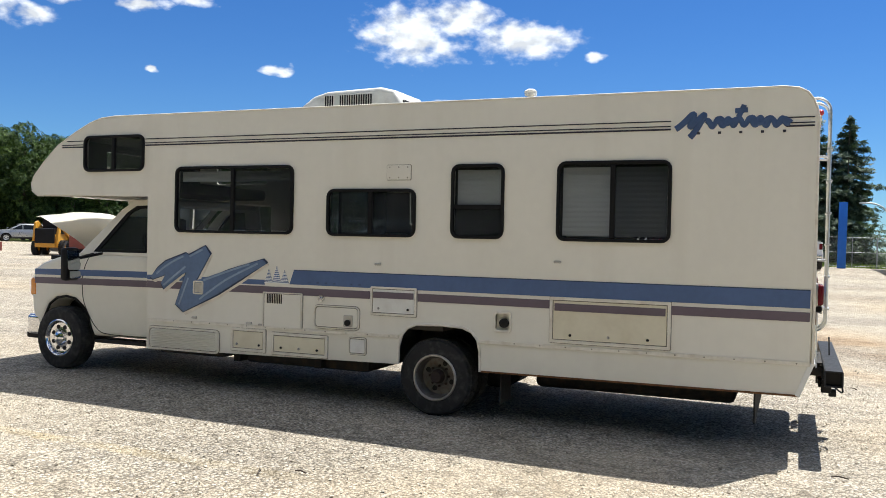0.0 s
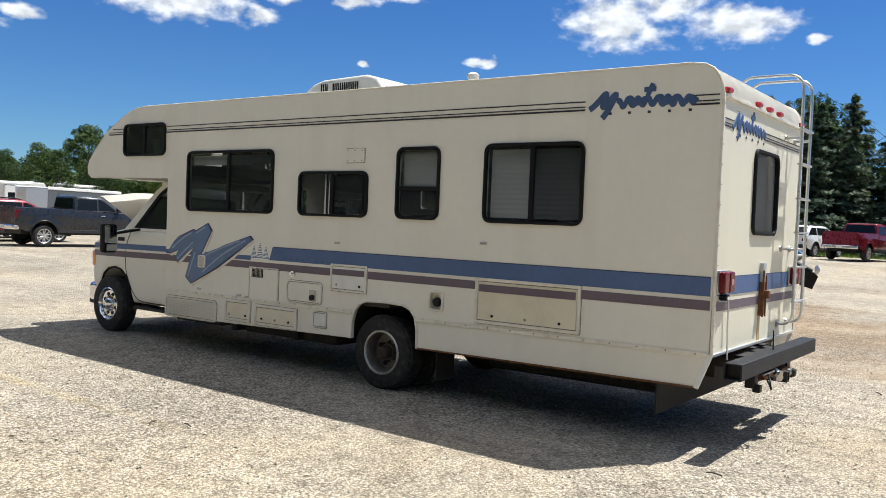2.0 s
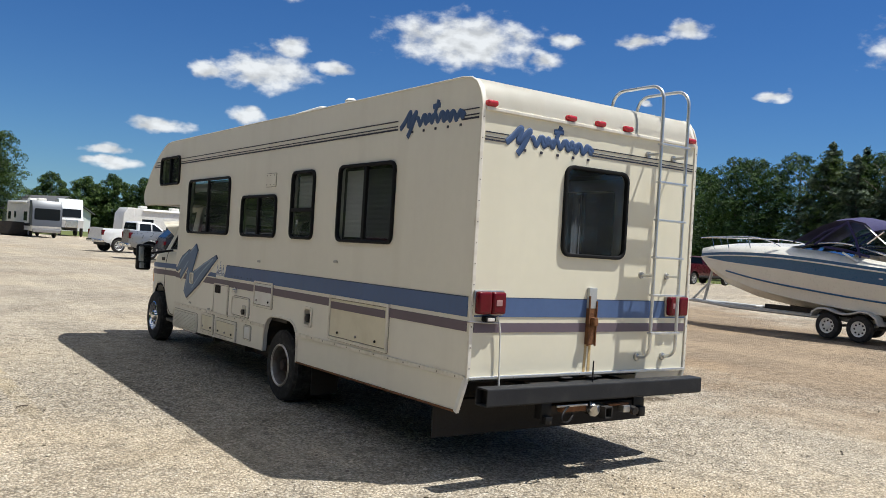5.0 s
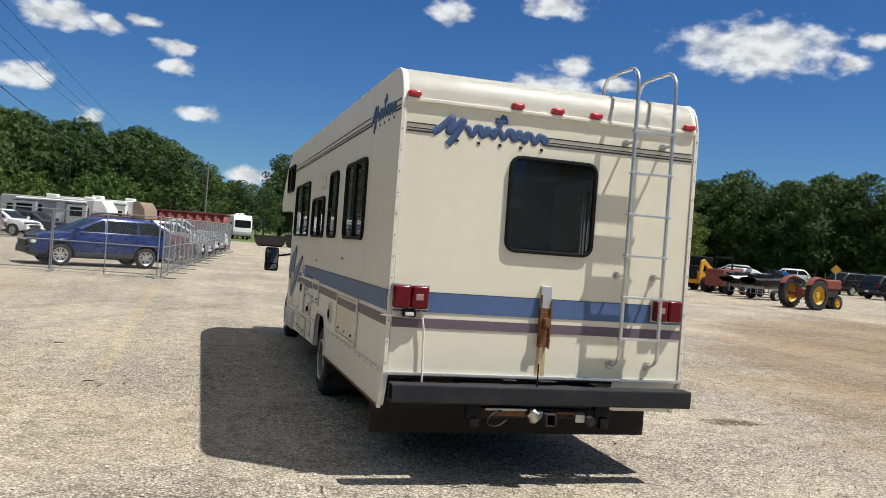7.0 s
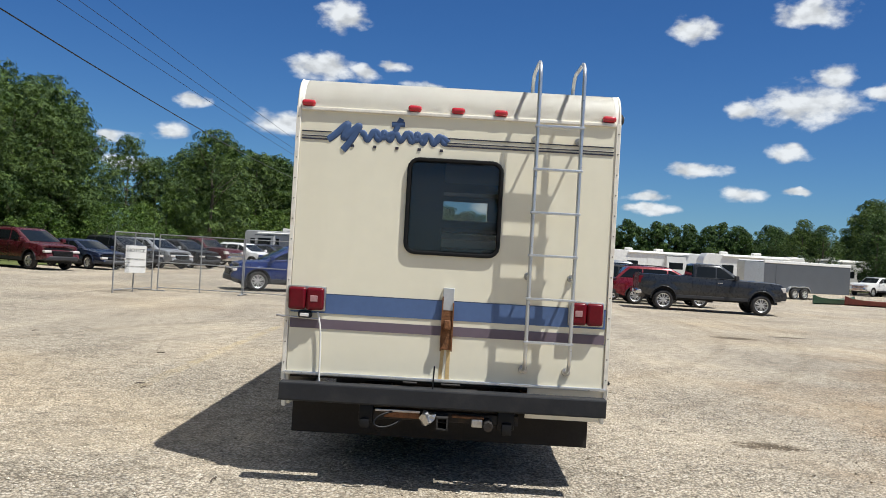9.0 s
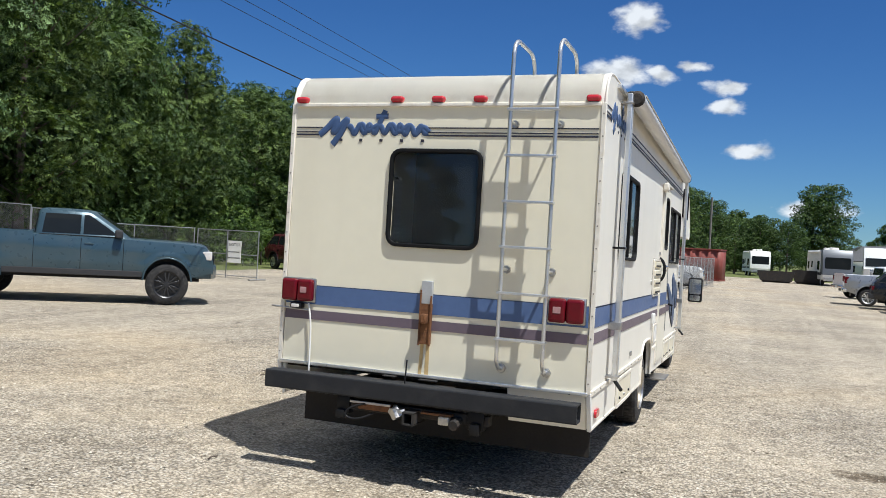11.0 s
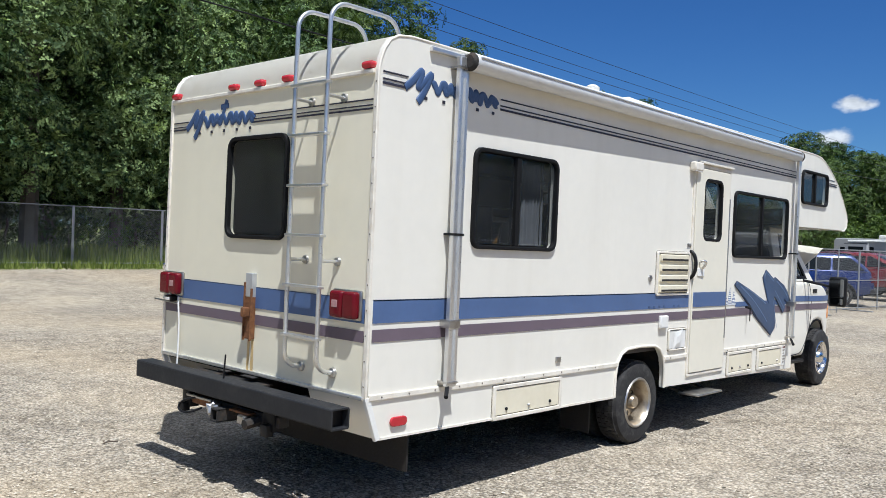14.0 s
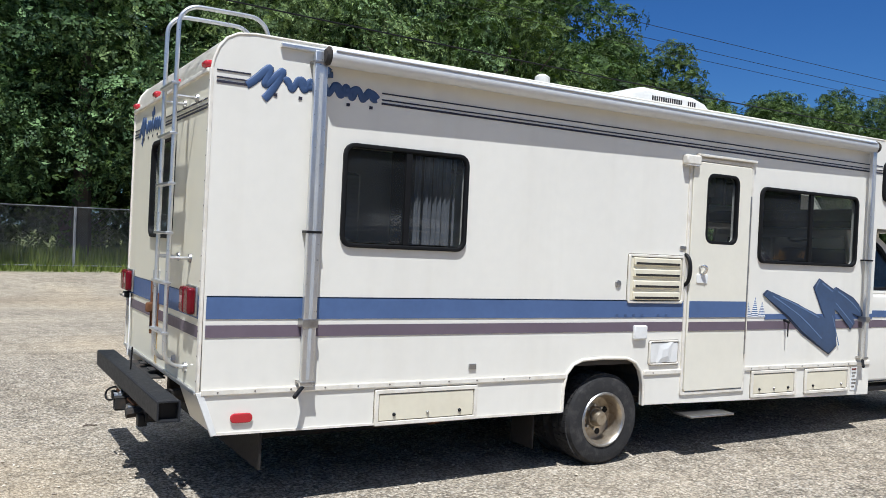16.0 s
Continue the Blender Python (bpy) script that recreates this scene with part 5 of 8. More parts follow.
part("cab_body", cab_shape(sliced(moved(plate(CAB, (), 2.0, 0.05, 3), side(0.0)))), CREAM, rv)
for s in (-1, 1):
    at = side(s * 1.0) @ Matrix.Diagonal((1, 1, s, 1))
    part("cab_pillar_side", cab_shape(moved(plate([(6.70, 1.44), (7.92, 1.45), (7.36, 1.98), (7.18, 2.09), (6.70, 2.10)], [[(6.93, 1.50), (7.66, 1.50), (7.26, 1.93), (7.14, 2.0), (6.93, 2.01)]], 0.05, 0.012), at @ Matrix.Translation((0, 0, -0.03)))), CREAM, rv)
    gl = part("cab_window", cab_shape(moved(plate([(6.91, 1.48), (7.70, 1.48), (7.28, 1.94), (7.15, 2.02), (6.91, 2.03)], [[(6.95, 1.515), (7.60, 1.515), (7.24, 1.91), (7.13, 1.985), (6.95, 1.99)]], 0.02, 0.004), at @ Matrix.Translation((0, 0, -0.012)))), RUBBER, rv, "cab side window with a black seal")
    pn = part("pane", cab_shape(sheet([(6.94, 1.505), (7.62, 1.505), (7.25, 1.92), (7.14, 1.99), (6.94, 2.0)], at @ Matrix.Translation((0, 0, -0.025)))), GLASS_CAB, gl)
    pn.visible_shadow = False
    part("door_seam", cab_shape(moved(tube([(7.72, 1.45, 0), (7.84, 1.3, 0), (7.85, 1.0, 0), (7.80, 0.83, 0), (7.62, 0.56, 0), (7.45, 0.525, 0), (6.78, 0.525, 0), (6.76, 0.6, 0), (6.76, 1.45, 0)], 0.005, seg=1), at)), BLACK, rv)
    for z0, z1, m in ((1.205, 1.275, BLUE), (1.10, 1.175, MAUVE)):
        part("stripe", cab_shape(sliced(moved(plate([(6.72, z0), (7.2, z0 - 0.004), (7.8, z0 - 0.01), (8.2, z0 - 0.015), (8.45, z0 - 0.02), (8.70, z0 - 0.025), (8.70, z1 - 0.025), (8.45, z1 - 0.02), (8.2, z1 - 0.015), (7.8, z1 - 0.01), (6.72, z1)], (), 0.004), at @ Matrix.Translation((0, 0, 0.003))))), m, rv)
    part("fender_liner", cab_shape(moved(tube([(8.55, 0.54, 0), *[(u, v, 0) for u, v in reversed(CAB[2:10])], (7.70, 0.52, 0)], 0.016, seg=2, smooth=False), at @ Matrix.Translation((0, 0, -0.02)))), RUBBER, rv)
    part("front_well", box(min(s * 0.3, s * 0.62), max(s * 0.3, s * 0.62), 7.7, 8.55, 0.45, 1.05), BLACK, rv)
    part("corner_lamp", cab_shape(box(s * 0.955 - 0.05, s * 0.955 + 0.05, 8.66, 8.785, 0.92, 1.14, 0.03, 3)), AMBER, rv, "amber corner lamp")
    mr = part("door_mirror", box(s * 1.39 - 0.105, s * 1.39 + 0.105, 7.59, 7.68, 1.16, 1.53, 0.035, 3), BLACK, rv, "tall black towing mirror")
    # the western one is tipped up to the sky
    tip = Matrix.Translation((0, 7.587, 1.36)) @ pose(0, 0, 0, -7 if s < 0 else 0, 0, 0) @ Matrix.Translation((0, -7.587, -1.36))
    part("mirror_glass", moved(plate(rrect(s * 1.39 - 0.085, s * 1.39 + 0.085, 1.28, 1.505, 0.02), (), 0.006), tip @ back(7.577)), MIRROR, mr)
    part("mirror_glass", moved(plate(rrect(s * 1.39 - 0.075, s * 1.39 + 0.075, 1.185, 1.265, 0.015), (), 0.006), tip @ back(7.586 if s > 0 else 7.570)), MIRROR, mr)
    part("mirror_arm", joined(rod((s * 0.95, 7.56, 1.47), (s * 1.31, 7.64, 1.40), 0.016), rod((s * 0.95, 7.70, 1.46), (s * 1.31, 7.66, 1.40), 0.016)), BLACK, mr)
    part("fender_badge", cab_shape(moved(plate(rrect(7.88, 8.02, 1.30, 1.35, 0.008), (), 0.008), at @ Matrix.Translation((0, 0, 0.004)))), BLACK, rv)
    part("door_handle", cab_shape(moved(plate(rrect(6.80, 6.86, 1.0, 1.12, 0.01), (), 0.012, 0.003), at @ Matrix.Translation((0, 0, 0.004)))), CREAM_TRIM, rv)
    part("running_board", box(min(s * 0.8, s * 1.02), max(s * 0.8, s * 1.02), 6.72, 7.62, 0.43, 0.47, 0.008), BLACK, rv)
bump = part("front_bumper", moved(plate(rrect(8.55, 8.83, 0.44, 0.70, 0.06), (), 1.84, 0.05, 3), side(0)), CHROME, rv, "chrome front bumper")
part("bumper_guard", box(-0.90, 0.90, 8.62, 8.84, 0.40, 0.48, 0.02), BLACK, bump)
part("grille", box(-0.7, 0.7, 8.70, 8.79, 0.80, 1.15, 0.02), BLACK, rv)
part("engine_bay", box(-0.72, 0.72, 7.95, 8.65, 1.36, 1.41), BLACK, rv)
ws = quad((0.86, 7.90, 1.47), (-0.86, 7.90, 1.47), (-0.80, 7.30, 2.05), (0.80, 7.30, 2.05))
sh = part("windscreen", ws, GLASS_CAB, rv)
sh.visible_shadow = False
part("cab_roof", box(-0.84, 0.84, 6.72, 7.34, 2.03, 2.10, 0.02), CREAM, rv)
part("dashboard", box(-0.85, 0.85, 7.45, 7.92, 1.30, 1.50, 0.05), CLOTH_IN, rv)
part("steering_wheel", moved(tube([(0.19 * math.cos(a), 0.19 * math.sin(a), 0) for a in [k * math.pi / 10 for k in range(20)]], 0.014, True, 2, False), Matrix.Translation((-0.42, 7.28, 1.56)) @ pose(0, 0, 0, 62, 0, 0)), BLACK, rv)
for x in (-0.42, 0.42):
    part("cab_seat", joined(box(x - 0.26, x + 0.26, 6.70, 7.2, 1.0, 1.2, 0.06), box(x - 0.25, x + 0.25, 6.60, 6.76, 1.15, 1.66, 0.06)), CLOTH_IN, rv)
# raised bonnet
bm = bmesh.new()
grid = []
for i in range(9):
    k = i / 8
    row = []
    for j in range(11):
        s = j / 5 - 1
        half = 0.66 + 0.14 * smooth_step(0, 0.6, k) - 0.06 * smooth_step(0.85, 1, k)
        bow = 0.07 * (1 - s * s) + (0.02 if abs(s) < 0.6 else 0)
        yy, zz = 8.08 + 0.80 * k, 1.47 + 0.46 * k + 0.06 * math.sin(k * math.pi)
        row.append(bm.verts.new((s * half, yy - bow * 0.5 + (0.03 if k > 0.95 else 0), zz + bow * 0.8 - (0.05 if k > 0.95 else 0))))
    grid.append(row)
for p, q in zip(grid, grid[1:]):
    for a in range(10):
        bm.faces.new((p[a], p[a + 1], q[a + 1], q[a]))
bmesh.ops.solidify(bm, geom=bm.faces[:], thickness=0.03)
bn = part("bonnet", bm, CREAM, rv, "cream bonnet propped open")
part("bonnet_prop", rod((0.5, 8.5, 1.35), (0.55, 8.6, 1.80), 0.008), STEEL, bn)


# ---- vehicles ----
def paint(name, col, rough=0.28, metal=0.25, dirt=0.12):
    return mat(name, col, rough, metal, var=0.06, scale=0.9, coat=0.35, dirt=((0.30, 0.27, 0.22), dirt * 0.35))


P_GREY = paint("dark_grey_paint", (0.024, 0.027, 0.032))
P_RED = paint("red_paint", (0.205, 0.0105, 0.0200))
P_BLACK = paint("black_car_paint", (0.012, 0.013, 0.016))
P_SILVER = paint("silver_paint", (0.36, 0.37, 0.38), 0.3, 0.5)
P_WHITE = paint("white_paint", (0.78, 0.78, 0.77), 0.3, 0.0)
P_BLUE = paint("royal_blue_paint", (0.006, 0.026, 0.14))
P_MAROON = paint("maroon_paint", (0.085, 0.012, 0.018))
P_NAVY = paint("navy_paint", (0.016, 0.025, 0.055))
P_TEAL = paint("steel_blue_paint", (0.045, 0.085, 0.11), 0.3, 0.3, 0.2)
TRIM = mat("grey_black_trim", (0.03, 0.03, 0.032), 0.6, var=0.2)
# length runs along x, nose at +x: belt line, cabin and wheel places of each kind
SPECS = {
    "pickup": dict(w=2.02, r=0.405, ax=(1.93, -1.90), low=0.50, ends=(-2.90, 2.92), arch=0.50, tail=0.05, nose=0.07,
                   belt=[(-2.90, 1.36), (-0.84, 1.36), (-0.80, 1.30), (0.6, 1.28), (1.16, 1.27), (1.30, 1.26), (2.2, 1.24), (2.62, 1.21), (2.82, 1.16), (2.92, 1.08)],
                   cab=(-0.80, -0.73, 0.30, 1.16, 1.88), posts=(0.14,), bed=(-2.84, -0.88)),
    "suv": dict(w=1.92, r=0.365, ax=(1.45, -1.37), low=0.36, ends=(-2.34, 2.40), arch=0.44, tail=0.10, nose=0.20,
                belt=[(-2.34, 1.10), (-1.6, 1.13), (0.4, 1.10), (1.08, 1.08), (1.28, 1.07), (1.85, 1.03), (2.2, 0.95), (2.40, 0.82)],
                cab=(-2.28, -1.66, 0.12, 1.26, 1.69), posts=(0.02, -1.08), bed=None),
    "sedan": dict(w=1.84, r=0.335, ax=(1.40, -1.38), low=0.29, ends=(-2.38, 2.40), arch=0.40, tail=0.12, nose=0.22,
                  belt=[(-2.38, 0.98), (-1.95, 1.03), (-1.5, 1.01), (0.6, 0.96), (1.05, 0.94), (1.25, 0.92), (1.9, 0.84), (2.25, 0.74), (2.40, 0.64)],
                  cab=(-1.98, -1.02, 0.05, 1.08, 1.44), posts=(-0.18,), bed=None),
}
WHEEL_CACHE = {}


def wheel_meshes(r):
    key = round(r, 3)
    if key not in WHEEL_CACHE:
        ri, w = r * 0.64, 0.115
        ty = lathe([(-w, ri), (-w - 0.01, r * 0.82), (-w * 0.75, r * 0.97), (-w * 0.4, r), (w * 0.4, r), (w * 0.75, r * 0.97), (w + 0.01, r * 0.82), (w, ri), (0, ri - 0.01)], 28, "Y", False)
        ty.materials.append(TYRE)
        bits = [lathe([(w + 0.004, ri + 0.004), (w - 0.02, ri - 0.018), (w - 0.07, ri - 0.03), (w - 0.075, 0.02), (w - 0.09, 0.02)], 24, "Y", False)]
        ri_me = joined(*bits)
        ri_me.materials.append(TRIM)
        sp = []
        for k in range(6):
            for lean in (-0.20, 0.20):
                sp.append(moved(box(-0.018, 0.018, w - 0.045, w - 0.010, 0.03, ri - 0.004, 0.006, 1), pose(0, 0, 0, 0, 60 * k + math.degrees(lean), 0)))
        sp.append(lathe([(w - 0.06, 0.065), (w - 0.005, 0.055), (w - 0.004, 0.001)], 14, "Y", False))
        sp.append(lathe([(w + 0.006, ri + 0.006), (w - 0.012, ri - 0.02), (w - 0.03, ri - 0.02)], 24, "Y", False))
        sp_me = joined(*sp)
        sp_me.materials.append(ALU)
        WHEEL_CACHE[key] = (ty, ri_me, sp_me)
    return WHEEL_CACHE[key]


def put_wheel(parent, x, y, r):
    ty, ri, sp = wheel_meshes(r)
    w = new("wheel", ty)
    w.parent = parent
    w.matrix_basis = Matrix.Translation((x, y, r)) @ Matrix.Diagonal((1, 1 if y > 0 else -1, 1, 1))
    for nm, me in (("rim", ri), ("spokes", sp)):
        k = new(nm, me)
        k.parent = w
    return w


def between(pts, x):
    if x <= pts[0][0]:
        return pts[0][1]
    for (a, b), (c, d) in zip(pts, pts[1:]):
        if a <= x <= c:
            return b + (d - b) * (x - a) / max(c - a, 1e-6)
    return pts[-1][1]


def half_width(s, x, z):
    """Half the body's width: rounded in plan at both ends, fullest at the shoulder."""
    x0, x1 = s["ends"]
    e = max((x - (x1 - 0.95)) / 0.95, 0) ** 2.6 * (0.11 if s["bed"] else 0.17) + max(((x0 + 0.6) - x) / 0.6, 0) ** 2.2 * 0.09
    zb = between(s["belt"], x)
    k = (z - s["low"]) / max(zb - s["low"], 0.1)
    return s["w"] / 2 * (1 - e) * (1 - 0.05 * max(0.35 - k, 0) / 0.35 - 0.045 * max(k - 0.72, 0) / 0.28 - 0.012 * math.exp(-((k - 0.5) / 0.08) ** 2))


def body_mesh(s):
    """A lofted lower body with round wheel openings, a hood and, on a pickup, an open bed."""
    x0, x1 = s["ends"]
    xs = {round(x0 + (x1 - x0) * k / 34, 3) for k in range(35)} | {p[0] for p in s["belt"]}
    for ax in s["ax"]:
        ra = s["arch"]
        xs |= {round(ax + ra * math.cos(math.pi * k / 12), 3) for k in range(13)} | {round(ax - ra - 0.006, 3), round(ax + ra + 0.006, 3)}
    if s["bed"]:
        xs |= {s["bed"][0] - 0.01, s["bed"][0], s["bed"][1], s["bed"][1] + 0.01}
    xs = sorted(x for x in xs if x0 <= x <= x1)
    bm = bmesh.new()
    rings = []
    for x in xs:
        low = s["low"] + 0.10 * smooth_step(x1 - 0.5, x1, x) + 0.12 * smooth_step(x0 + 0.5, x0, x)
        for ax in s["ax"]:
            if abs(x - ax) <= s["arch"] + 0.001:
                low = max(low, s["r"] + math.sqrt(max(s["arch"] ** 2 - (x - ax) ** 2, 0)))
        zb = between(s["belt"], x)
        n = 8
        col = []
        for k in range(n + 1):
            z = low + (zb - low) * k / n
            bulge = 0.022 if any(abs(abs(x - ax) - 0) < s["arch"] + 0.10 for ax in s["ax"]) and k < 3 else 0.0
            m = (z - s["low"]) / (zb - s["low"])
            xx = x
            if x > x1 - 0.35:
                xx -= s["nose"] * ((x - x1 + 0.35) / 0.35) ** 2 * (2.2 * (m - 0.40)) ** 2
            if x < x0 + 0.25:
                xx += s["tail"] * ((x0 + 0.25 - x) / 0.25) ** 2 * (2.0 * (m - 0.45)) ** 2
            col.append((xx, half_width(s, x, z) + bulge, z))
        h = col[-1][1]
        if s["bed"] and s["bed"][0] <= x <= s["bed"][1]:
            top = [(col[-1][0], h - 0.10, zb + 0.01), (col[-1][0], h - 0.12, 0.92), (col[-1][0], 0, 0.92)]
        else:
            top = [(col[-1][0], h - 0.05, zb + 0.022), (col[-1][0], h * 0.55, zb + 0.042), (col[-1][0], 0, zb + 0.05)]
        ring = [(p[0], -p[1], p[2]) for p in col] + [(p[0], -p[1], p[2]) for p in top[:2]] + [top[2]] + list(reversed(top[:2])) + list(reversed(col))
        rings.append([bm.verts.new(p) for p in ring])
    for p, q in zip(rings, rings[1:]):
        for k in range(len(p) - 1):
            bm.faces.new((p[k], p[k + 1], q[k + 1], q[k]))
    for ring in (rings[0], rings[-1]):
        bm.faces.new(ring)
    bmesh.ops.recalc_face_normals(bm, faces=bm.faces[:])
    return mesh_of(bm, True)


def cabin_lines(s):
    r0, r1, f1, f0, zt = s["cab"]
    zb = between(s["belt"], 0) - 0.01
    w0 = s["w"] / 2 - 0.075
    front = lambda z: f0 + (f1 - f0) * ((z - zb) / (zt - zb)) ** 1.08
    rear = lambda z: r0 + (r1 - r0) * ((z - zb) / (zt - zb)) ** 1.15
    wide = lambda z: w0 - 0.20 * (z - zb) - 0.10 * max(z - zb - 0.3, 0) ** 2
    return zb, zt, front, rear, wide


def cabin_mesh(s):
    zb, zt, front, rear, wide = cabin_lines(s)
    bm = bmesh.new()
    rings = []
    for z, cut in ((zb, 0), (zb + (zt - zb) * 0.35, 0), (zb + (zt - zb) * 0.7, 0), (zt - 0.07, 0), (zt - 0.025, 0.03), (zt, 0.11)):
        f, r, w = front(min(z, zt - 0.05)) - cut * 1.6, rear(min(z, zt - 0.05)) + cut, wide(z) - cut
        c = 0.09
        half = [(r, w - c * 1.3), (r + c * 0.3, w - c * 0.4), (r + c, w), (f - c * 1.6, w), (f - c * 0.6, w - c * 0.4), (f, w - c * 1.3), (f + 0.05, w * 0.45)]
        ring = [(x, -y, z) for x, y in half] + [(f + 0.065, 0, z)] + [(x, y, z) for x, y in reversed(half)]
        rings.append([bm.verts.new(p) for p in ring])
    for p, q in zip(rings, rings[1:]):
        for k in range(len(p)):
            bm.faces.new((p[k], p[(k + 1) % len(p)], q[(k + 1) % len(p)], q[k]))
    mid = bm.verts.new(((front(zt) + rear(zt)) / 2 - 0.1, 0, zt + 0.025))
    last = rings[-1]
    for k in range(len(last)):
        bm.faces.new((last[k], last[(k + 1) % len(last)], mid))
    bmesh.ops.recalc_face_normals(bm, faces=bm.faces[:])
    return mesh_of(bm, True)


def side_panes(s):
    """Outlines (x, z) of the side windows between the posts."""
    zb, zt, front, rear, wide = cabin_lines(s)
    za, zc = zb + 0.075, zt - 0.115
    cuts = [None, *s["posts"], None]
    out = []
    for a, b in zip(cuts, cuts[1:]):
        hi = (lambda z: front(z) - 0.20) if a is None else (lambda z, a=a: a - 0.03)
        lo = (lambda z: rear(z) + 0.15) if b is None else (lambda z, b=b: b + 0.03)
        zs = [za + (zc - za) * k / 4 for k in range(5)]
        out.append([(lo(z), z) for z in zs if hi(z) > lo(z)] + [(hi(z), z) for z in reversed(zs) if hi(z) > lo(z)])
    return out


CAR_MESH = {}


def car(name, kind, colour, x, y, heading, label, category, group="", lift=0.0, size=1.0, tyre=None, wheel_material=None, bright=None):
    """tyre: wheel radius where it is not the kind's own; bright: whether bumpers and grille are chrome."""
    s = SPECS[kind]
    c = thing(name, pose(x, y, ground_z(x, y), 0, 0, heading) @ Matrix.Scale(size, 4), label, category, group)
    hw, low = s["w"] / 2, s["low"]
    x0, x1 = s["ends"]
    zb, zt, front, rear, wide = cabin_lines(s)
    up = Matrix.Translation((0, 0, lift))
    bright = kind == "pickup" if bright is None else bright

    def put(nm, key, make, material, lab="", parent=c):
        if (kind, key) not in CAR_MESH:
            CAR_MESH[kind, key] = make()
        me = CAR_MESH[kind, key].copy()
        return part(nm, moved(me, up), material, parent, lab)

    put("body", "body", lambda: body_mesh(s), colour)
    put("cabin", "cabin", lambda: cabin_mesh(s), colour)
    for sy in (-1, 1):
        for i, outline in enumerate(side_panes(s)):
            put("side_window", ("pane", i, sy), lambda: quad(*[(px, sy * (wide(pz) + 0.006), pz) for px, pz in outline]), GLASS_CAR)
        put("window_trim", ("trim", sy), lambda: tube([(rear(zb + 0.04) + 0.1, sy * (wide(zb + 0.04) + 0.006), zb + 0.035), (front(zb + 0.04) - 0.14, sy * (wide(zb + 0.04) + 0.006), zb + 0.035)], 0.011, seg=1), BLACK)
        seams = [p - 0.0 for p in s["posts"]] + [front(zb) - 0.16]
        if kind == "pickup":
            seams.append(-0.79)
        for i, sx in enumerate(seams):
            put("door_seam", ("seam", i, sy), lambda: tube([(sx, sy * (half_width(s, sx, low + 0.10 + (zb - low - 0.12) * k / 6) + 0.0005), low + 0.10 + (zb - low - 0.12) * k / 6) for k in range(7)], 0.0055, seg=1, smooth=False), BLACK)
            if i < len(s["posts"]) + 1 and sx > -1.5:
                hx = sx + 0.16 if i < len(s["posts"]) else None
                if hx is not None:
                    put("door_handle", ("handle", i, sy), lambda: box(hx - 0.09, hx + 0.09, sy * (half_width(s, hx, zb - 0.12) + 0.012) - 0.014, sy * (half_width(s, hx, zb - 0.12) + 0.012) + 0.014, zb - 0.14, zb - 0.11, 0.008), CHROME if bright else colour)
        put("sill_cladding", ("sill", sy), lambda: moved(plate([(s["ax"][1] + s["arch"] + 0.02, low - 0.03), (s["ax"][0] - s["arch"] - 0.02, low - 0.03), (s["ax"][0] - s["arch"] - 0.02, low + 0.10), (s["ax"][1] + s["arch"] + 0.02, low + 0.10)], (), 0.05, 0.015), Matrix(((1, 0, 0, 0), (0, 0, -1, sy * (hw - 0.035)), (0, 1, 0, 0), (0, 0, 0, 1)))), TRIM)
        put("door_mirror", ("mirror", sy), lambda: box(front(zb) - 0.34, front(zb) - 0.18, sy * (hw + 0.07) - 0.10, sy * (hw + 0.07) + 0.10, zb + 0.02, zb + 0.20, 0.035), TRIM if kind == "pickup" else colour)
        hz = between(s["belt"], x1 - 0.1) - (0.13 if kind != "pickup" else 0.16)
        hy = half_width(s, x1 - 0.16, hz)
        put("headlamp", ("headlamp", sy), lambda: box(x1 - 0.30, x1 - 0.045, min(sy * (hy - 0.34), sy * (hy + 0.004)), max(sy * (hy - 0.34), sy * (hy + 0.004)), hz - (0.06 if kind != "pickup" else 0.10), hz + (0.05 if kind != "pickup" else 0.10), 0.03), CLEAR_LENS)
        tz = 0.80 if kind == "suv" else 0.74 if kind == "sedan" else 0.98
        ty = half_width(s, x0 + 0.05, tz + 0.1)
        put("tail_lamp", ("tail", sy), lambda: box(x0 - 0.005, x0 + 0.20, min(sy * (ty - (0.26 if kind != "pickup" else 0.15)), sy * (ty + 0.006)), max(sy * (ty - (0.26 if kind != "pickup" else 0.15)), sy * (ty + 0.006)), tz, tz + (0.17 if kind != "pickup" else 0.30), 0.02), RED_LENS)
        for ax in s["ax"]:
            w_ = put_wheel(c, ax, sy * (hw - 0.125), tyre or s["r"])
            if wheel_material:
                for g in w_.children:
                    g.data = g.data.copy()
                    g.data.materials.clear()
                    g.data.materials.append(wheel_material)
            put("arch_lip", ("lip", ax, sy), lambda: tube([(ax + (s["arch"] + 0.012) * math.cos(math.pi * k / 14), sy * (half_width(s, ax, low + 0.3) + 0.006), s["r"] + (s["arch"] + 0.012) * math.sin(math.pi * k / 14)) for k in range(15)], 0.020, seg=2), TRIM if kind == "suv" else colour)
    # windscreen and rear glass
    for nm, edge, sign_ in (("windscreen", front, 1), ("rear_window", rear, -1)):
        za, zc = zb + 0.05, zt - 0.085
        off = 0.012 * sign_
        bow = 0.05 if sign_ > 0 else 0.0
        put(nm, nm, lambda: mesh_of(loft([[(edge(z) + off + (bow + 0.015 * (sign_ > 0)) * (1 - (k / 3) ** 2), (wide(z) - 0.135) * k / 3, z) for k in range(-3, 4)] for z in (za, (za + zc) / 2, zc)]), True), GLASS_CAR)
    gz = between(s["belt"], x1) - (0.06 if kind == "pickup" else 0.04)
    gy = half_width(s, x1 - 0.05, gz) * (0.68 if kind == "pickup" else 0.60)
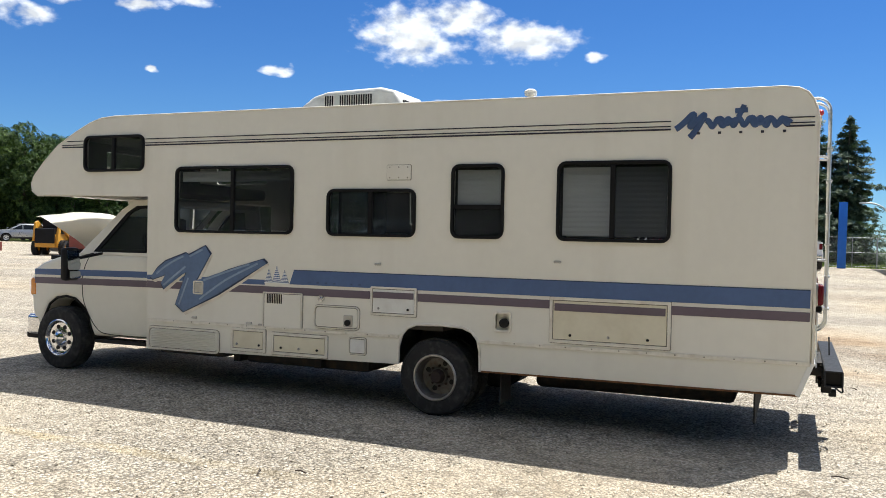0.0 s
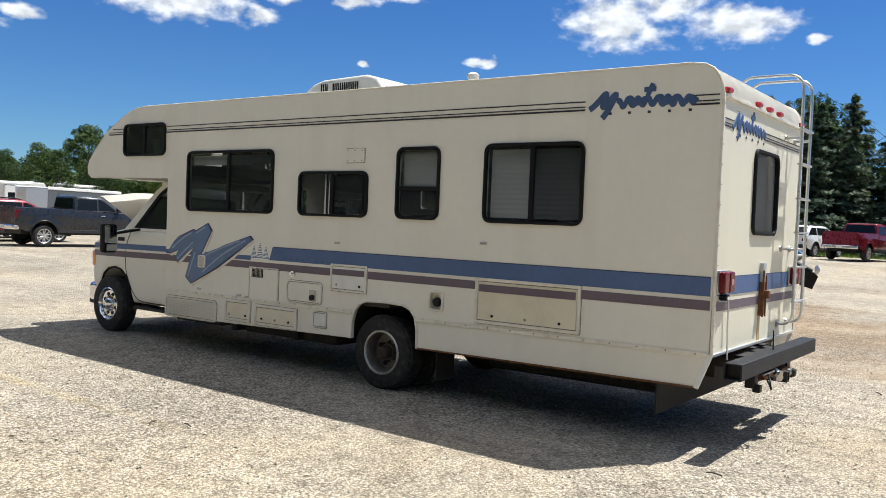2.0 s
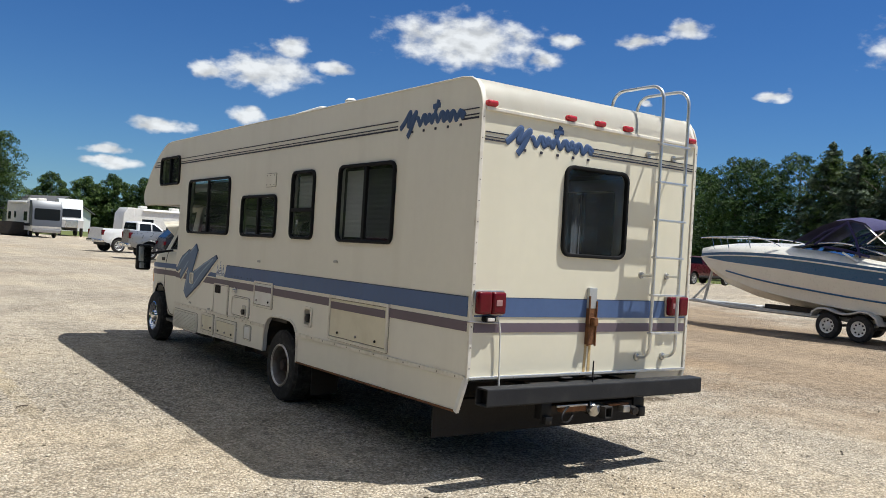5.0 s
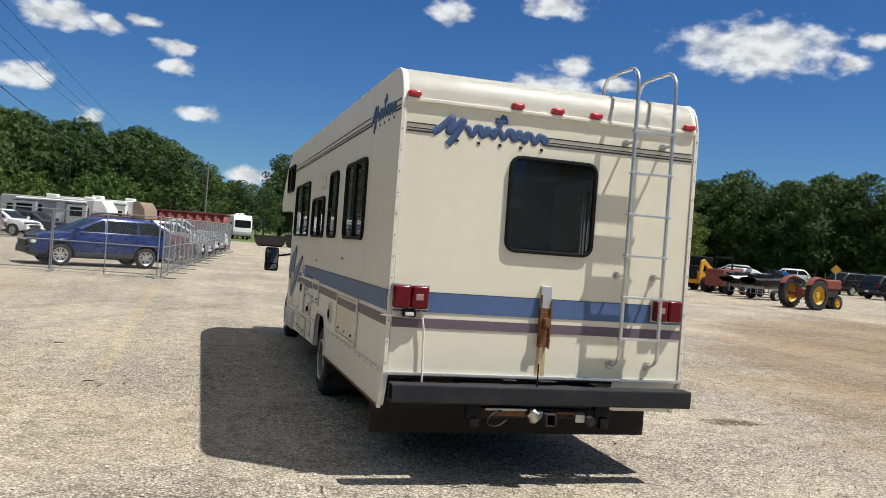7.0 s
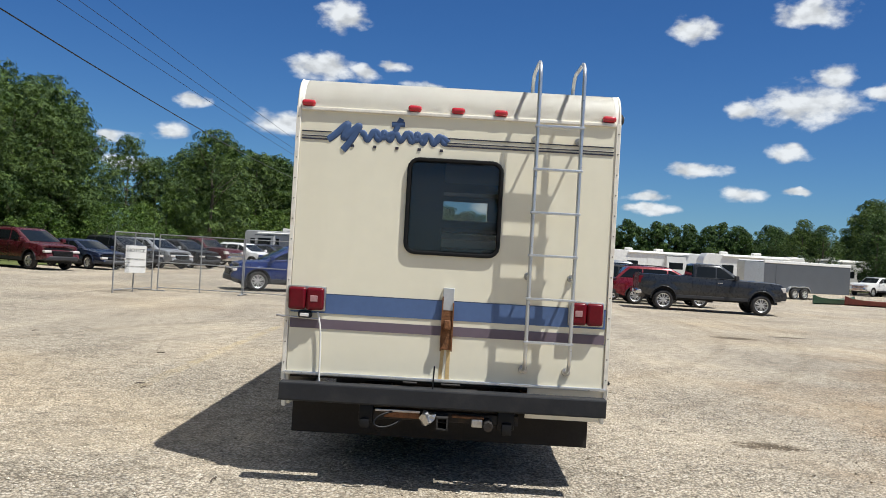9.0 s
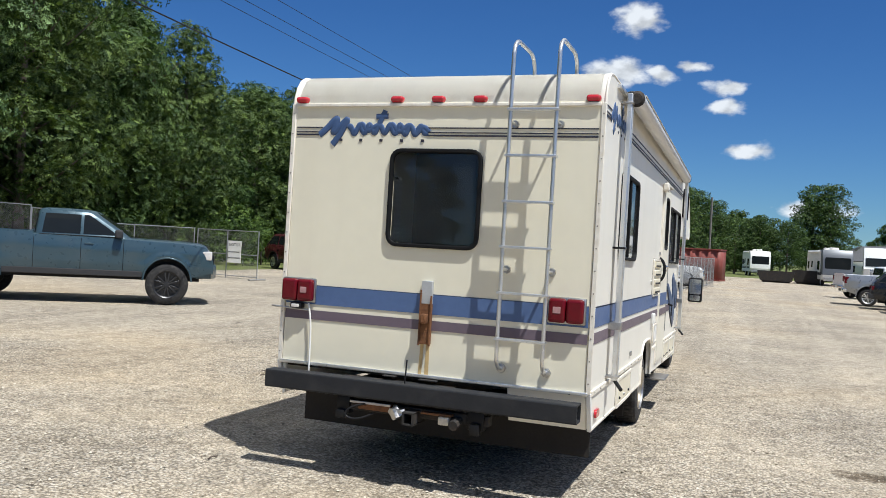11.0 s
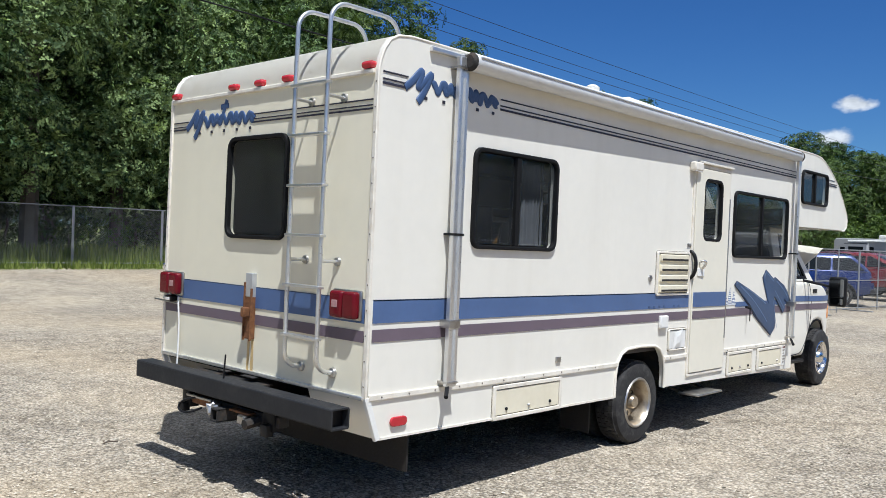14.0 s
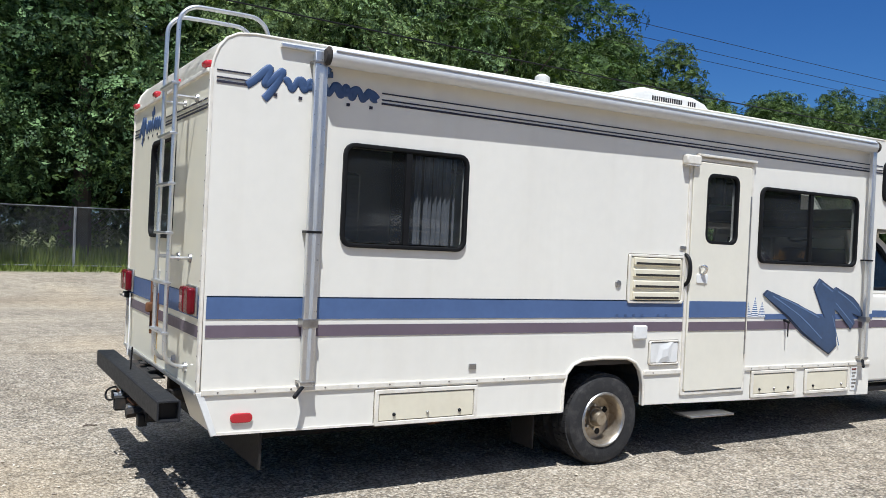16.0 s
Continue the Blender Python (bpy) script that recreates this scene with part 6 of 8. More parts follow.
    g0 = low + (0.28 if kind == "pickup" else 0.20)
    gr = put("grille", "grille", lambda: box(x1 - 0.13, x1 + 0.018, -gy, gy, g0, gz, 0.025), CHROME if bright else BLACK)
    for k in range(3):
        put("grille_slot", ("slot", k), lambda: box(x1 + 0.005, x1 + 0.024, -gy + 0.05, gy - 0.05, g0 + 0.04 + (gz - g0 - 0.06) * k / 3, g0 + (gz - g0 - 0.06) * (k + 0.75) / 3 + 0.02, 0.006), BLACK, parent=gr)
    put("front_bumper", "fbump", lambda: moved(plate([(-hw + 0.10, x1 - 0.42), (-hw + 0.16, x1 - 0.05), (-hw * 0.55, x1 + 0.07), (hw * 0.55, x1 + 0.07), (hw - 0.16, x1 - 0.05), (hw - 0.10, x1 - 0.42)], (), 0.32 if kind == "pickup" else 0.20, 0.05, 2), Matrix(((0, 1, 0, 0), (1, 0, 0, 0), (0, 0, 1, low + (0.14 if kind == "pickup" else 0.10)), (0, 0, 0, 1)))), (CHROME if bright else colour if kind == "pickup" else TRIM))
    put("rear_bumper", "rbump", lambda: box(x0 - 0.10, x0 + 0.14, -hw + 0.07, hw - 0.07, low + 0.06, low + (0.24 if kind == "pickup" else 0.28), 0.045), CHROME if kind == "pickup" else TRIM)
    put("number_plate", "plate", lambda: box(x0 - 0.112, x0 - 0.098, -0.15, 0.15, low + 0.09, low + 0.22), WHITE_PLASTIC)
    put("underbody", "under", lambda: box(x0 + 0.28, x1 - 0.30, -hw + 0.29, hw - 0.29, low - 0.10, 0.88 if kind == "pickup" else zb - 0.2), BLACK)
    if kind == "suv":
        for sy in (-1, 1):
            put("roof_rail", ("rail", sy), lambda: tube([(0.05, sy * 0.63, zt - 0.01), (-0.1, sy * 0.63, zt + 0.055), (-1.5, sy * 0.63, zt + 0.055), (-1.68, sy * 0.63, zt - 0.01)], 0.018, seg=2), ALU if bright else BLACK)
    return c


def loft(rows):
    bm = bmesh.new()
    rings = [[bm.verts.new(p) for p in r] for r in rows]
    for p, q in zip(rings, rings[1:]):
        for k in range(len(p) - 1):
            bm.faces.new((p[k], p[k + 1], q[k + 1], q[k]))
    bmesh.ops.recalc_face_normals(bm, faces=bm.faces[:])
    return bm


# row by the boundary with the camper trailers
car("pickup_truck", "pickup", P_GREY, 10.73, 28.58, -5, "dark grey crew cab pickup truck on the gravel", "pickup truck", "parked vehicles", 0.05, 1.0)
car("suv", "suv", P_RED, 9.85, 32.2, -4, "red sport utility vehicle parked beside a pickup", "car", "parked vehicles")
car("suv", "suv", P_BLACK, 9.4, 35.2, -4, "black sport utility vehicle in the parked row", "car", "parked vehicles", 0.04)
car("pickup_truck", "pickup", P_SILVER, 9.2, 38.3, -4, "silver pickup truck in the parked row", "pickup truck", "parked vehicles", 0.03)
car("pickup_truck", "pickup", P_WHITE, 9.6, 47.5, 12, "white pickup truck at the end of the row", "pickup truck", "parked vehicles")
# fenced yard
car("suv", "suv", P_BLUE, -5.84, 25.57, 204, "royal blue sport utility vehicle behind a wire fence", "car", "fenced yard cars")
car("suv", "suv", P_MAROON, -19.4, 32.6, -28, "maroon sport utility vehicle with a bright grille", "car", "fenced yard cars", 0.05, 1.05)
car("sedan", "sedan", P_NAVY, -18.4, 36.4, -28, "navy saloon car in the fenced yard", "car", "fenced yard cars")
car("suv", "suv", P_BLACK, -17.8, 39.6, -28, "black sport utility vehicle in the fenced yard", "car", "fenced yard cars")
car("suv", "suv", P_SILVER, -17.2, 43.0, -28, "silver sport utility vehicle in the fenced yard", "car", "fenced yard cars")
car("suv", "suv", P_BLACK, -16.5, 46.4, -28, "black sport utility vehicle beside a silver one", "car", "fenced yard cars")
car("pickup_truck", "pickup", P_MAROON, -16.6, 51.0, -28, "maroon pickup truck in the fenced yard", "pickup truck", "fenced yard cars")
car("suv", "suv", P_WHITE, -14.8, 55.5, -28, "white sport utility vehicle in the fenced yard", "car", "fenced yard cars")
car("suv", "suv", P_NAVY, -13.6, 59.5, -28, "navy sport utility vehicle in the fenced yard", "car", "fenced yard cars")
car("suv", "suv", P_RED, -5.0, 31.2, 0, "red sport utility vehicle facing the wire fence", "car", "fenced yard cars", 0.08)
car("suv", "suv", P_WHITE, -4.6, 34.6, 0, "white sport utility vehicle facing the wire fence", "car", "fenced yard cars")
car("sedan", "sedan", P_WHITE, -4.2, 38.2, 0, "white saloon car facing the wire fence", "car", "fenced yard cars")
car("suv", "suv", P_WHITE, -3.8, 42.0, 0, "white sport utility vehicle beside a white saloon", "car", "fenced yard cars")
car("sedan", "sedan", P_SILVER, -3.4, 46.0, 0, "silver saloon car facing the wire fence", "car", "fenced yard cars")
car("pickup_truck", "pickup", P_WHITE, -3.6, 50.2, 0, "white pickup truck facing the wire fence", "pickup truck", "fenced yard cars")
# lifted pickup near the western fence
BLACK_RIM = mat("black_wheel", (0.05, 0.05, 0.052), 0.35, 0.5, var=0.2)
car("pickup_truck", "pickup", P_TEAL, -12.50, 9.80, 38, "lifted steel-blue pickup truck with oversized tyres", "pickup truck", "", 0.13, 1.03, 0.46, BLACK_RIM, False)
# row under the spruces
ROW = [(43.6, 44.6, "suv", P_BLACK), (41.9, 39.5, "suv", P_BLACK), (40.7, 34.9, "suv", P_BLACK), (40.1, 30.3, "pickup", P_MAROON), (41.9, 25.7, "suv", P_BLACK),
       (44.0, 9.4, "suv", P_WHITE), (41.05, 6.06, "pickup", P_RED), (38.9, 3.2, "pickup", P_BLACK), (40.0, 0.08, "pickup", P_WHITE)]
NAMES = {P_BLACK: "black", P_NAVY: "navy", P_MAROON: "maroon", P_WHITE: "white", P_RED: "red"}
for x, y, kind, colour in ROW:
    car("pickup_truck" if kind == "pickup" else "suv", kind, colour, x, y, -14 if 5 < y < 10 else 4, "%s %s parked before the dark trees" % (NAMES[colour], "pickup truck" if kind == "pickup" else "sport utility vehicle"), "pickup truck" if kind == "pickup" else "car", "cars under the trees", 0.04, 0.94 if y > 20 else 1.0)
FAR_CARS = [(39.5, 71.8, "pickup", P_WHITE, 213), (42.2, 72.9, "suv", P_SILVER, 213), (43.4, 71.2, "suv", P_WHITE, 78), (46.5, 64, "suv", P_SILVER, 150), (49.5, 60, "suv", P_WHITE, 150)]
for x, y, kind, colour, turn in FAR_CARS:
    car("pickup_truck" if kind == "pickup" else "suv", kind, colour, x, y, turn, "%s %s far off at the edge of the woods" % ("silver" if colour == P_SILVER else "white", "pickup truck" if kind == "pickup" else "sport utility vehicle"), "pickup truck" if kind == "pickup" else "car", "far parked cars", 0.0, 0.94)


# ---- fences ----
LINK = mat("chain_link_wire", (0.21, 0.215, 0.215), 0.65, 0.3, var=0.15)
FENCE_STEEL = mat("dull_fence_steel", (0.34, 0.345, 0.345), 0.5, 0.5, var=0.2, scale=5)


def link_mesh(length, h, step=0.075, t=0.0017):
    """Diagonal wires of a chain-link panel, in x and z."""
    bm = bmesh.new()
    k = -h
    while k < length:
        for s in (1, -1):
            a0, a1 = max(k, 0), min(k + h, length)
            if a1 - a0 > 0.02:
                z0, z1 = (a0 - k, a1 - k) if s > 0 else (h - (a0 - k), h - (a1 - k))
                p, q = Vector((a0, 0, z0)), Vector((a1, 0, z1))
                d = (q - p).normalized()
                sd = Vector((-d.z, 0, d.x)) * t
                dp = Vector((0, t, 0))
                ring = [[bm.verts.new(e + o) for o in (sd, dp, -sd, -dp)] for e in (p, q)]
                for j in range(4):
                    bm.faces.new((ring[0][j], ring[0][(j + 1) % 4], ring[1][(j + 1) % 4], ring[1][j]))
        k += step
    return mesh_of(bm)


PANEL = {}


def panel_meshes(length, h):
    key = (round(length, 2), h)
    if key not in PANEL:
        wire = link_mesh(length, h - 0.12)
        wire.transform(Matrix.Translation((0, 0, 0.1)))
        post = rod((0, 0, 0), (0, 0, h), 0.021, 8)
        rail = rod((0, 0, 0), (length, 0, 0), 0.015, 6)
        foot = box(-0.05, 0.05, -0.45, 0.45, 0.0, 0.035, 0.008)
        for me, m in ((wire, LINK), (post, FENCE_STEEL), (rail, FENCE_STEEL), (foot, FENCE_STEEL)):
            me.materials.append(m)
        PANEL[key] = (wire, post, rail, foot)
    return PANEL[key]


def fence_panel(a, b, h=1.85, feet=True, mid=True, label="temporary chain-link fence panel on flat steel feet", group="temporary fence panels"):
    a, b = Vector(a), Vector(b)
    d = b - a
    wire, post, rail, foot = panel_meshes(round(d.length, 1), h)
    length = round(d.length, 1)
    f = thing("fence_panel", pose(a.x, a.y, ground_z(a.x, a.y), 0, 0, math.degrees(math.atan2(d.y, d.x))), label, "fence", group)
    for nm, me, x, z in (("wire_mesh", wire, 0, 0), ("post", post, 0.02, 0), ("post", post, length - 0.02, 0), ("top_rail", rail, 0, h - 0.02), ("bottom_rail", rail, 0, 0.1),
                         *((("post", post, length / 2, 0), ("middle_rail", rail, 0, h * 0.5)) if mid else ()), *((("foot", foot, 0.0, 0),) if feet else ())):
        o = new(nm, me)
        o.parent = f
        o.matrix_basis = Matrix.Translation((x, 0, z))
    return f


front = [(-3.6, 20.7), (-6.65, 21.3), (-9.45, 21.3)]
for a, b in zip(front, front[1:]):
    fence_panel(a, b)
fence_panel((-9.55, 21.1), (-9.9, 18.7))
fence_panel((-15.3, 21.8), (-18.4, 22.2))
fence_panel((-18.5, 22.2), (-21.3, 18.5))
for k in range(12):
    t0, t1 = k / 12, (k + 1) / 12
    fence_panel((-3.5 + 3.2 * t0, 20.9 + 34.5 * t0), (-3.5 + 3.2 * t1, 20.9 + 34.5 * t1))
for k in range(20):
    fence_panel((-21.5, -40 + 3 * k, 0), (-21.5, -37 + 3 * k, 0), 1.9, False, False, "galvanised chain-link boundary fence on a grass bank", "boundary fence")


def sign(x, y, z, heading):
    s = thing("notice_sign", pose(x, y, z, 0, 0, heading), "white notice board with black lettering on the fence", "sign", "notices")
    part("board", box(-0.31, 0.31, -0.008, 0.008, -0.42, 0.42), WHITE_PLASTIC, s)
    for words, size, h in (("NOTICE", 0.15, 0.22), ("EMPLOYEES ONLY", 0.072, -0.03), ("BEYOND THIS POINT", 0.062, -0.25)):
        cu = bpy.data.curves.new("words", "FONT")
        cu.body, cu.size, cu.align_x, cu.extrude = words, size, "CENTER", 0.002
        ob = bpy.data.objects.new("words", cu)
        me = bpy.data.meshes.new_from_object(ob)
        bpy.data.objects.remove(ob)
        part("lettering", moved(me, Matrix.Translation((0, -0.011, h)) @ pose(0, 0, 0, 90, 0, 0)), BLACK, s)
    return s


sign(-9.62, 19.75, 1.02, 35)
sign(-16.4, 21.86, 1.02, -5)


# ---- trees ----
def leaf_material(name, dark, light, sprig=13.0, fill=0.50):
    m, n, l, b = nodes_of(name)
    isl = n.new("ShaderNodeNewGeometry").outputs["Random Per Island"]
    ob = n.new("ShaderNodeObjectInfo").outputs["Random"]
    c = ramp_node(n, l, isl, [(0.0, dark), (0.7, tuple((p + q) / 2 for p, q in zip(dark, light))), (1.0, light)])
    c = mix_node(n, l, "MULTIPLY", 1.0, c, ramp_node(n, l, ob, [(0.0, (0.72, 0.80, 0.70)), (1.0, (1.2, 1.08, 0.9))]))
    l.new(c, b.inputs["Base Color"])
    b.inputs["Roughness"].default_value = 0.62
    b.inputs["Specular IOR Level"].default_value = 0.22
    tr = n.new("ShaderNodeBsdfTranslucent")
    l.new(mix_node(n, l, "MULTIPLY", 1.0, c, (1.3, 1.5, 0.6)), tr.inputs["Color"])
    mx = n.new("ShaderNodeMixShader")
    mx.inputs["Fac"].default_value = 0.13
    out = [k for k in n if k.type == "OUTPUT_MATERIAL"][0]
    l.new(b.outputs[0], mx.inputs[1])
    l.new(tr.outputs[0], mx.inputs[2])
    l.new(mx.outputs[0], out.inputs["Surface"])
    if sprig:
        # each card is a sprig: small leaves with gaps between them
        co = n.new("ShaderNodeTexCoord").outputs["Object"]
        vo = n.new("ShaderNodeTexVoronoi")
        vo.inputs["Scale"].default_value = sprig
        l.new(co, vo.inputs["Vector"])
        gap = n.new("ShaderNodeMixShader")
        l.new(ramp_node(n, l, vo.outputs["Distance"], [(fill, 0.0), (fill + 0.06, 1.0)]), gap.inputs["Fac"])
        l.new(mx.outputs[0], gap.inputs[1])
        l.new(n.new("ShaderNodeBsdfTransparent").outputs[0], gap.inputs[2])
        l.new(gap.outputs[0], out.inputs["Surface"])
    return m


# pale end carries the sunlit glint on leaves of the near woods
LEAF = leaf_material("deciduous_leaves", (0.018, 0.044, 0.018), (0.29, 0.42, 0.19), 17.0, 0.48)
LEAF_DEEP = leaf_material("deep_green_leaves", (0.018, 0.042, 0.015), (0.12, 0.185, 0.052), 17.0)
LEAF_BUSH = leaf_material("undergrowth_leaves", (0.024, 0.055, 0.016), (0.15, 0.24, 0.055), 17.0)
LEAF_LIME = leaf_material("yellow_green_leaves", (0.06, 0.10, 0.018), (0.19, 0.25, 0.05))
NEEDLE = leaf_material("spruce_needles", (0.035, 0.062, 0.05), (0.16, 0.215, 0.155), 20.0, 0.56)
BARK = mat("grey_brown_bark", (0.12, 0.095, 0.075), 0.9, var=0.35, scale=4, bump=0.4, bscale=14)


def leaf_cards(centres, normals, sizes, rng):
    n = len(centres)
    t = rng.normal(size=(n, 3))
    t -= (t * normals).sum(1, keepdims=True) * normals
    t /= np.linalg.norm(t, axis=1, keepdims=True) + 1e-9
    b = np.cross(normals, t)
    s = sizes[:, None]
    bend = normals * s * 0.22
    v = np.empty((n, 4, 3))
    v[:, 0], v[:, 1] = centres - t * s - bend, centres - b * s * 0.6 + t * s * 0.1
    v[:, 2], v[:, 3] = centres + t * s - bend, centres + b * s * 0.6 - t * s * 0.15
    verts = v.reshape(-1, 3)
    me = bpy.data.meshes.new("crown")
    me.from_pydata(verts.tolist(), [], [(4 * k, 4 * k + 1, 4 * k + 2, 4 * k + 3) for k in range(n)])
    return me


def crown_mesh(seed, h, leaves, wide, low, leaf=0.20):
    """Leaves on the outsides of many uneven lobes."""
    rng = np.random.default_rng(seed)
    lobes = []
    count = 64
    for k in range(count):
        u = ((k + rng.uniform(0, 1)) / count) ** 0.9
        z = low + (1 - low) * u
        girth = wide * (math.sin(math.pi * min(max((u * 0.84 + 0.14), 0), 1)) ** 0.7)
        a, q = k * 2.4 + rng.uniform(-0.5, 0.5), rng.uniform(0.45, 1.05)
        rad = h * rng.uniform(0.045, 0.105) * (1.2 - 0.45 * u)
        lobes.append((math.cos(a) * girth * q * h, math.sin(a) * girth * q * h, z * h * 0.95, rad))
    lobes = np.array(lobes)
    wgt = lobes[:, 3] ** 2
    pick = rng.choice(count, size=leaves, p=wgt / wgt.sum())
    d = rng.normal(size=(leaves, 3))
    d[:, 2] += 0.45
    d /= np.linalg.norm(d, axis=1, keepdims=True)
    r = lobes[pick, 3] * rng.uniform(0.66, 1.14, leaves)
    c = lobes[pick, :3] + d * r[:, None] * np.array([1.15, 1.15, 0.80])
    nrm = d * 1.0 + rng.normal(size=(leaves, 3)) * 0.42 + np.array([0, 0, 0.2])
    nrm /= np.linalg.norm(nrm, axis=1, keepdims=True)
    return leaf_cards(c, nrm, rng.uniform(0.6, 1.3, leaves) * leaf, rng)


def trunk_mesh(seed, h, top, r0):
    rng = random.Random(seed)
    pts = [(0, 0, -0.15)]
    for k in range(1, 6):
        pts.append((rng.uniform(-0.12, 0.12) * k * 0.3, rng.uniform(-0.12, 0.12) * k * 0.3, top * h * k / 5))
    bm = bmesh.new()

    def limb(points, ra, rb):
        rings = []
        for i, p in enumerate(points):
            rr = ra + (rb - ra) * i / (len(points) - 1)
            rings.append([bm.verts.new((p[0] + rr * math.cos(w), p[1] + rr * math.sin(w), p[2])) for w in [j * math.pi / 3 for j in range(6)]])
        for p, q in zip(rings, rings[1:]):
            for j in range(6):
                bm.faces.new((p[j], p[(j + 1) % 6], q[(j + 1) % 6], q[j]))
    limb(pts, r0, r0 * 0.3)
    for k in range(7):
        z = h * rng.uniform(0.18, top * 0.8)
        a = rng.uniform(0, 6.28)
        ln = h * rng.uniform(0.14, 0.25)
        limb([(0, 0, z), (math.cos(a) * ln * 0.5, math.sin(a) * ln * 0.5, z + ln * 0.35), (math.cos(a) * ln, math.sin(a) * ln, z + ln * 0.8)], r0 * 0.35, r0 * 0.1)
    return mesh_of(bm, True)


def spruce_crown(seed, h, leaves, wide):
    rng = np.random.default_rng(seed)
    u = rng.uniform(0, 1, leaves) ** 0.62
    z = h * (1 - u * 0.95)
    tier = np.floor(z / h * 22)
    a0 = rng.uniform(0, 6.28, 400)
    whorl = rng.integers(0, 9, leaves)
    a = a0[(tier * 9 + whorl).astype(int) % 400] + rng.normal(0, 0.13, leaves)
    reach = wide * h * (u ** 0.9) * (0.75 + 0.4 * np.sin(a0[(tier * 9 + whorl).astype(int) % 400] * 7))
    q = rng.uniform(0.05, 1, leaves) ** 0.55
    zz = (tier + 0.5) / 22 * h + rng.normal(0, 0.10, leaves) - reach * q * 0.32 + (q ** 3) * reach * 0.16
    c = np.stack([np.cos(a) * reach * q, np.sin(a) * reach * q, np.maximum(zz, 0.1)], 1)
    nrm = np.stack([np.cos(a) * 0.5, np.sin(a) * 0.5, np.ones(leaves)], 1) + rng.normal(size=(leaves, 3)) * 0.45
    nrm /= np.linalg.norm(nrm, axis=1, keepdims=True)
    return leaf_cards(c, nrm, rng.uniform(0.6, 1.2, leaves) * 0.30, rng)


TREES = {"broad": [(trunk_mesh(k, 12, 0.8, 0.22), crown_mesh(20 + k, 12, 4700, (0.24, 0.30, 0.20, 0.26)[k], (0.12, 0.2, 0.1, 0.16)[k], 0.26)) for k in range(4)],
         "near": [(trunk_mesh(k, 12, 0.8, 0.22), crown_mesh(110 + k, 12, 14000, (0.27, 0.31, 0.25)[k], (0.16, 0.22, 0.12)[k], 0.155)) for k in range(3)],
         "far": [(trunk_mesh(k, 12, 0.8, 0.22), crown_mesh(90 + k, 12, 3600, (0.32, 0.38)[k], 0.06, 0.44)) for k in range(2)],
         "wood": [(trunk_mesh(k, 12, 0.8, 0.22), crown_mesh(30 + k, 12, 7400, (0.25, 0.30, 0.21, 0.27)[k], (0.10, 0.16, 0.08, 0.12)[k], 0.21)) for k in range(4)],
         "spruce": [(trunk_mesh(40 + k, 12, 0.9, 0.18), spruce_crown(50 + k, 12, 10500, (0.40, 0.45)[k])) for k in range(2)],
         "bush": [(trunk_mesh(60 + k, 3, 0.6, 0.05), crown_mesh(70 + k, 3, 1000, 0.42, 0.05, 0.12)) for k in range(2)]}
for kind, sets in TREES.items():
    for tr, cr in sets:
        tr.materials.append(BARK)
        cr.materials.append(NEEDLE if kind == "spruce" else LEAF if kind == "near" else LEAF_BUSH if kind == "bush" else LEAF_DEEP)
lime = TREES["broad"][1][1].copy()
lime.materials.clear()
lime.materials.append(LEAF_LIME)
trng = random.Random(5)
WORDS = {"near": ("broadleaf_tree", "tall broadleaf tree with dense sunlit green leaves", "tree"), "far": ("broadleaf_tree", "broadleaf tree in the distant treeline", "tree"), "wood": ("broadleaf_tree", "tall broadleaf tree with dense dark green leaves", "tree"), "broad": ("broadleaf_tree", "tall broadleaf tree with dense dark green leaves", "tree"), "spruce": ("spruce_tree", "dark green spruce with drooping branches", "tree"),
         "bush": ("bush", "green leafy bush below the trees", "bush")}


def tree(kind, x, y, h, group, crown=None, label=""):
    nm, lab, cat = WORDS[kind]
    tr, cr = trng.choice(TREES[kind])
    base = 3 if kind == "bush" else 12
    t = thing(nm, pose(x, y, ground_z(x, y) - 0.05, 0, 0, trng.uniform(0, 360)) @ Matrix.Diagonal((h / base * trng.uniform(0.9, 1.15), h / base * trng.uniform(0.9, 1.15), h / base, 1)), label or lab, cat, group)
    for part_name, me in (("trunk", tr), ("crown", crown or cr)):
        o = new(part_name, me)
        o.parent = t
    return t


